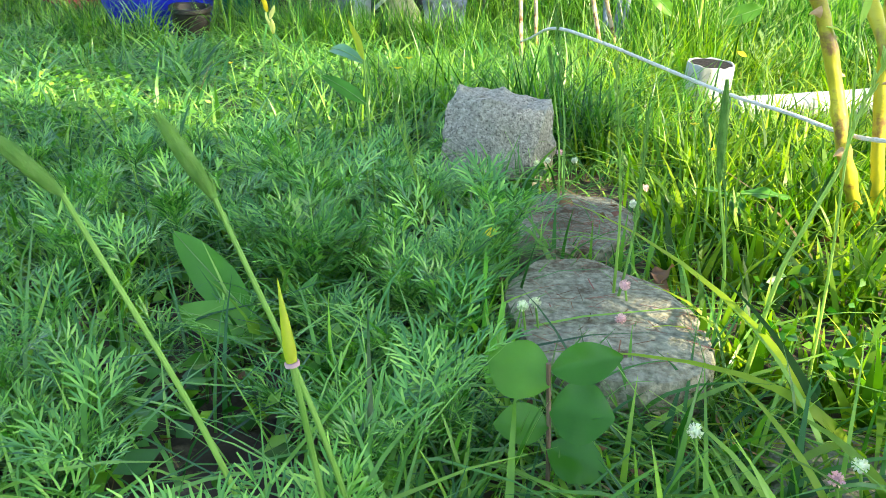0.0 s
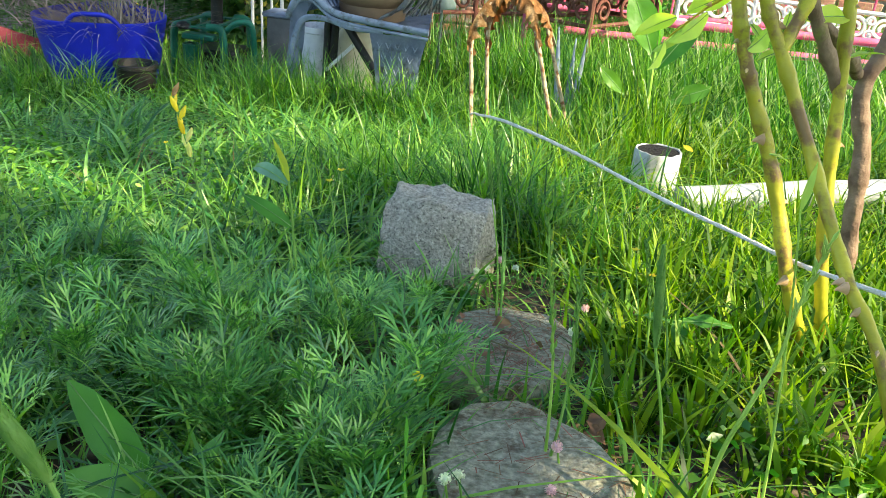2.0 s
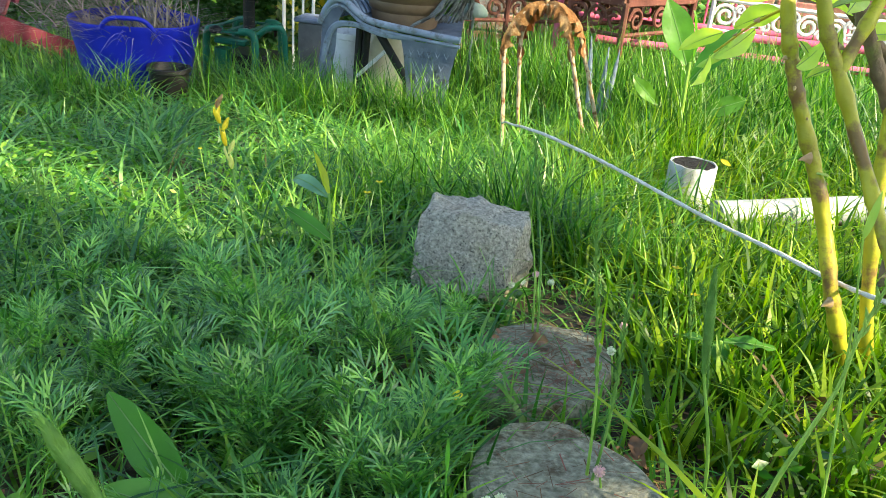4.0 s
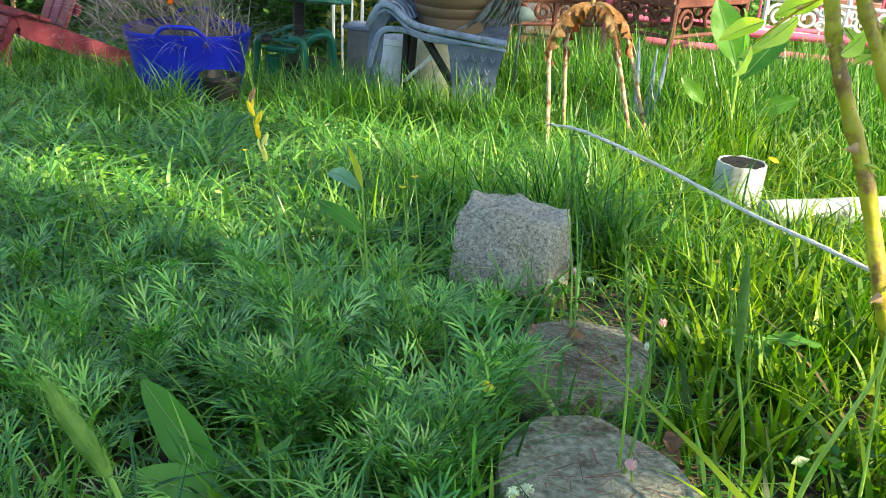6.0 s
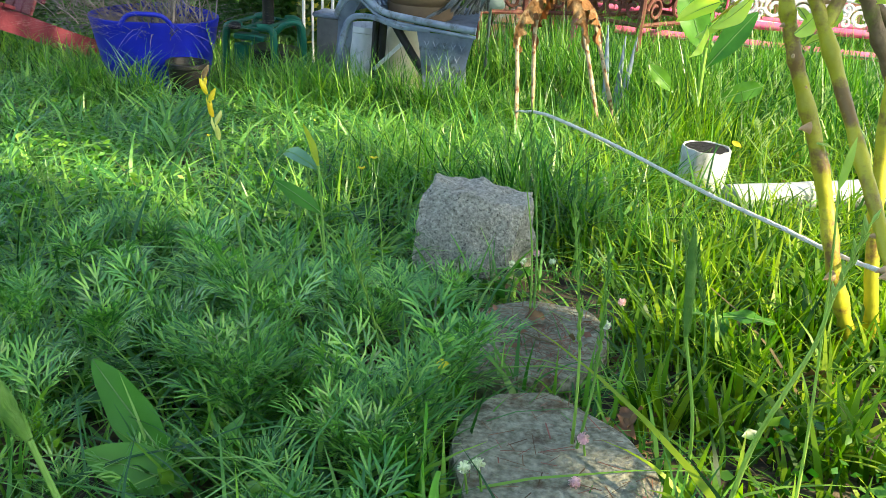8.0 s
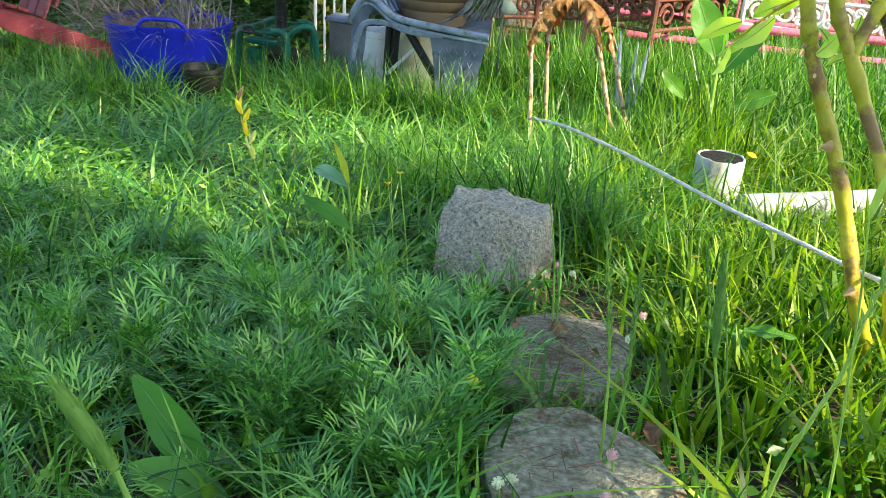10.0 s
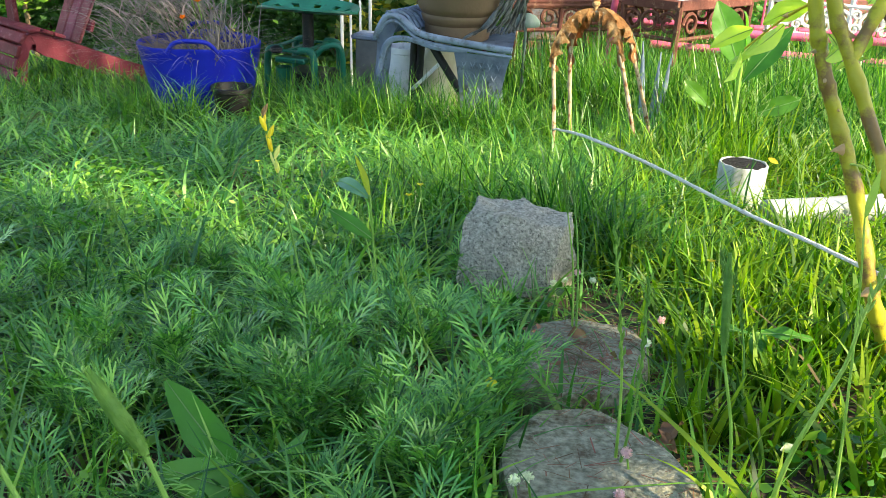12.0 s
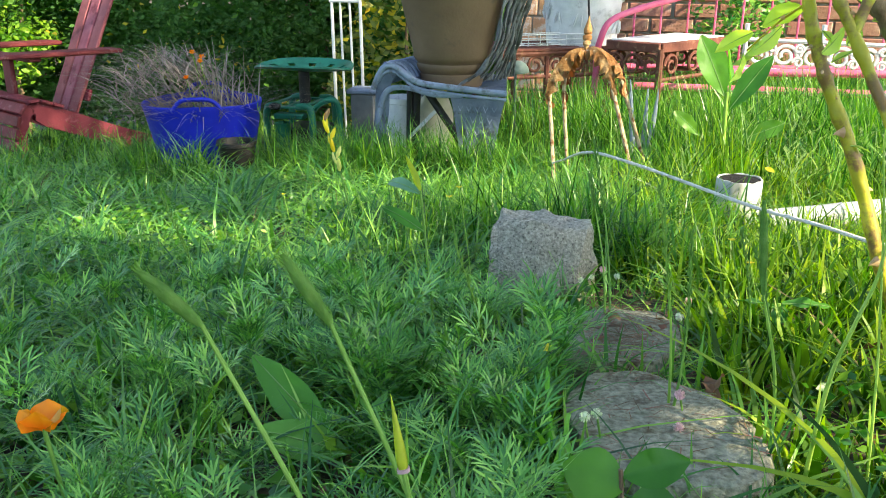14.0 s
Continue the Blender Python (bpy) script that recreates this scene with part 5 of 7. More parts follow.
def cane(points, r0, r1, mat, label=""):
    b = bmesh.new()
    line = curve_points(points, 8)
    n = len(line)
    tube(b, line, [(r0 + (r1 - r0) * i / (n - 1)) * (1 + (0.22 if i % 8 == 5 else (0.08 if i % 8 in (4, 6) else 0.0)) + 0.05 * math.sin(i * 1.7)) for i in range(n)], 12)
    roughen(b, r0 * 0.16, 90, r0 * 100)
    return part("cane", b, mat, rose, label), line


def thorn(parent, at, out, size):
    b = bmesh.new()
    at, out = Vector(at), Vector(out).normalized()
    up = Vector((0, 0, 1))
    tube(b, [at, at + out * size * 0.35 - up * size * 0.04, at + out * size * 0.75 - up * size * 0.14, at + out * size - up * size * 0.3],
         [size * 0.42, size * 0.26, size * 0.11, size * 0.01], 7, flat=1.3)
    part("thorn", b, M_THORN, parent)


CANES = [
    ([(0.495, 1.40, -0.03), (0.475, 1.37, 0.04), (0.450, 1.348, 0.105), (0.434, 1.354, 0.170), (0.415, 1.357, 0.232), (0.396, 1.36, 0.282), (0.380, 1.36, 0.328), (0.367, 1.36, 0.38), (0.352, 1.37, 0.5), (0.33, 1.38, 0.66)], 0.0080, 0.0066, M_CANE),
    ([(0.475, 0.99, -0.03), (0.460, 1.00, 0.08), (0.437, 1.02, 0.164), (0.4215, 1.04, 0.195), (0.410, 1.06, 0.226), (0.386, 1.09, 0.293), (0.362, 1.10, 0.353), (0.349, 1.10, 0.385), (0.340, 1.10, 0.45), (0.342, 1.11, 0.60)], 0.0042, 0.0052, M_CANE),
    ([(0.515, 1.40, -0.03), (0.487, 1.36, 0.10), (0.476, 1.355, 0.20), (0.472, 1.355, 0.28), (0.466, 1.35, 0.40), (0.47, 1.36, 0.60)], 0.0072, 0.0058, M_CANE),
    ([(0.585, 1.62, -0.03), (0.575, 1.60, 0.12), (0.573, 1.60, 0.20), (0.560, 1.60, 0.28), (0.585, 1.61, 0.36), (0.57, 1.62, 0.5)], 0.0115, 0.009, M_CANEBROWN),
    ([(0.472, 1.36, 0.30), (0.44, 1.33, 0.355), (0.415, 1.3, 0.40), (0.40, 1.27, 0.47)], 0.0075, 0.005, M_CANEBROWN),
    ([(0.364, 1.10, 0.350), (0.385, 1.11, 0.40), (0.408, 1.12, 0.46), (0.42, 1.13, 0.56)], 0.0048, 0.004, M_CANE),
    ([(0.362, 1.36, 0.390), (0.337, 1.38, 0.372), (0.306, 1.40, 0.343)], 0.0016, 0.0010, M_CANE),
    ([(0.358, 1.37, 0.47), (0.30, 1.36, 0.492), (0.25, 1.355, 0.478), (0.20, 1.35, 0.462)], 0.0026, 0.0014, M_CANE),
    ([(0.55, 1.60, 0.30), (0.51, 1.5, 0.33), (0.46, 1.43, 0.365), (0.40, 1.38, 0.42)], 0.008, 0.005, M_CANEBROWN),
]
for pts, r0, r1, mat in CANES:
    ob, line = cane(pts, r0, r1, mat)
    n = len(line)
    for i in range(6, n - 2, 5):
        a = i * 2.4 + r0 * 900
        r = r0 + (r1 - r0) * i / n
        d = Vector((math.cos(a), math.sin(a) * 0.7, 0))
        thorn(ob, line[i] + d * r * 0.75, d, 0.0065 + 0.002 * math.sin(i))
thorn(rose, (0.445, 1.335, 0.108), (-0.8, -0.6, 0), 0.012)
thorn(rose, (0.416, 1.037, 0.20), (-0.9, -0.3, 0.1), 0.009)
thorn(rose, (0.405, 1.345, 0.25), (-0.9, -0.3, 0.1), 0.012)
LEAVES = [  # place, yaw, pitch, roll, length, width
    ((0.302, 1.400, 0.340), 130, -58, None, 0.034, 0.022), ((0.312, 1.400, 0.363), 159, -26, None, 0.042, 0.017), ((0.341, 1.385, 0.368), 155, -39, None, 0.042, 0.019), ((0.320, 1.405, 0.356), 152, -43, None, 0.038, 0.018), ((0.360, 1.370, 0.386), 157, -23, None, 0.040, 0.022), ((0.379, 1.350, 0.336), -57, 40, None, 0.034, 0.018), ((0.400, 1.330, 0.343), 53, 56, None, 0.032, 0.020),
    ((0.262, 1.353, 0.474), 190, -28, None, 0.050, 0.026), ((0.237, 1.352, 0.470), 205, -68, None, 0.042, 0.016), ((0.214, 1.350, 0.464), 185, -58, None, 0.034, 0.020), ((0.202, 1.350, 0.462), 200, -40, None, 0.045, 0.024),
    ((0.36, 1.37, 0.47), 205, -12, 30, 0.09, 0.034), ((0.35, 1.38, 0.54), 180, -30, 0, 0.09, 0.036), ((0.38, 1.36, 0.36), 300, -40, 0, 0.045, 0.02),
    ((0.413, 1.345, 0.235), 20, -20, 10, 0.04, 0.018), ((0.39, 1.35, 0.325), 20, 20, 10, 0.055, 0.024), ((0.345, 1.10, 0.43), 190, -10, 0, 0.07, 0.028),
    ((0.352, 1.10, 0.39), 20, 10, 0, 0.055, 0.024), ((0.466, 1.35, 0.39), 190, -8, 0, 0.07, 0.03), ((0.47, 1.355, 0.33), 10, 10, 0, 0.06, 0.028),
    ((0.40, 1.27, 0.46), 180, -20, 20, 0.08, 0.03), ((0.40, 1.28, 0.43), 330, 10, 0, 0.06, 0.028), ((0.412, 1.122, 0.5), 10, -10, 0, 0.07, 0.03),
    ((0.40, 1.38, 0.42), 160, 0, 0, 0.07, 0.03), ((0.34, 1.38, 0.62), 190, -20, 0, 0.09, 0.036), ((0.342, 1.108, 0.58), 170, -25, 0, 0.08, 0.034),
    ((0.47, 1.36, 0.55), 180, -15, 0, 0.08, 0.034), ((0.405, 1.118, 0.45), 30, -5, 10, 0.06, 0.026), ((0.37, 1.365, 0.44), 20, 0, 10, 0.06, 0.026),
]
for x, y, z, yaw in ((0.36, 1.36, 0.415, 205), (0.352, 1.36, 0.44, 240), (0.355, 1.37, 0.47, 195), (0.37, 1.35, 0.40, 330), (0.348, 1.10, 0.41, 215), (0.343, 1.10, 0.44, 300), (0.40, 1.27, 0.44, 220), (0.41, 1.29, 0.41, 250), (0.466, 1.35, 0.37, 215), (0.47, 1.36, 0.42, 320)):
    LEAVES.append(((x, y, z), yaw, -14 + 10 * math.sin(yaw), None, 0.085, 0.036))
for i, (at, yaw, pitch, roll, ln, wd) in enumerate(LEAVES):
    ln, wd = (ln * 1.25, wd * 1.25) if i < 7 else (ln, wd) if i < 11 else (ln * 0.7, wd * 0.65)
    roll = facing_sun(yaw, pitch) + 14 * math.sin(i * 2.1) if roll is None else roll
    put_leaf(rose, at, yaw, pitch, roll, ln, wd, M_ROSELEAF, M_VEIN, outline=0.75, fold=0.3, droop=0.35, seed=i * 1.3)

# ---- broad-leaved weed by the ornament ----
weed = thing("broadleaf_weed", "tall weed with broad bright green leaves in the grass", "weed", at=(0.345, 2.66, 0))
b = bmesh.new()
tube(b, curve_points([(0.35, 2.68, -0.02), (0.345, 2.66, 0.12), (0.34, 2.65, 0.26)], 6), [0.008 - 0.0003 * i for i in range(13)], 8)
part("stem", b, M_STEM, weed)
for i, (at, yaw, pitch, roll, ln, wd) in enumerate([
        ((0.335, 2.65, 0.25), 165, 62, -60, 0.175, 0.075), ((0.345, 2.66, 0.24), 120, 70, 50, 0.15, 0.06), ((0.35, 2.65, 0.215), 15, 54, 55, 0.175, 0.058),
        ((0.285, 2.65, 0.145), 178, 40, -70, 0.10, 0.036), ((0.39, 2.65, 0.140), 4, 24, 70, 0.12, 0.045)]):
    put_leaf(weed, at, yaw, pitch, roll, ln, wd, M_LEAF if i < 3 else M_DOCK, M_VEIN, outline=1.05, fold=0.22, droop=0.25, seed=i * 2.0)

# ---- broad leaves in the near bed ----
sorrel = thing("broadleaf_plant", "low plant with two long smooth green leaves among feathery weeds", "plant", at=(-0.04, 0.95, 0))
for i, (at, yaw, pitch, roll, ln, wd) in enumerate([((-0.045, 0.945, 0.030), 150, 28, -62, 0.114, 0.037), ((-0.03, 0.935, 0.026), 182, 8, -42, 0.080, 0.035), ((-0.03, 0.95, 0.018), 60, 40, 0, 0.06, 0.02)]):
    put_leaf(sorrel, at, yaw, pitch, roll, ln, wd, M_SORREL, M_VEIN, outline=0.95, fold=0.12, droop=0.12, seed=i * 2.0)
b = bmesh.new()
tube(b, [(-0.03, 0.942, -0.02), (-0.036, 0.943, 0.024)], 0.004, 7)
part("stalk", b, M_CANEBROWN, sorrel, "dark reddish stalk")

dock = thing("round_leaf_seedling", "young plant with glossy round dark green leaves", "plant", at=(0.198, 0.80, 0))
b = bmesh.new()
tube(b, curve_points([(0.2 + 0.002, 0.80, -0.02), (0.2, 0.80, 0.075 - 0.02), (0.2 - 0.002, 0.80, 0.075 + 0.024)], 5), 0.0014, 7)
part("stem", b, M_CANEBROWN, dock, "reddish stem")
for i, (up_by, yaw, pitch, roll, ln, wd) in enumerate([(0.020, 14, 12, 58, 0.045, 0.027), (0.012, 166, 10, -52, 0.044, 0.039), (-0.004, 2, -4, 52, 0.041, 0.042), (-0.014, 184, -6, -50, 0.036, 0.028), (-0.028, -8, -20, 46, 0.041, 0.032)]):
    put_leaf(dock, (0.2, 0.80, 0.075 + up_by), yaw, pitch, roll, ln * 0.9, wd * 0.85, M_DOCK, None, outline=0.85, fold=0.3, droop=0.2, wave=0.03, seed=i * 1.7)
tall = thing("broadleaf_plant", "upright plant with long green strap leaves beside the stones", "plant", at=(0.13, 0.95, 0))
for i, (at, yaw, pitch, roll, ln, wd) in enumerate([((0.130, 0.94, 0.0), 110, 66, 85, 0.105, 0.040), ((0.155, 0.885, 0.0), 75, 64, -85, 0.090, 0.044), ((0.14, 0.92, 0.0), 200, 50, 0, 0.07, 0.026)]):
    put_leaf(tall, at, yaw, pitch, roll, ln, wd, M_SORREL, M_VEIN, outline=0.9, fold=0.1, droop=0.15, seed=i)
weedr = thing("serrated_weed", "small weed with toothed leaves in the bright grass", "weed", at=(0.36, 1.30, 0))
for i, (at, yaw, pitch, roll, ln, wd) in enumerate([((0.345, 1.30, 0.065), 5, -5, 15, 0.055, 0.02), ((0.34, 1.30, 0.06), 190, 10, 0, 0.05, 0.018), ((0.342, 1.30, 0.04), 80, 15, 0, 0.05, 0.018)]):
    put_leaf(weedr, at, yaw, pitch, roll, ln, wd, M_LEAF, M_VEIN, outline=0.7, fold=0.2, droop=0.3, wave=0.09, seed=i)
b = bmesh.new()
tube(b, [(0.342, 1.30, -0.02), (0.342, 1.30, 0.066)], 0.002, 6)
part("stalk", b, M_STEM, weedr)

# ---- tall grass stalks with seed heads ----


def foxtail(base, node, tip, label):
    st = thing("foxtail_grass", label, "grass stalk", at=base)
    b = bmesh.new()
    base, node, tip = Vector(base), Vector(node), Vector(tip)
    mid = (base + node) / 2 + Vector((0.006, 0, 0.004))
    tube(b, curve_points([base, mid, node], 8), [0.0016 - 0.00003 * i for i in range(17)], 7)
    part("stem", b, M_STEM, st)
    b = bmesh.new()
    line = [node.lerp(tip, t) for t in np.linspace(0, 1, 12)]
    tube(b, line, [0.0034 * math.sin(math.pi * min(0.98, 0.12 + 0.8 * t)) ** 0.7 for t in np.linspace(0, 1, 12)], 10)
    roughen(b, 0.0007, 300, 1)
    hd = part("seed_head", b, M_SEED, st, "soft green seed head")
    n = 220
    t = rng.uniform(0.02, 1, n)
    p = np.array(node)[None] + (np.array(tip) - np.array(node))[None] * t[:, None]
    ax = np.array((tip - node).normalized())
    d = rng.normal(0, 1, (n, 3))
    d -= (d @ ax)[:, None] * ax
    d /= np.linalg.norm(d, axis=1)[:, None]
    e = p + d * 0.0052 + ax * rng.uniform(0.003, 0.008, n)[:, None]
    s = np.cross(d, ax) * 0.00022
    v = np.stack([p + d * 0.003 - s, p + d * 0.003 + s, e], 1).reshape(-1, 3)
    mesh_part("bristles", np_mesh("bristles", v, np.arange(3 * n).reshape(-1, 3)), M_SEED, hd)


foxtail((0.112, 0.665, 0.0), (0.014, 0.668, 0.219), (-0.012, 0.660, 0.247), "foxtail grass stalk with a nodding soft seed head")
foxtail((0.142, 0.685, 0.0), (0.071, 0.686, 0.216), (0.050, 0.684, 0.250), "foxtail grass stalk with a soft green seed head")
budp = thing("poppy_bud", "slender stalk with a pointed yellow-green flower bud", "flower bud", at=(0.132, 0.665, 0))
b = bmesh.new()
tube(b, curve_points([(0.134, 0.665, 0.0), (0.122, 0.662, 0.09), (0.112, 0.66, 0.160)], 8), 0.0014, 7)
part("stalk", b, M_STEM, budp)
b = bmesh.new()
tube(b, [Vector((0.112, 0.66, 0.160)).lerp(Vector((0.1065, 0.664, 0.193)), t) for t in np.linspace(0, 1, 10)], [0.0022, 0.0026, 0.0025, 0.0022, 0.0019, 0.0016, 0.0012, 0.0008, 0.0005, 0.0001], 9)
part("bud", b, M_BUD, budp, "pointed yellow-green bud")
b = bmesh.new()
tube(b, [(0.1123, 0.66, 0.1585), (0.112, 0.66, 0.1602)], 0.0030, 10)
part("bud_ring", b, M_PETALP, budp, "pinkish ring under the bud")
PX, PY, PZ = -0.158, 0.75, 0.1225
poppy = thing("orange_poppy", "cupped orange poppy opening among the feathery foliage", "flower", at=(PX, PY, 0))
for k in range(4):
    put_leaf(poppy, (PX, PY, PZ - 0.006), 90 * k + 20, 46 + 8 * (k % 2), 0, 0.021, 0.024, M_ORANGE, None, "petal", outline=1.15, fold=-0.35, droop=0.25, wave=0.06, seed=k * 1.9)
b = bmesh.new()
tube(b, curve_points([(PX, PY, PZ - 0.005), (PX + 0.006, PY + 0.004, PZ * 0.5), (PX + 0.013, PY + 0.006, -0.005)], 6), 0.0015, 6)
part("stalk", b, M_STEM, poppy)


def seed_stalk(base, top, spike, label, n=26, width=0.004, mat=M_SEED):
    st = thing("seeding_grass", label, "grass stalk", at=base)
    base, top = Vector(base), Vector(top)
    line = curve_points([base, base.lerp(top, 0.5) + Vector((0.006, 0.004, 0.0)), top], 10)
    b = bmesh.new()
    tube(b, line, [0.0015 - 0.001 * i / 20 for i in range(21)], 6)
    part("stem", b, M_STEM, st)
    b = bmesh.new()
    for k in range(n):
        t = 1 - spike * k / n
        p = line[0].lerp(line[-1], 0) if t <= 0 else line[min(20, int(t * 20))].lerp(line[min(20, int(t * 20) + 1)], t * 20 % 1)
        a = k * 2.4
        d = Vector((math.cos(a), math.sin(a), 0))
        tube(b, [p, p + d * width * 0.6 + Vector((0, 0, 0.004)), p + d * width * 0.8 + Vector((0, 0, 0.009))], [0.0006, 0.0014, 0.0002], 5)
    part("spikelets", b, mat, st, "row of small seeds")


for base, top, sp, w in [((0.224, 1.05, 0.0), (0.215, 1.03, 0.231), 0.5, 0.003), ((0.222, 1.04, 0.0), (0.241, 1.04, 0.192), 0.5, 0.0025), ((0.158, 1.30, 0.0), (0.135, 1.345, 0.243), 0.35, 0.003),
                         ((0.150, 1.33, 0.0), (0.128, 1.36, 0.20), 0.2, 0.002), ((0.04, 1.16, 0.0), (0.024, 1.10, 0.17), 0.6, 0.003), ((-0.30, 1.2, 0.0), (-0.36, 1.2, 0.2), 0.4, 0.003),
                         ((0.31, 1.28, 0.0), (0.30, 1.30, 0.145), 0.5, 0.003), ((0.33, 1.24, 0.0), (0.312, 1.27, 0.13), 0.4, 0.003), ((-0.05, 1.25, 0.0), (-0.10, 1.3, 0.19), 0.3, 0.003),
                         ((-0.28, 1.7, 0.0), (-0.36, 1.75, 0.24), 0.4, 0.004),
                         ((0.55, 2.3, 0.0), (0.60, 2.35, 0.25), 0.4, 0.004), ((-0.25, 2.7, 0.0), (-0.2, 2.72, 0.30), 0.4, 0.005), ((-0.9, 2.6, 0.0), (-0.95, 2.6, 0.26), 0.4, 0.005)]:
    seed_stalk(base, top, sp, "thin green grass stalk going to seed", 24, w)

for line, thick, label in (([(0.318, 0.955, -0.005), (0.334, 0.955, 0.098), (0.349, 0.953, 0.147), (0.361, 0.953, 0.18), (0.367, 0.953, 0.213), (0.378, 0.953, 0.252)], 0.0019, "arching pale green grass stalk with a loose spikelet tip"),
                           ([(0.366, 0.965, -0.005), (0.367, 0.96, 0.10), (0.366, 0.96, 0.165), (0.364, 0.96, 0.224), (0.361, 0.96, 0.268)], 0.0012, "thin upright grass stalk ending in a narrow blade")):
    st = thing("tall_grass_stalk", label, "grass stalk", at=line[0])
    pts = curve_points(line, 8)
    b = bmesh.new()
    tube(b, pts, [thick * (1 - 0.55 * i / len(pts)) for i in range(len(pts))], 7)
    part("stem", b, M_STALK, st)
    if thick > 0.0015:
        for k in range(12):
            p = pts[-1].lerp(pts[-12], k / 12)
            d = Vector((0.004 * math.cos(k * 2.1), 0.003 * math.sin(k * 2.1), 0.009))
            b = bmesh.new()
            tube(b, [p, p + d * 0.5, p + d], [0.0005, 0.0013, 0.0002], 6)
            part("spikelet", b, M_STALK, st)
    else:
        put_leaf(st, tuple(pts[-1]), 5, 82, 80, 0.030, 0.0045, M_STALK, None, "blade", outline=0.8, fold=0.3, droop=0.05)
foxtail((0.308, 1.035, 0.0), (0.296, 1.025, 0.148), (0.293, 1.02, 0.224), "foxtail grass stalk with a dark green seed head beside the stones")

spear = thing("spear_weed", "slender weed with a yellowish spear tip and a drooping bluish leaf", "weed", at=(-0.036, 1.18, 0))
b = bmesh.new()
tube(b, curve_points([(-0.022, 1.185, -0.01), (-0.026, 1.182, 0.10), (-0.032, 1.18, 0.209)], 5), 0.0012, 7)
part("stalk", b, M_STEM, spear)
put_leaf(spear, (-0.032, 1.18, 0.205), 180, 64, 70, 0.045, 0.009, M_BUD, None, "spear_leaf", outline=0.85, fold=0.5, droop=0.1)
put_leaf(spear, (-0.033, 1.18, 0.206), 155, 18, -40, 0.070, 0.014, M_BLUELEAF, M_VEIN, outline=0.8, fold=0.25, droop=0.8, seed=2.0)
put_leaf(spear, (-0.030, 1.18, 0.165), 178, 30, -50, 0.060, 0.015, M_LEAF, M_VEIN, outline=0.8, fold=0.2, droop=0.4, seed=4.0)

snap = thing("yellow_bud_spike", "thin stalk with pale yellow buds along its tip", "flower", at=(-0.06, 1.12, 0))
b = bmesh.new()
sl = curve_points([(-0.055, 1.125, 0.0), (-0.075, 1.122, 0.11), (-0.095, 1.123, 0.22), (-0.112, 1.124, 0.288)], 8)
tube(b, sl, 0.0011, 6)
part("stalk", b, M_STEM, snap)
for k in range(9):
    b = bmesh.new()
    p = sl[-1].lerp(sl[-8], k / 9)
    d = Vector((math.cos(k * 2.2) * 0.5, math.sin(k * 2.2) * 0.5, 1.0)) * (0.0085 + 0.0007 * (k % 3))
    tube(b, [p, p + d * 0.4, p + d * 0.9, p + d * 1.35], [0.001, 0.0024, 0.0021, 0.0006], 8)
    roughen(b, 0.0006, 260, k)
    part("bud", b, (M_PALEYELLOW if k > 5 else M_YELLOW) if k else M_RUST, snap)


def pompom(at, r, mat, label):
    at = Vector(at)
    fl = thing("clover_flower", label, "flower", "small round flowers", at=(at.x, at.y, 0))
    b = bmesh.new()
    bmesh.ops.create_icosphere(b, subdivisions=2, radius=r * 0.7, matrix=Matrix.Translation(at))
    part("core", b, mat, fl)
    n = 70
    d = rng.normal(0, 1, (n, 3))
    d /= np.linalg.norm(d, axis=1)[:, None]
    c = np.cross(d, rng.normal(0, 1, (n, 3)))
    c /= np.linalg.norm(c, axis=1)[:, None]
    p = np.array(at)[None]
    v = np.stack([p + d * r * 0.6 - c * r * 0.1, p + d * r * 1.05 - c * r * 0.16, p + d * r * 1.15 + c * r * 0.16, p + d * r * 0.6 + c * r * 0.1], 1).reshape(-1, 3)
    mesh_part("floret_tuft", np_mesh("floret_tuft", v, np.arange(4 * n).reshape(-1, 4)), mat, fl)
    b = bmesh.new()
    tube(b, curve_points([(at.x + 0.006, at.y + 0.004, -0.01), (at.x + 0.004, at.y, at.z * 0.5), at], 5), 0.0009, 6)
    part("stalk", b, M_STEM, fl)


for at in [(0.121, 1.455, 0.052), (0.108, 1.45, 0.048), (0.235, 1.253, 0.06), (0.161, 0.963, 0.06), (0.170, 0.967, 0.062), (0.279, 0.811, 0.062), (0.366, 0.817, 0.05), (0.155, 1.47, 0.05)]:
    pompom(at, 0.0042, M_PETALW, "small white round clover-like flower on a thin stalk")
for at in [(0.136, 1.46, 0.062), (0.234, 1.033, 0.056), (0.233, 0.99, 0.045), (0.351, 0.80, 0.05), (0.246, 1.337, 0.055)]:
    pompom(at, 0.0042, M_PETALP, "small pale pink round clover-like flower on a thin stalk")
yl = put_leaf(None, (0.108, 1.088, 0.072), 0, 10, 60, 0.012, 0.009, M_YELLOW, None, "yellow_leaf", outline=0.9, fold=0.2, droop=0.3)
tagged(yl, "fallen bright yellow petal caught in the weeds", "petal")
yl = put_leaf(None, (0.384, 1.917, 0.146), -20, -25, 60, 0.020, 0.008, M_YELLOW, None, "yellow_leaf", outline=0.9, fold=0.2, droop=0.3)
tagged(yl, "yellow petal caught on the grass by the pipe", "petal")
for x, y, z in ((-0.02, 1.30, 0.195), (0.29, 1.30, 0.136), (0.31, 1.30, 0.11), (-0.03, 1.29, 0.185), (-0.47, 1.75, 0.12)):
    flower("yellow_flower", (x, y, z), 0.006, M_YELLOW, "tiny yellow weed flower on a thin stalk", "flower", 5, [(x, y, z), (x + 0.01, y, z * 0.5), (x + 0.012, y, 0.0)], 1)

# ---- feathery weeds: finely divided leaves on low stems ----


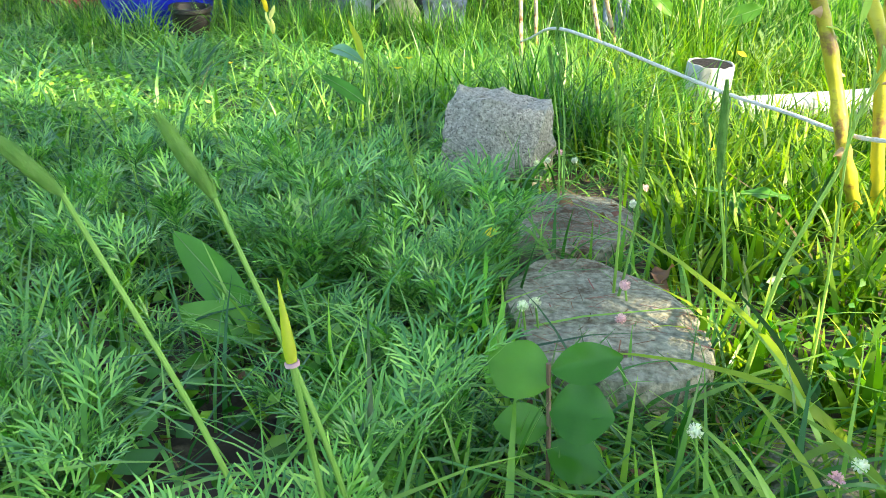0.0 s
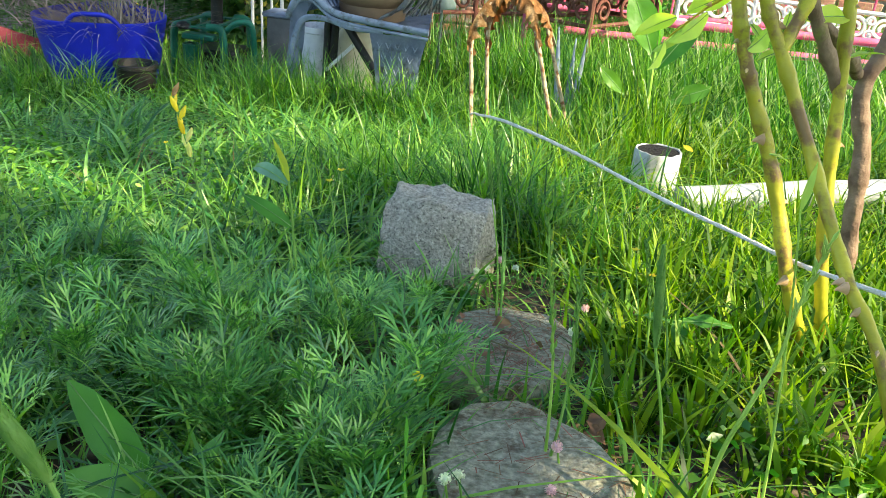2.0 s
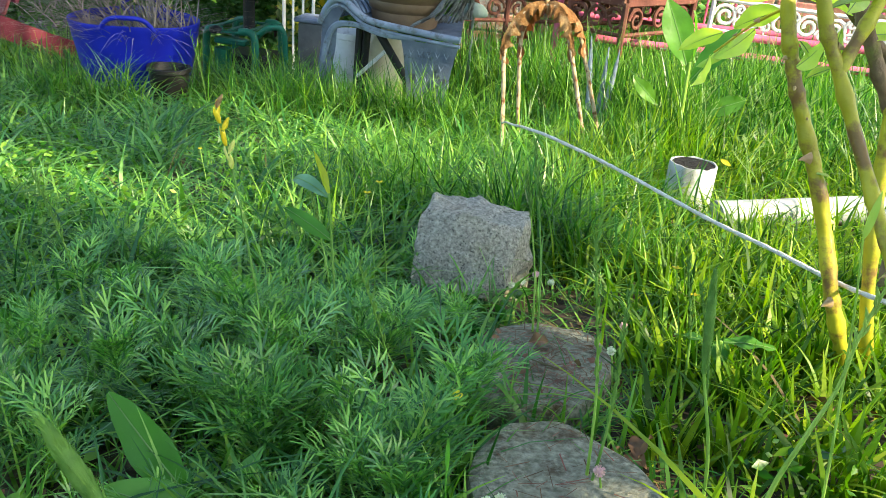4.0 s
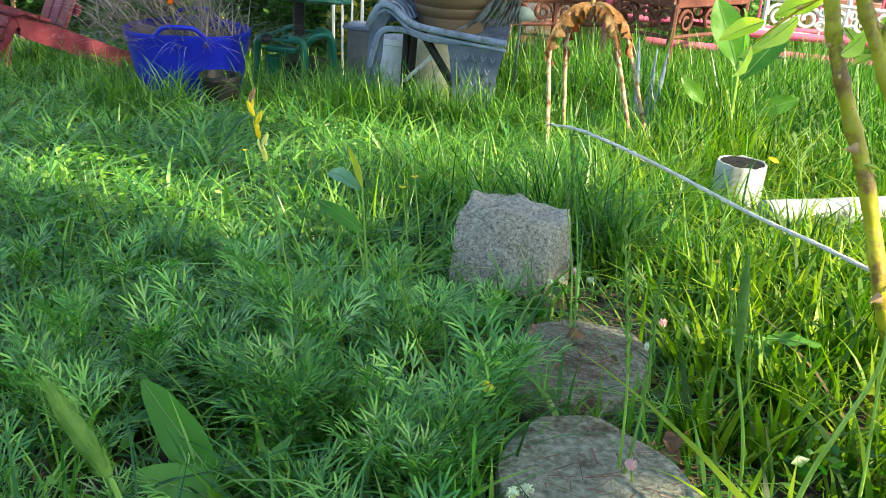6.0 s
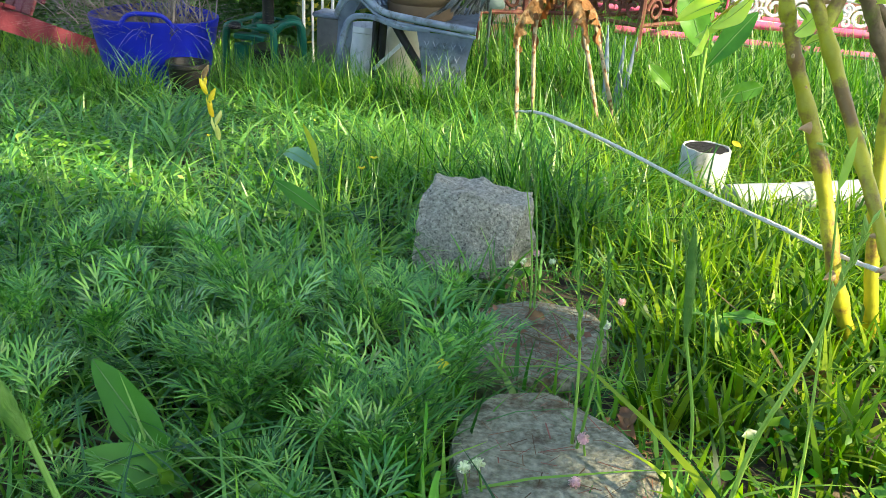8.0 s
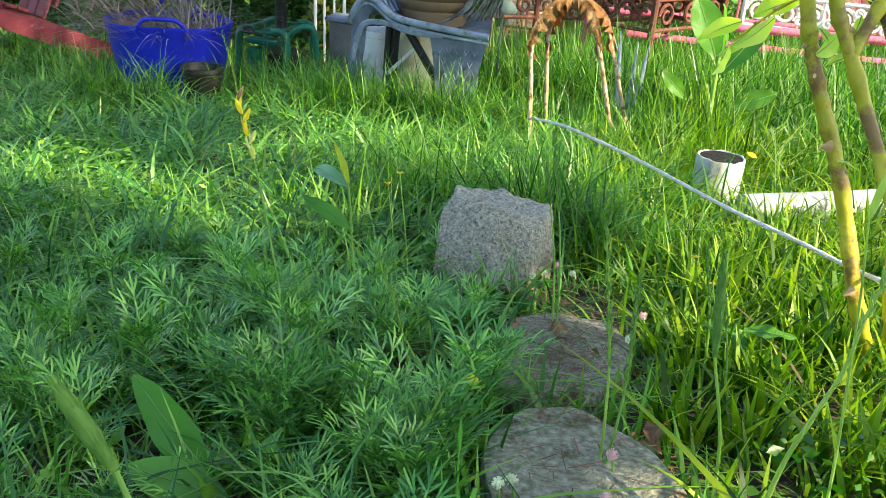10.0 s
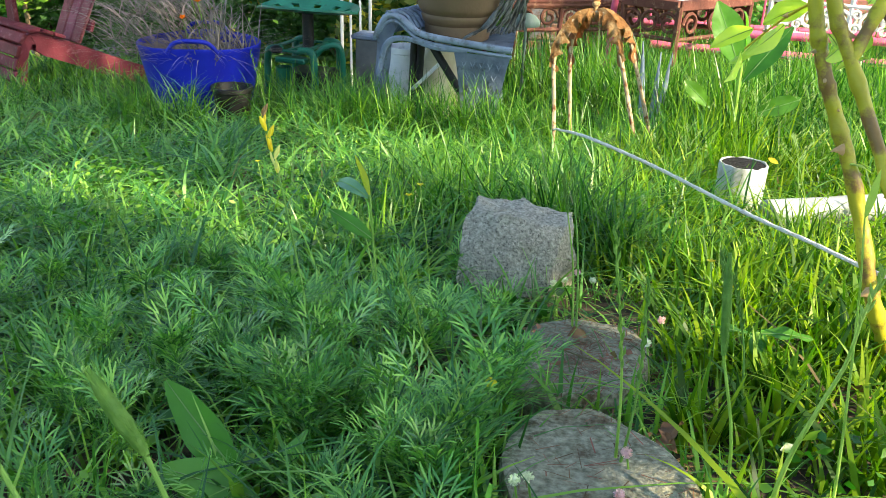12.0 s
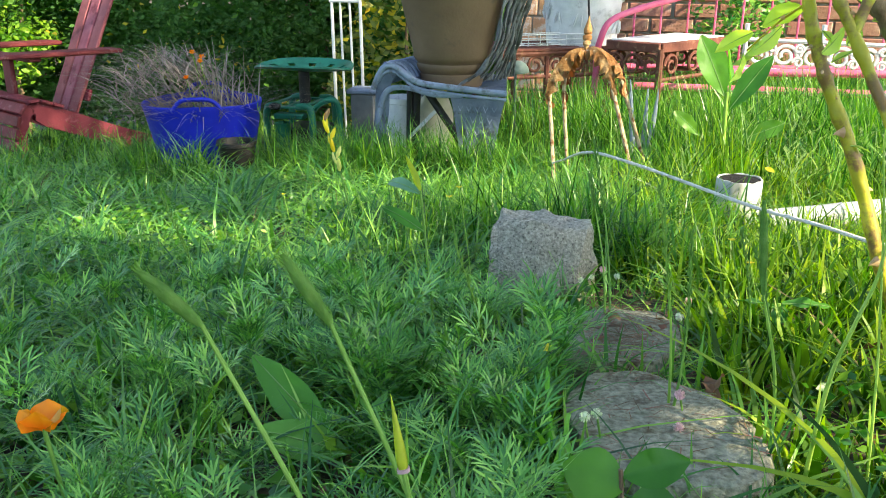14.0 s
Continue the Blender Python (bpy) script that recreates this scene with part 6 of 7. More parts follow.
def feather_template():
    """One finely divided leaf, 1 long: a rib and paired lobes that fork, all thin strips."""
    v, f = [], []

    def strip(a, b, w, arch=0.03):
        a, b = np.array(a, float), np.array(b, float)
        d = b - a
        s = np.array([-d[1], d[0], 0.0])
        s = s / max(1e-9, np.linalg.norm(s)) * w
        m = a * 0.42 + b * 0.58 + np.array([0, 0, arch])
        i = len(v)
        v.extend([a - s * 0.6, a + s * 0.6, m + s, m - s, b + s * 0.45, b - s * 0.45])
        f.extend([(i, i + 1, i + 2), (i, i + 2, i + 3), (i + 3, i + 2, i + 4), (i + 3, i + 4, i + 5)])

    def fan(p, ang, ln, z, spread=0.5):
        """Narrow straight segments that spread from one point."""
        for da, k in ((-spread, 0.85), (0.0, 1.0), (spread, 0.78)):
            a = ang + da
            strip(p, (p[0] + ln * k * math.cos(a), p[1] + ln * k * math.sin(a), p[2] + z), 0.0162, 0.02)

    strip((0, 0, 0), (0.42, 0, 0.09), 0.015)
    strip((0.42, 0, 0.09), (0.72, 0, 0.12), 0.013)
    fan((0.72, 0, 0.12), 0.0, 0.34, 0.06, 0.34)
    fan((0.64, 0, 0.11), 0.0, 0.30, 0.07, 0.78)
    for x, ln in ((0.16, 0.20), (0.32, 0.28), (0.48, 0.31)):
        z = 0.09 - 0.1 * (x - 0.5) ** 2
        for s in (-1, 1):
            q = (x + 0.12, s * 0.13, z + 0.05)
            strip((x, 0, z), q, 0.0145)
            fan(q, s * 0.70, ln, 0.06, 0.42)
    return np.array(v), np.array(f)


def poly_in(x, y, poly):
    inside = np.zeros(len(x), bool)
    px, py = zip(*poly)
    j = len(poly) - 1
    for i in range(len(poly)):
        c = ((py[i] > y) != (py[j] > y)) & (x < (px[j] - px[i]) * (y - py[i]) / (py[j] - py[i] + 1e-12) + px[i])
        inside ^= c
        j = i
    return inside


def scatter(n, x0, x1, y0, y1, keep):
    out = np.zeros((0, 2))
    while len(out) < n:
        p = np.stack([rng.uniform(x0, x1, n), rng.uniform(y0, y1, n)], 1)
        k = keep(p[:, 0], p[:, 1])
        p = p[rng.uniform(0, 1, n) < k]
        out = np.concatenate([out, p])
    return out[:n]


SOLID = [(0.352, 2.10, 0.085), (0.45, 2.0, 0.05), (0.55, 2.05, 0.05), (0.65, 2.1, 0.05), (0.75, 2.15, 0.05), (TUB.x, TUB.y, 0.17), (-1.265, 2.86, 0.06), (0.052, 1.55, 0.085), (-1.22, 3.52, 0.14), (-0.5, 3.2, 0.09), (-0.655, 3.22, 0.08)]


def clear(x, y):
    k = np.ones(len(x))
    for a, b, r in SOLID:
        k[(x - a) ** 2 + (y - b) ** 2 < r * r] = 0
    for poly in (STONE_A, STONE_B, STONE_C):
        k[poly_in(x, y, poly)] = 0.02
    k[(x - 0.2) ** 2 + (y - 0.35) ** 2 < 0.26 ** 2] = 0
    return k


def path_strip(x, y):
    """The trodden strip before and between the stones, where little grows."""
    return (x > 0.15 + 0.25 * np.clip(1.0 - y, 0, 1) * 0) & (x < 0.285 - 0.12 * np.clip(y - 1.05, 0, 0.4)) & (y > 0.82) & (y < 1.42)


def gap_before_leaf(x, y):
    """The open spot in the bed round the long smooth leaves."""
    t = np.clip(((x + 0.13) * 0.17 + (y - 1.0) * -0.24) / (0.17 ** 2 + 0.24 ** 2), 0, 1)
    return ((x + 0.13 - 0.17 * t) ** 2 + (y - 1.0 + 0.24 * t) ** 2 < 0.06 ** 2).astype(float)


def keep_feather(x, y):
    edge = 0.125 - 0.45 * np.clip(y - 1.22, 0, 0.26) - 1.2 * np.clip(y - 1.48, 0, 1) + 0.025 * np.sin(y * 23)
    k = np.where(x < edge, 1.0, 0.0) * clear(x, y)
    k *= np.clip((1.52 - y) / 0.45, 0.0, 1) * np.clip((x + 0.42) / 0.28, 0.22, 1)
    k *= 1 - 0.95 * gap_before_leaf(x, y)
    k *= 0.35 + 0.65 * (np.sin(x * 17 + 1.3) * np.sin(y * 15) > -0.45)
    return k


tv, tf = feather_template()
spots = scatter(300, -1.0, 0.14, 0.60, 1.7, keep_feather)
V, F, at = [], [], 0
SV = []
for x, y in spots:
    z0 = ground_height(x, y)
    tall_h = rng.uniform(0.015, 0.35) ** 1.6 * 0.6 * (0.45 if (x + 0.02) ** 2 + (y - 0.86) ** 2 < 0.016 or (x > -0.08 and y > 1.3) else 1.0)
    leanv = rng.normal(0, 0.25, 2)
    k = int(rng.integers(7, 13))
    t = np.sort(rng.uniform(0.12, 1.0, k) ** 0.7)
    basep = np.stack([x + leanv[0] * tall_h * t, y + leanv[1] * tall_h * t, z0 + tall_h * t], 1)
    yaw = np.arange(k) * 2.4 + rng.uniform(0, 6)
    pitch = rng.uniform(0.15, 0.85, k) + 0.40 * t
    size = rng.uniform(0.030, 0.072, k) * min(1.0, 0.70 + 0.9 * max(0.0, y - 0.72))
    cy_, sy_, cp_, sp_ = np.cos(yaw), np.sin(yaw), np.cos(pitch), np.sin(pitch)
    ex = np.stack([cy_ * cp_, sy_ * cp_, sp_], 1)
    ey = np.stack([-sy_, cy_, np.zeros(k)], 1)
    ez = np.cross(ex, ey)
    pts = (tv[None, :, 0:1] * ex[:, None, :] + tv[None, :, 1:2] * ey[:, None, :] + (tv[None, :, 2:3] - 0.18 * tv[None, :, 0:1] ** 2) * ez[:, None, :]) * size[:, None, None] + basep[:, None, :]
    if len(SV) % 8 != 7:
        V.append(pts.reshape(-1, 3))
        F.append((tf[None] + (np.arange(k) * len(tv))[:, None, None]).reshape(-1, 3) + at)
        at += k * len(tv)
    SV.append((x, y, z0, tall_h, leanv))
feather = mesh_part("feathery_weeds", np_mesh("feathery_weeds", np.concatenate(V), np.concatenate(F)), M_FEATHER, smooth=False)
tagged(feather, "dense bed of feathery blue-green chamomile-like weeds", "weeds", kind="stuff")

# ---- grass ----


def grass(name, pts, h, w, lean, curl, mat, label, k=4):
    z = np.array([ground_height(px, py) - 0.004 for px, py in pts])
    v, f = blades(np.concatenate([pts, z[:, None]], 1), h, w, lean, curl, k)
    ob = mesh_part(name, np_mesh(name, v, f), mat, smooth=False)
    return tagged(ob, label, "grass", kind="stuff")


def patchy(x, y, s, o=0.0):
    return 0.5 + 0.5 * np.sin(x * s + o) * np.sin(y * s * 0.9 + o * 2) + 0.25 * np.sin(x * s * 2.7 + y * s * 1.9)


def tufted(n, x0, x1, y0, y1, keep, clumps_n, spread):
    """Points gathered in tufts of uneven size."""
    c = scatter(clumps_n, x0, x1, y0, y1, keep)
    k = rng.integers(0, clumps_n, n)
    k = np.where(rng.uniform(0, 1, n) < 0.6, (k * rng.uniform(0, 1, n)).astype(int), k)
    p = c[k] + rng.normal(0, spread, (n, 2))
    return p[clear(p[:, 0], p[:, 1]) > 0.5]


def right_side(x, y):
    return clear(x, y) * np.where(x > 0.255 + 0.03 * np.exp(-((y - 1.44) / 0.09) ** 2) - 0.16 * np.clip(y - 1.15, 0, 1) - 0.25 * np.clip(y - 1.5, 0, 0.4), 1, 0) * np.where(path_strip(x, y), 0.04, 1) * np.where(np.abs(x - 0.36) + np.abs(y - 0.85) < 0.12, 0.3, 1)


def low_by_pipe(p):
    """The grass stays short before the white pipes."""
    return np.where((p[:, 1] > 1.86) & (p[:, 1] < 2.16) & (p[:, 0] > 0.29) & (np.abs(p[:, 1] - 1.95 - 0.45 * (p[:, 0] - 0.35)) < 0.13), 0.5, 1.0)


# right side: bright, upright
p = scatter(11000, 0.10, 1.25, 0.80, 2.6, lambda x, y: right_side(x, y) * np.clip(patchy(x, y, 19) + 0.15, 0.08, 1))
n = len(p)
near = np.clip((p[:, 1] - 0.8) / 0.6, 0.45, 1)
grass("bright_grass", p, rng.uniform(0.03, 1.0, n) ** 1.4 * 0.09 * near * low_by_pipe(p) + 0.02, rng.uniform(0.003, 0.0072, n), rng.uniform(0.0, 0.5, n), rng.gamma(1.5, 0.36, n), M_BRIGHT, "lush bright green sunlit grass", 5)
p = tufted(5200, 0.10, 1.25, 1.3, 2.7, right_side, 150, 0.03)
n = len(p)
grass("tufted_grass", p, rng.uniform(0.06, 0.17, n) * np.where(p[:, 1] > 1.75, 0.85, 0.66) * low_by_pipe(p), rng.uniform(0.0034, 0.0072, n), rng.uniform(0.0, 0.4, n), rng.gamma(1.4, 0.4, n), M_BRIGHT, "tufts of taller bright sunlit grass", 6)
# broad soft blades near the stones
p = tufted(3000, 0.26, 0.85, 0.84, 1.75, lambda x, y: right_side(x, y) * np.where(x > 0.27, 1, 0.0), 120, 0.017)
p = p[(p[:, 0] > 0.265) | (p[:, 1] > 1.45)]
n = len(p)
grass("broad_grass", p, rng.uniform(0.03, 0.092, n), rng.uniform(0.006, 0.0115, n), rng.uniform(0.02, 0.36, n), rng.gamma(1.3, 0.24, n), M_BRIGHT, "broad-bladed bright grass beside the stones", 7)
p = scatter(1500, 0.12, 0.36, 0.66, 0.93, lambda x, y: clear(x, y) * np.where((x - 0.2) ** 2 + (y - 0.8) ** 2 < 0.045 ** 2, 0.15, 1))
n = len(p)
grass("low_grass", p, rng.uniform(0.015, 0.06, n), rng.uniform(0.002, 0.005, n), rng.uniform(0.0, 0.8, n), rng.gamma(1.8, 0.5, n), M_LAWN, "short bright grass before the near stone", 4)
# small grass round the block and the edges of the stones
p = scatter(300, 0.06, 0.30, 1.10, 1.56, lambda x, y: clear(x, y) * np.where(path_strip(x, y), 0.45, 1.0) * np.where((x > 0.08) & (x < 0.24) & (y > 1.36) & (y < 1.5), 0.15, 1))
n = len(p)
grass("edge_grass", p, rng.uniform(0.015, 0.06, n), rng.uniform(0.002, 0.0045, n), rng.uniform(0.0, 0.9, n), rng.gamma(1.8, 0.5, n), M_COOL, "small grass blades along the edges of the stones", 4)
for outline, many in ((STONE_A, 330), (STONE_B, 260), (STONE_C, 150)):
    c = np.mean(np.array(outline), 0)
    k = rng.integers(0, len(outline), many)
    t = rng.uniform(0, 1, (many, 1))
    o = np.array(outline)
    e = o[k] * (1 - t) + o[(k + 1) % len(o)] * t
    p = c + (e - c) * rng.uniform(1.04, 1.22, (many, 1))
    p = p[clear(p[:, 0], p[:, 1]) > 0.5]
    n = len(p)
    grass("verge_grass", p, rng.uniform(0.02, 0.062, n), rng.uniform(0.002, 0.005, n), rng.uniform(0.0, 0.9, n), rng.gamma(1.8, 0.5, n), M_BRIGHT if outline is STONE_C else M_LAWN, "short grass fringing a flat stone", 4)
# grass that half hides the pipes
p = np.concatenate([np.array(c)[None] + rng.normal(0, 0.018, (30, 2)) for c in ((0.33, 2.07), (0.39, 2.07), (0.42, 1.96), (0.47, 1.98), (0.55, 2.02), (0.60, 2.0), (0.68, 2.08), (0.78, 2.12), (0.86, 2.14))])
n = len(p)
grass("pipe_grass", p, rng.uniform(0.03, 0.12, n), rng.uniform(0.003, 0.006, n), rng.uniform(0.0, 0.7, n), rng.gamma(1.6, 0.5, n), M_BRIGHT, "grass blades growing in front of the white pipes", 6)
# lawn through the middle and far part


def lawn_keep(x, y):
    return clear(x, y) * np.where(keep_feather(x, y) > 0.3, 0.25, 1) * np.where((x > -0.05) & (y < 1.54), 0.03, 1) * np.where(x > -0.4 - 1.0 * (y - 1.0), 1, 0.8)


p = scatter(9000, -2.2, 0.5, 1.2, 3.0, lambda x, y: lawn_keep(x, y) * np.clip(patchy(x, y, 9, 2) + 0.3, 0.12, 1))
n = len(p)
cool = rng.uniform(0, 1, n) < np.clip(0.80 - (p[:, 0] + 0.3) * 1.2, 0.2, 0.92)
h = rng.uniform(0.03, 0.095, n)
for sel, mat, label in ((cool, M_COOL, "unmown blue-green lawn grass"), (~cool, M_LAWN, "unmown thin-bladed green lawn grass")):
    m = int(sel.sum())
    grass("lawn_grass", p[sel], h[sel], rng.uniform(0.0038, 0.0088, m), rng.uniform(0.0, 0.9, m), rng.gamma(1.9, 0.5, m), mat, label, 5)
p = tufted(5200, -2.2, 0.25, 1.25, 3.0, lambda x, y: lawn_keep(x, y), 260, 0.035)
n = len(p)
cool = rng.uniform(0, 1, n) < np.clip(0.8 - (p[:, 0] + 0.5) * 1.2, 0.2, 0.9)
h = rng.uniform(0.05, 0.145, n)
for sel, mat, label in ((cool, M_COOL, "long drooping blue-green blades in the lawn"), (~cool, M_LAWN, "longer drooping green blades in the lawn")):
    m = int(sel.sum())
    grass("drooping_grass", p[sel], h[sel], rng.uniform(0.0050, 0.0105, m), rng.uniform(0.1, 0.8, m), rng.gamma(2.1, 0.5, m), mat, label, 7)
p = scatter(550, -2.4, 0.9, 1.2, 3.6, lambda x, y: clear(x, y) * np.clip(patchy(x, y, 5, 3) - 0.2, 0.02, 1))
n = len(p)
grass("dead_grass", p, rng.uniform(0.04, 0.13, n), rng.uniform(0.0015, 0.004, n), rng.uniform(0.2, 1.5, n), rng.gamma(2.5, 0.6, n), M_DRYBLADE, "dead straw-coloured blades among the green", 5)
p = scatter(700, -2.7, -1.5, 2.5, 3.6, lambda x, y: clear(x, y) * np.clip(patchy(x, y, 6, 1), 0.1, 1))
n = len(p)
grass("dead_grass", p, rng.uniform(0.03, 0.10, n), rng.uniform(0.002, 0.0045, n), rng.uniform(0.6, 2.2, n), rng.gamma(3.0, 0.6, n), M_DRYBLADE, "dry straw lying in the thin lawn by the red chair", 4)
p = tufted(5200, -0.35, 0.30, 1.60, 3.5, lambda x, y: clear(x, y), 170, 0.032)
n = len(p)
grass("tall_grass", p, rng.uniform(0.04, 0.16, n) * np.where((p[:, 1] > 2.2) & (p[:, 1] < 2.62), 0.6, 1.0), rng.uniform(0.003, 0.006, n), rng.uniform(0.0, 0.4, n), rng.gamma(1.4, 0.35, n), M_LAWN, "tall green grass round the ornament", 6)
p = scatter(20000, -4.6, 1.9, 2.9, 5.4, lambda x, y: clear(x, y) * np.clip(patchy(x, y, 6, 4) + 0.4, 0.25, 1) * np.where((x > -2.6) & (x < -1.7) & (y < 3.75), 0.55, 1))
n = len(p)
grass("far_grass", p, rng.uniform(0.03, 0.12, n), rng.uniform(0.003, 0.007, n), rng.uniform(0.0, 0.5, n), rng.gamma(1.5, 0.4, n), M_LAWN, "unmown grass under the garden furniture", 3)
p = tufted(6500, 0.10, 1.6, 2.35, 3.9, lambda x, y: clear(x, y), 220, 0.045)
n = len(p)
grass("long_grass", p, rng.uniform(0.06, 0.2, n) * np.where(p[:, 1] > 2.85, 1.45, 1.0), rng.uniform(0.003, 0.007, n), rng.uniform(0.0, 0.4, n), rng.gamma(1.4, 0.35, n), M_LAWN, "long grass in front of the pink frame", 5)
p = np.concatenate([tufted(4200, -0.22, 0.9, 2.95, 3.66, lambda x, y: clear(x, y), 130, 0.04), np.stack([rng.uniform(-0.42, -0.18, 420), rng.uniform(3.32, 3.62, 420)], 1)])
n = len(p)
grass("rear_grass", p, rng.uniform(0.14, 0.36, n), rng.uniform(0.003, 0.0065, n), rng.uniform(0.0, 0.3, n), rng.gamma(1.3, 0.3, n), M_LAWN, "tall grass that hides the legs of bench and table", 6)
p = np.stack([rng.normal(0.345, 0.05, 240), rng.normal(2.50, 0.07, 240)], 1)
grass("weed_base_grass", p, rng.uniform(0.09, 0.24, 240), rng.uniform(0.0035, 0.0075, 240), rng.uniform(0.0, 0.35, 240), rng.gamma(1.3, 0.3, 240), M_BRIGHT, "tall bright grass round the broad-leaved weed", 6)
# low leafy seedlings under the feathery weeds and in the thin lawn
p = np.concatenate([scatter(3000, -1.0, 0.12, 0.6, 1.5, lambda x, y: clear(x, y) * np.clip(patchy(x, y, 15, 1) - 0.1, 0.02, 1)), scatter(3500, -2.0, 0.1, 1.5, 2.9, lambda x, y: clear(x, y) * (patchy(x, y, 8, 5) > 0.6))])
z = np.array([ground_height(a, b) for a, b in p]) + rng.uniform(0.004, 0.04, len(p))
v, f = leaf_cloud(np.concatenate([p, z[:, None]], 1), 0.022, 0.45)
tagged(mesh_part("creeping_weeds", np_mesh("creeping_weeds", v, f), M_LAWN, smooth=False), "low creeping weeds with small narrow leaves", "weeds", kind="stuff")
# small-leaved clover in the lawn and by the near stone
p = np.concatenate([scatter(3600, -1.4, -0.1, 1.3, 2.6, lambda x, y: clear(x, y) * (patchy(x, y, 6, 2) > 0.75)), scatter(500, 0.34, 0.55, 0.85, 1.15, lambda x, y: clear(x, y)), scatter(800, -0.6, 0.1, 0.7, 1.3, lambda x, y: (patchy(x, y, 11, 2) > 0.8) * 1.0)])
z = np.array([ground_height(a, b) for a, b in p]) + rng.uniform(0.01, 0.05, len(p))
q = scatter(2600, -0.95, -0.2, 1.42, 1.95, lambda x, y: clear(x, y) * np.clip(patchy(x, y, 9, 1) - 0.1, 0, 1))
p = np.concatenate([p, q])
z = np.concatenate([z, np.array([ground_height(a, b) for a, b in q]) + rng.uniform(0.02, 0.075, len(q))])
v, f = leaf_cloud(np.concatenate([p, z[:, None]], 1), 0.013, 0.25)
tagged(mesh_part("clover_grass", np_mesh("clover_grass", v, f), M_LAWN, smooth=False), "patches of small yellow-green clover leaves", "clover", kind="stuff")
# thin blades growing up through the feathery bed, and under it
p = scatter(5600, -1.0, 0.16, 0.62, 1.75, lambda x, y: clear(x, y) * np.clip(patchy(x, y, 12, 2), 0.05, 1) * (1 - 0.5 * gap_before_leaf(x, y)) * np.where((x > -0.04) & (y > 1.27) & (y < 1.56), 0.2, 1) * np.where(path_strip(x, y), 0.03, 1))
n = len(p)
grass("bed_grass", p, rng.uniform(0.025, 0.12, n) * np.where((p[:, 0] > -0.1) & (p[:, 1] > 1.25), 0.5, 1), rng.uniform(0.002, 0.0045, n), rng.uniform(0.0, 0.6, n), rng.gamma(1.6, 0.45, n), M_COOL, "thin grass growing through the feathery weeds")
p = scatter(3400, -0.95, 0.12, 0.66, 1.62, lambda x, y: clear(x, y) * np.clip(patchy(x, y, 13, 4), 0.05, 1) * (1 - gap_before_leaf(x, y)) * np.where((x > -0.06) & (y > 1.25), 0, 1))
n = len(p)
grass("weed_blade_grass", p, rng.uniform(0.04, 0.125, n), rng.uniform(0.003, 0.0068, n), rng.uniform(0.0, 0.7, n), rng.gamma(1.8, 0.5, n), M_LAWN, "broader green blades rising out of the feathery weeds", 6)
# the rest of the garden round about
p = scatter(42000, -7.0, 5.0, -3.5, 5.2, lambda x, y: np.where((x > -2.2) & (x < 1.25) & (y > 0.55), 0.0, 1.0) * np.where((x - 0.24) ** 2 + (y - 0.4) ** 2 < 0.55 ** 2, 0, 1))
n = len(p)
grass("outer_grass", p, rng.uniform(0.06, 0.16, n), rng.uniform(0.008, 0.016, n), rng.uniform(0.0, 0.6, n), rng.gamma(1.5, 0.45, n), M_LAWN, "rough grass in the rest of the garden", 3)
p = scatter(14000, -3.6, 2.6, -1.2, 3.4, lambda x, y: np.where((x > -2.2) & (x < 1.25) & (y > 0.55), 0.0, 1.0) * np.where((x - 0.24) ** 2 + (y - 0.4) ** 2 < 0.5 ** 2, 0, 1))
n = len(p)
grass("side_grass", p, rng.uniform(0.04, 0.12, n), rng.uniform(0.005, 0.01, n), rng.uniform(0.0, 0.7, n), rng.gamma(1.6, 0.45, n), M_LAWN, "unmown grass beside the path of stones", 3)
p = np.concatenate([np.stack([rng.uniform(-2.4, -0.75, 5200), rng.uniform(0.35, 1.45, 5200)], 1), np.stack([rng.uniform(0.52, 1.5, 2200), rng.uniform(0.3, 1.0, 2200)], 1), np.stack([rng.uniform(1.1, 1.6, 2600), rng.uniform(0.5, 3.0, 2600)], 1), np.stack([rng.uniform(-2.6, -2.0, 3200), rng.uniform(1.2, 3.4, 3200)], 1)])
n = len(p)
grass("seam_grass", p, rng.uniform(0.04, 0.12, n), rng.uniform(0.004, 0.009, n), rng.uniform(0.0, 0.7, n), rng.gamma(1.6, 0.45, n), M_LAWN, "unmown grass round the weed bed and lawn", 4)
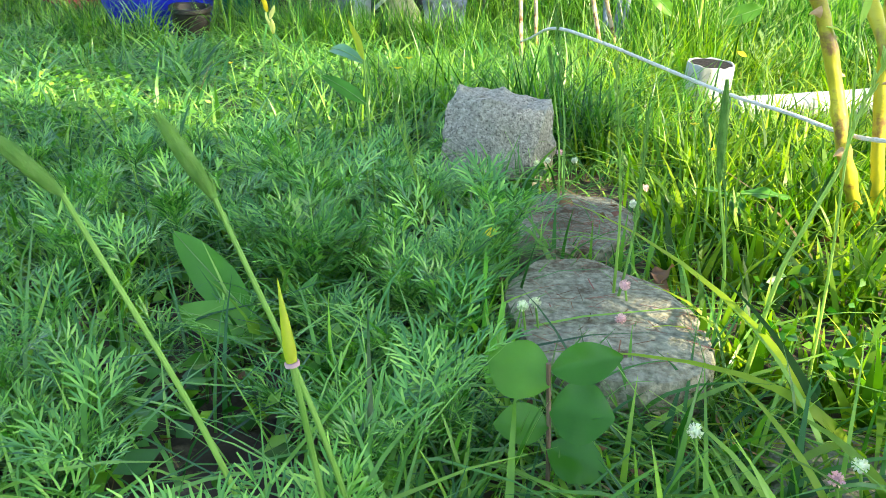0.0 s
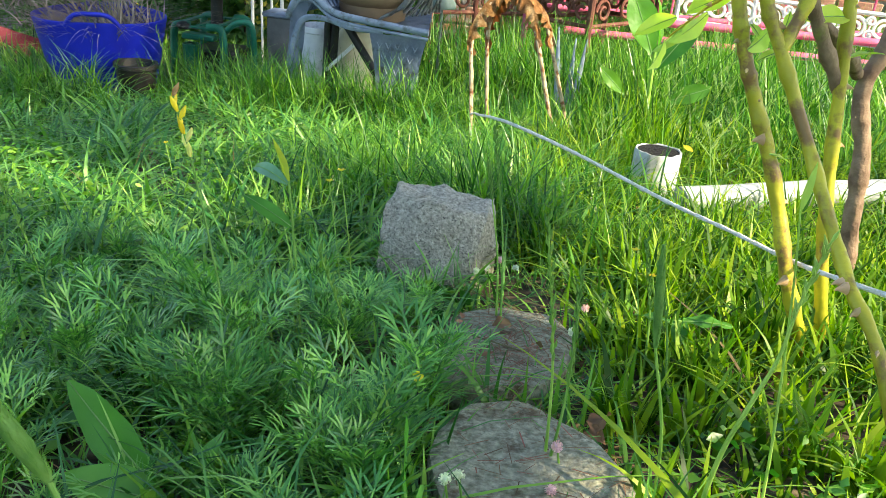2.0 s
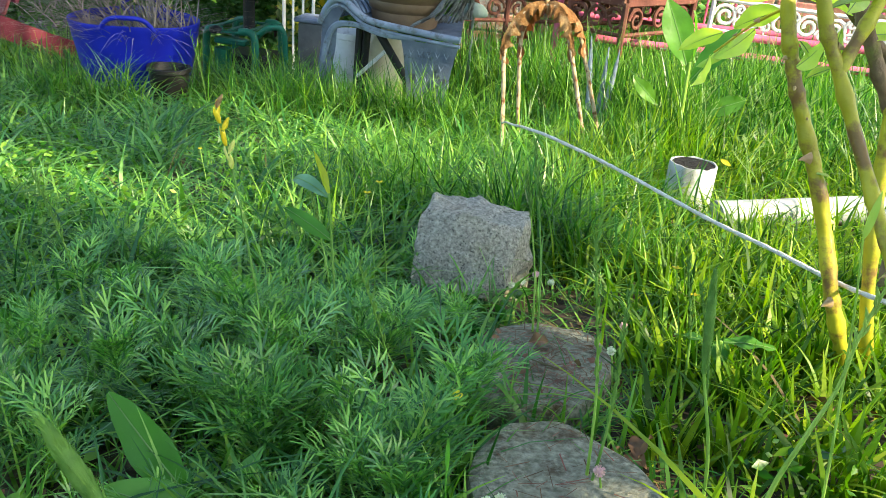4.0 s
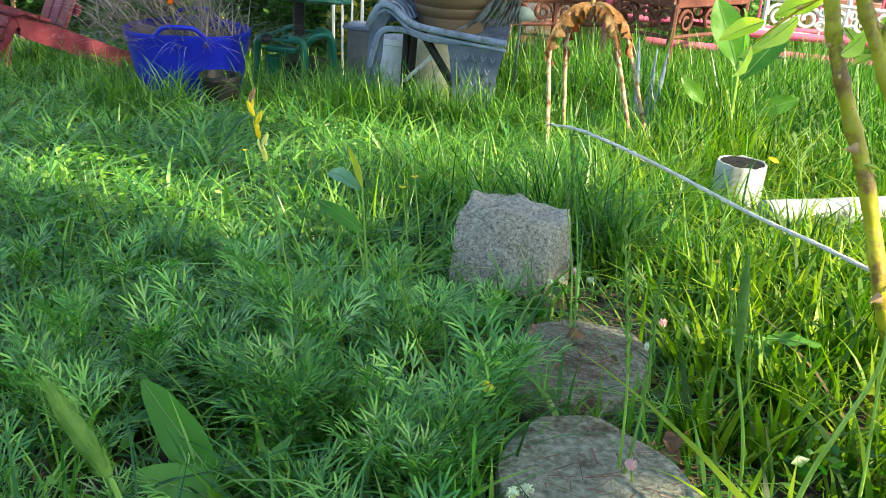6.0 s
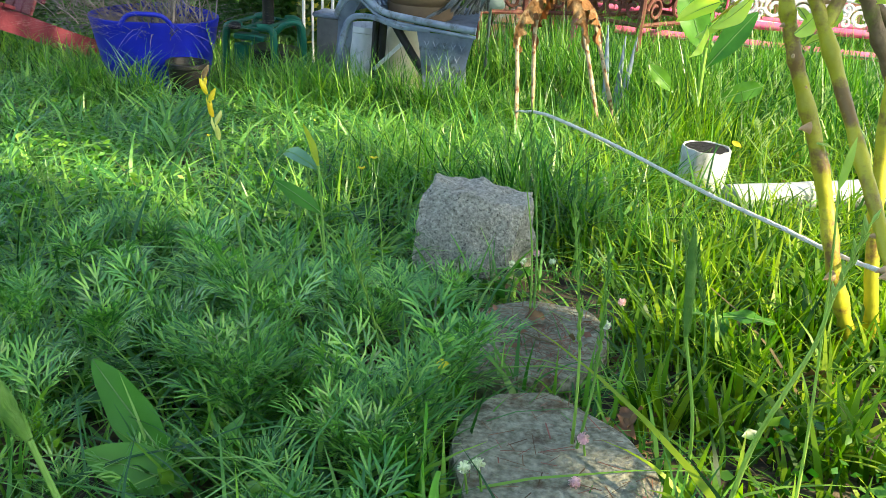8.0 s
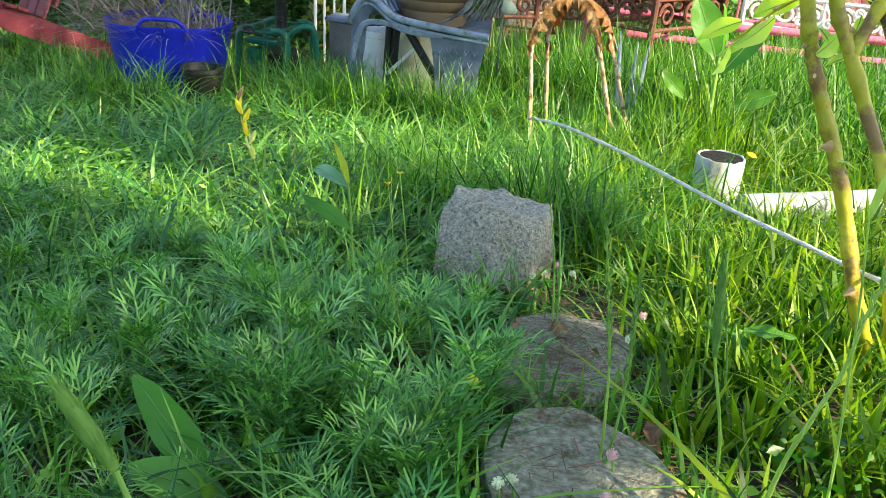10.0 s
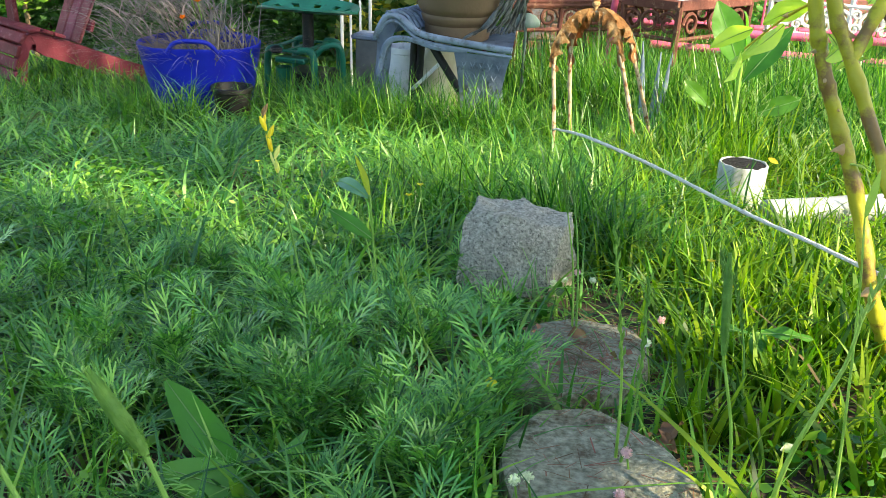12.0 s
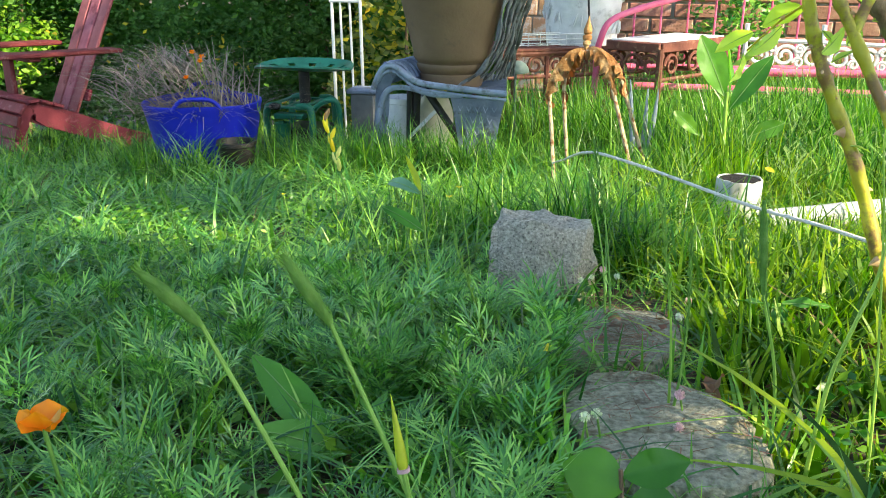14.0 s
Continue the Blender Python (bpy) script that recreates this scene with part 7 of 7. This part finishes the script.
# grass tufts in front of tub and chair
p = scatter(5200, -0.6, 2.4, 4.1, 4.72, lambda x, y: np.clip(patchy(x, y, 8, 1) + 0.5, 0.3, 1))
n = len(p)
grass("wall_weeds", p, rng.uniform(0.16, 0.46, n), rng.uniform(0.005, 0.011, n), rng.uniform(0.0, 0.3, n), rng.gamma(1.4, 0.25, n), M_LAWN, "tall weeds growing along the brick wall", 4)
tuft = [(-0.76, 2.82), (-0.68, 2.80), (-0.62, 2.84), (-0.55, 2.80), (-0.48, 2.83), (-0.72, 2.86), (-0.40, 2.85), (-0.33, 2.82), (-1.02, 3.48), (-0.98, 3.44), (-1.06, 3.5), (-1.2, 3.36), (-1.3, 3.4), (-0.84, 2.93), (-0.78, 2.9), (-0.7, 2.86), (-0.58, 2.86), (-1.45, 2.78), (-1.25, 2.76), (-1.58, 2.80), (-0.05, 1.82), (-0.12, 1.86), (0.04, 1.78), (0.09, 1.80), (0.12, 1.84), (-0.2, 1.95), (-1.52, 2.84), (-1.35, 2.80), (-1.6, 2.9), (-1.15, 2.95), (-1.3, 2.7), (-0.8, 2.85), (-0.6, 2.82), (-0.35, 2.84), (-0.95, 3.0), (-0.88, 2.95), (-0.72, 2.88), (-0.5, 2.86), (-0.42, 2.80), (-0.25, 2.86), (-0.2, 2.95), (-0.1, 2.9), (-0.65, 2.78), (-0.9, 2.8), (-1.0, 2.9), (-1.08, 3.1), (-1.05, 3.2), (-2.3, 3.45), (-2.6, 3.4)]
p = np.concatenate([np.array(c)[None] + rng.normal(0, 0.045, (75, 2)) for c in tuft])
n = len(p)
grass("tuft_grass", p, rng.uniform(0.08, 0.24, n), rng.uniform(0.003, 0.005, n), rng.uniform(0.0, 0.5, n), rng.gamma(1.6, 0.4, n), M_LAWN, "long grass tufts in front of the tub and chairs", 5)

p = np.concatenate([np.array(c)[None] + rng.normal(0, 0.03, (20, 2)) for c in ((0.085, 1.74), (0.10, 1.76), (0.12, 1.755), (0.07, 1.77), (0.075, 1.715), (0.095, 1.715), (0.115, 1.72))])
n = len(p)
grass("cord_grass", p, rng.uniform(0.08, 0.20, n), rng.uniform(0.0035, 0.0065, n), rng.uniform(0.0, 0.4, n), rng.gamma(1.4, 0.35, n), M_LAWN, "tall grass tuft that hides the end of the cord", 6)

p = np.concatenate([np.array(c)[None] + rng.normal(0, 0.009, (k, 2)) for c, k in (((0.122, 0.975), 16), ((0.112, 1.03), 12), ((0.168, 1.148), 14), ((0.205, 1.155), 8), ((0.09, 1.425), 6), ((0.045, 1.43), 5), ((0.125, 1.44), 5), ((0.10, 1.22), 8), ((0.25, 1.15), 8))])
n = len(p)
grass("stone_grass", p, rng.uniform(0.045, 0.105, n), rng.uniform(0.003, 0.0062, n), rng.uniform(0.0, 0.4, n), rng.gamma(1.4, 0.35, n), M_LAWN, "single blades standing before the stones and the block", 6)

p = np.stack([rng.uniform(0.085, 0.150, 30), rng.uniform(0.90, 1.06, 30)], 1)
p = np.concatenate([p, np.stack([rng.uniform(0.17, 0.30, 7), rng.uniform(0.855, 0.89, 7)], 1)])
n = len(p)
grass("strap_grass", p, rng.uniform(0.05, 0.105, n), rng.uniform(0.006, 0.010, n), rng.uniform(0.0, 0.5, n), rng.gamma(1.4, 0.3, n), M_LAWN, "broad green blades leaning over the edge of the slab", 7)

p = np.stack([rng.uniform(0.35, 0.50, 26), rng.uniform(0.74, 0.90, 26)], 1)
grass("arching_grass", p, rng.uniform(0.07, 0.15, 26), rng.uniform(0.008, 0.013, 26), rng.uniform(0.1, 0.6, 26), rng.gamma(2.2, 0.45, 26), M_BRIGHT, "wide arching grass blades close to the stones", 9)

# ---- curled dead leaves ----
for at, yaw, ln in (((0.272, 1.13, 0.035), 250, 0.036), ((0.150, 1.29, 0.042), 20, 0.026), ((0.445, 1.25, 0.03), 140, 0.032), ((0.255, 1.11, 0.03), 310, 0.026)):
    dl = put_leaf(None, at, yaw, 8, 25, ln, ln * 0.6, M_LITTER, None, "dead_leaf", outline=0.9, fold=0.5, droop=0.7, wave=0.12, seed=yaw)
    tagged(dl, "curled brown dead leaf lying beside the stones", "leaf", "dead leaves")

# ---- loose panicles standing over the sunlit grass ----
heads = scatter(22, 0.0, 0.95, 1.9, 3.1, lambda x, y: clear(x, y))
V, F, at = [], [], 0
for x, y in heads:
    z0, hh = ground_height(x, y), rng.uniform(0.14, 0.23)
    lean_x, lean_y = rng.normal(0, 0.03, 2)
    base, tip = np.array((x, y, z0)), np.array((x + lean_x, y + lean_y, z0 + hh))
    segs_ = [(base, tip, 0.0007)]
    for k in range(9):
        t = 0.55 + 0.05 * k
        p0 = base + (tip - base) * t
        a_ = k * 2.4
        ln_ = 0.030 * (1.25 - t) * 2
        p1 = p0 + np.array((math.cos(a_) * ln_, math.sin(a_) * ln_, ln_ * 0.7))
        segs_.append((p0, p1, 0.0004))
        for s_ in (0.5, 0.8, 1.0):
            q = p0 + (p1 - p0) * s_
            segs_.append((q, q + np.array((0.002, 0, 0.005)), 0.0012))
    for p0, p1, w_ in segs_:
        V += [p0 - np.array((w_, 0, 0)), p0 + np.array((w_, 0, 0)), p1 + np.array((w_ * 0.5, 0, 0)), p1 - np.array((w_ * 0.5, 0, 0))]
        F.append((at, at + 1, at + 2, at + 3))
        at += 4
tagged(mesh_part("panicle_grass", np_mesh("panicle_grass", V, F), M_SEEDPALE, smooth=False), "loose pale grass flower heads above the lawn", "grass", kind="stuff")

# ---- litter ----
p = scatter(9000, -2.6, 1.2, 0.6, 3.8, lambda x, y: np.where(path_strip(x, y), 0.5, 0.5) * np.clip(patchy(x, y, 7, 5), 0.1, 1))
p = np.concatenate([p, np.stack([rng.normal(0.17, 0.04, 560), rng.normal(1.25, 0.07, 560)], 1), np.stack([rng.normal(0.22, 0.05, 150), rng.normal(1.0, 0.07, 150)], 1)])
n = len(p)
on_a, on_b = poly_in(p[:, 0], p[:, 1], STONE_A), poly_in(p[:, 0], p[:, 1], STONE_B)
thin = ~(on_a | on_b) | (rng.uniform(0, 1, n) < np.where(on_a, 0.6, 0.85))
p, on_a, on_b = p[thin], on_a[thin], on_b[thin]
n = len(p)
z = np.where(on_a, 0.0435, np.where(on_b, 0.0355, 0.012)) + rng.uniform(0, 0.002, n)
az = rng.uniform(0, 2 * np.pi, n)
ln = rng.uniform(0.012, 0.05, n)
d = np.stack([np.cos(az), np.sin(az), rng.normal(0, 0.03, n)], 1)
s = np.stack([-np.sin(az), np.cos(az), np.zeros(n)], 1) * (rng.uniform(0.0003, 0.0010, n) * np.where(on_a | on_b, 0.6, 1.0))[:, None]
c = np.concatenate([p, z[:, None]], 1)
ln = np.where(on_a | on_b, ln * 0.6, ln)
v = np.stack([c - d * ln[:, None] / 2 - s, c - d * ln[:, None] / 2 + s, c + d * ln[:, None] / 2 + s, c + d * ln[:, None] / 2 - s], 1).reshape(-1, 3)
v4, on_stone = v.reshape(-1, 4, 3), on_a | on_b
needles = v4[on_stone].reshape(-1, 3)
needle_ob = mesh_part("needle_litter", np_mesh("needle_litter", needles, np.arange(len(needles)).reshape(-1, 4)), M_NEEDLE, smooth=False)
tagged(needle_ob, "red-brown dry needles strewn on the flat stones", "litter", kind="stuff")
v = v4[~on_stone].reshape(-1, 3)
straw = mesh_part("straw_litter", np_mesh("straw_litter", v, np.arange(len(v)).reshape(-1, 4)), M_STRAW, smooth=False)
tagged(straw, "scattered dry straw and pine needles on the soil", "litter", kind="stuff")
p = scatter(520, -0.8, 0.75, 0.7, 2.2, lambda x, y: np.where(path_strip(x, y), 1, 0.25))
n = len(p)
on_a, on_b = poly_in(p[:, 0], p[:, 1], STONE_A), poly_in(p[:, 0], p[:, 1], STONE_B)
keepm = ~on_a | (rng.uniform(0, 1, n) < 0.05)
p, on_a, on_b = p[keepm], on_a[keepm], on_b[keepm]
c = np.concatenate([p, (np.where(on_a, 0.05, np.where(on_b, 0.042, 0.018)) + rng.uniform(0, 0.008, len(p)))[:, None]], 1)
v, f = leaf_cloud(c, 0.012, 0.15)
lit = mesh_part("leaf_litter", np_mesh("leaf_litter", v, f), M_LITTER, smooth=False)
tagged(lit, "small brown dead leaves between stones and grass", "litter", kind="stuff")

n = 46
p = np.stack([rng.uniform(-0.06, 0.16, n), rng.uniform(1.40, 1.485, n)], 1)
grass("block_grass", p, rng.uniform(0.05, 0.125, n), rng.uniform(0.0035, 0.007, n), rng.uniform(0.0, 0.45, n), rng.gamma(1.5, 0.4, n), M_COOL, "loose grass blades growing up in front of the concrete block", 6)

n = 330
p = np.stack([rng.uniform(0.13, 0.50, n), rng.uniform(0.72, 0.905, n)], 1)
grass("near_grass", p, rng.uniform(0.03, 0.105, n), rng.uniform(0.003, 0.0068, n), rng.uniform(0.0, 0.6, n), rng.gamma(1.6, 0.45, n), M_LAWN, "grass blades growing over the near stones", 6)
n = 60
a = rng.uniform(-2.6, 0.9, n)
p = np.stack([0.22 + 0.087 * np.cos(a), 1.0 + 0.115 * np.sin(a)], 1) + rng.normal(0, 0.008, (n, 2))
grass("rim_grass", p, rng.uniform(0.045, 0.10, n), rng.uniform(0.0028, 0.0055, n), rng.uniform(0.0, 0.6, n), rng.gamma(1.6, 0.4, n), M_LAWN, "grass blades standing round the grey stone slab", 6)

# ---- brick wall and ledge, last because of their many pieces ----


def brick_wall(name, x0, x1, y, depth, z1, label):
    b = bmesh.new()
    box(b, pose((x0 + x1) / 2, y + depth / 2 + 0.006, z1 / 2 - 0.02), x1 - x0 - 0.012, depth - 0.012, z1 - 0.012, 0)
    wall = part(name, b, M_MORTAR, None, "", False)
    tagged(wall, label, "wall", kind="structure")
    b = bmesh.new()
    box(b, Matrix.Identity(4), 0.198, 0.02, 0.062, 0.004, 1)
    me = bpy.data.meshes.new("brick")
    b.to_mesh(me)
    b.free()
    me.materials.append(M_BRICK)
    row = 0
    z = 0.035
    while z < z1:
        x = x0 + (0.104 if row % 2 else 0.0) + 0.1
        while x < x1 - 0.05:
            ob = new("brick", me)
            ob.parent = wall
            ob.matrix_basis = pose(x + rng.normal(0, 0.002), y + rng.normal(0, 0.002), z + rng.normal(0, 0.001), 0, rng.normal(0, 0.5), rng.normal(0, 0.6))
            x += 0.209
        z += 0.073
        row += 1
    return wall


brick_wall("wall_garden", -0.55, 2.75, 4.75, 0.22, 1.35, "old orange-red brick garden wall")

# pier of peeling brick; the sun on it is put into the peach colour
b = bmesh.new()
box(b, pose(-0.433, 4.42, 0.33), 0.20, 0.15, 0.70, 0)
pier = part("brick_pier", b, M_MORTAR, None, "", False)
tagged(pier, "low pier of peeling bricks by the wall, coloured peach for the sun on them", "pier")
b = bmesh.new()
box(b, Matrix.Identity(4), 0.102, 0.02, 0.075, 0.005, 1)
me = bpy.data.meshes.new("brick")
b.to_mesh(me)
b.free()
me.materials.append(M_BRICKPALE)
for row in range(8):
    for col in range(2):
        ob = new("brick", me)
        ob.parent = pier
        ob.matrix_basis = pose(-0.433 - 0.054 + 0.108 * col + (0.012 if row % 2 else -0.012), 4.343 + 0.002 * ((row + col) % 3), 0.04 + 0.084 * row, 0, 1.2 * ((row * 2 + col) % 3 - 1), 0)

# ---- everything is set down on the falling ground ----
UPRIGHT = {"blue_tub", "dried_lavender", "orange_flower", "nursery_pot", "garden_scoot", "trellis", "storage_box", "ornate_chair", "planter", "iron_bench",
           "side_table", "bed_frame", "grey_rod", "scroll_panel", "white_pot", "wire_tray", "garden_hook", "bucket", "sack", "white_batten", "bird_feeder", "adirondack_chair", "hedge", "climbing_vine", "sunlit_shrub", "leafy_bush", "wall_garden", "brick_pier",
           "garden_stake", "pipe_stub", "broadleaf_weed"}
done = set()
TILT_COS, TILT_SIN = math.cos(math.atan(SLOPE)), math.sin(math.atan(SLOPE))
for ob in list(scene.objects):
    kind_name = ob.name.split(".")[0]
    if ob.parent is not None or ob in (cam, sun, ground) or kind_name.endswith("grass") and "seeding" not in kind_name and "foxtail" not in kind_name or kind_name in ("feathery_weeds", "wall_weeds", "creeping_weeds"):
        continue
    if kind_name in UPRIGHT:
        x, y = ob.location.x, ob.location.y
        if ob.type == "MESH":
            x, y = (sum(v.co[k] for v in ob.data.vertices) / len(ob.data.vertices) for k in (0, 1))
        ob.location += CROSS @ Vector((x, y, fall(y))) - Vector((x, y, 0))
        continue
    for o in (ob, *ob.children_recursive):
        if o.type == "MESH" and o.data.name not in done:
            done.add(o.data.name)
            co = np.empty(len(o.data.vertices) * 3, np.float32)
            o.data.vertices.foreach_get("co", co)
            co = co.reshape(-1, 3)
            dy, z = np.clip(co[:, 1], -3.0, 6.5) - 0.4, co[:, 2].copy()
            co[:, 1] += dy * (TILT_COS - 1) + z * TILT_SIN
            co[:, 2] = z * TILT_COS - dy * TILT_SIN
            o.data.vertices.foreach_set("co", co.ravel())
            o.data.update()
for ob in list(scene.objects):
    if ob.parent is None and ob not in (cam, sun, ground) and ob.name.split(".")[0] not in UPRIGHT:
        ob.matrix_basis = CROSS @ ob.matrix_basis
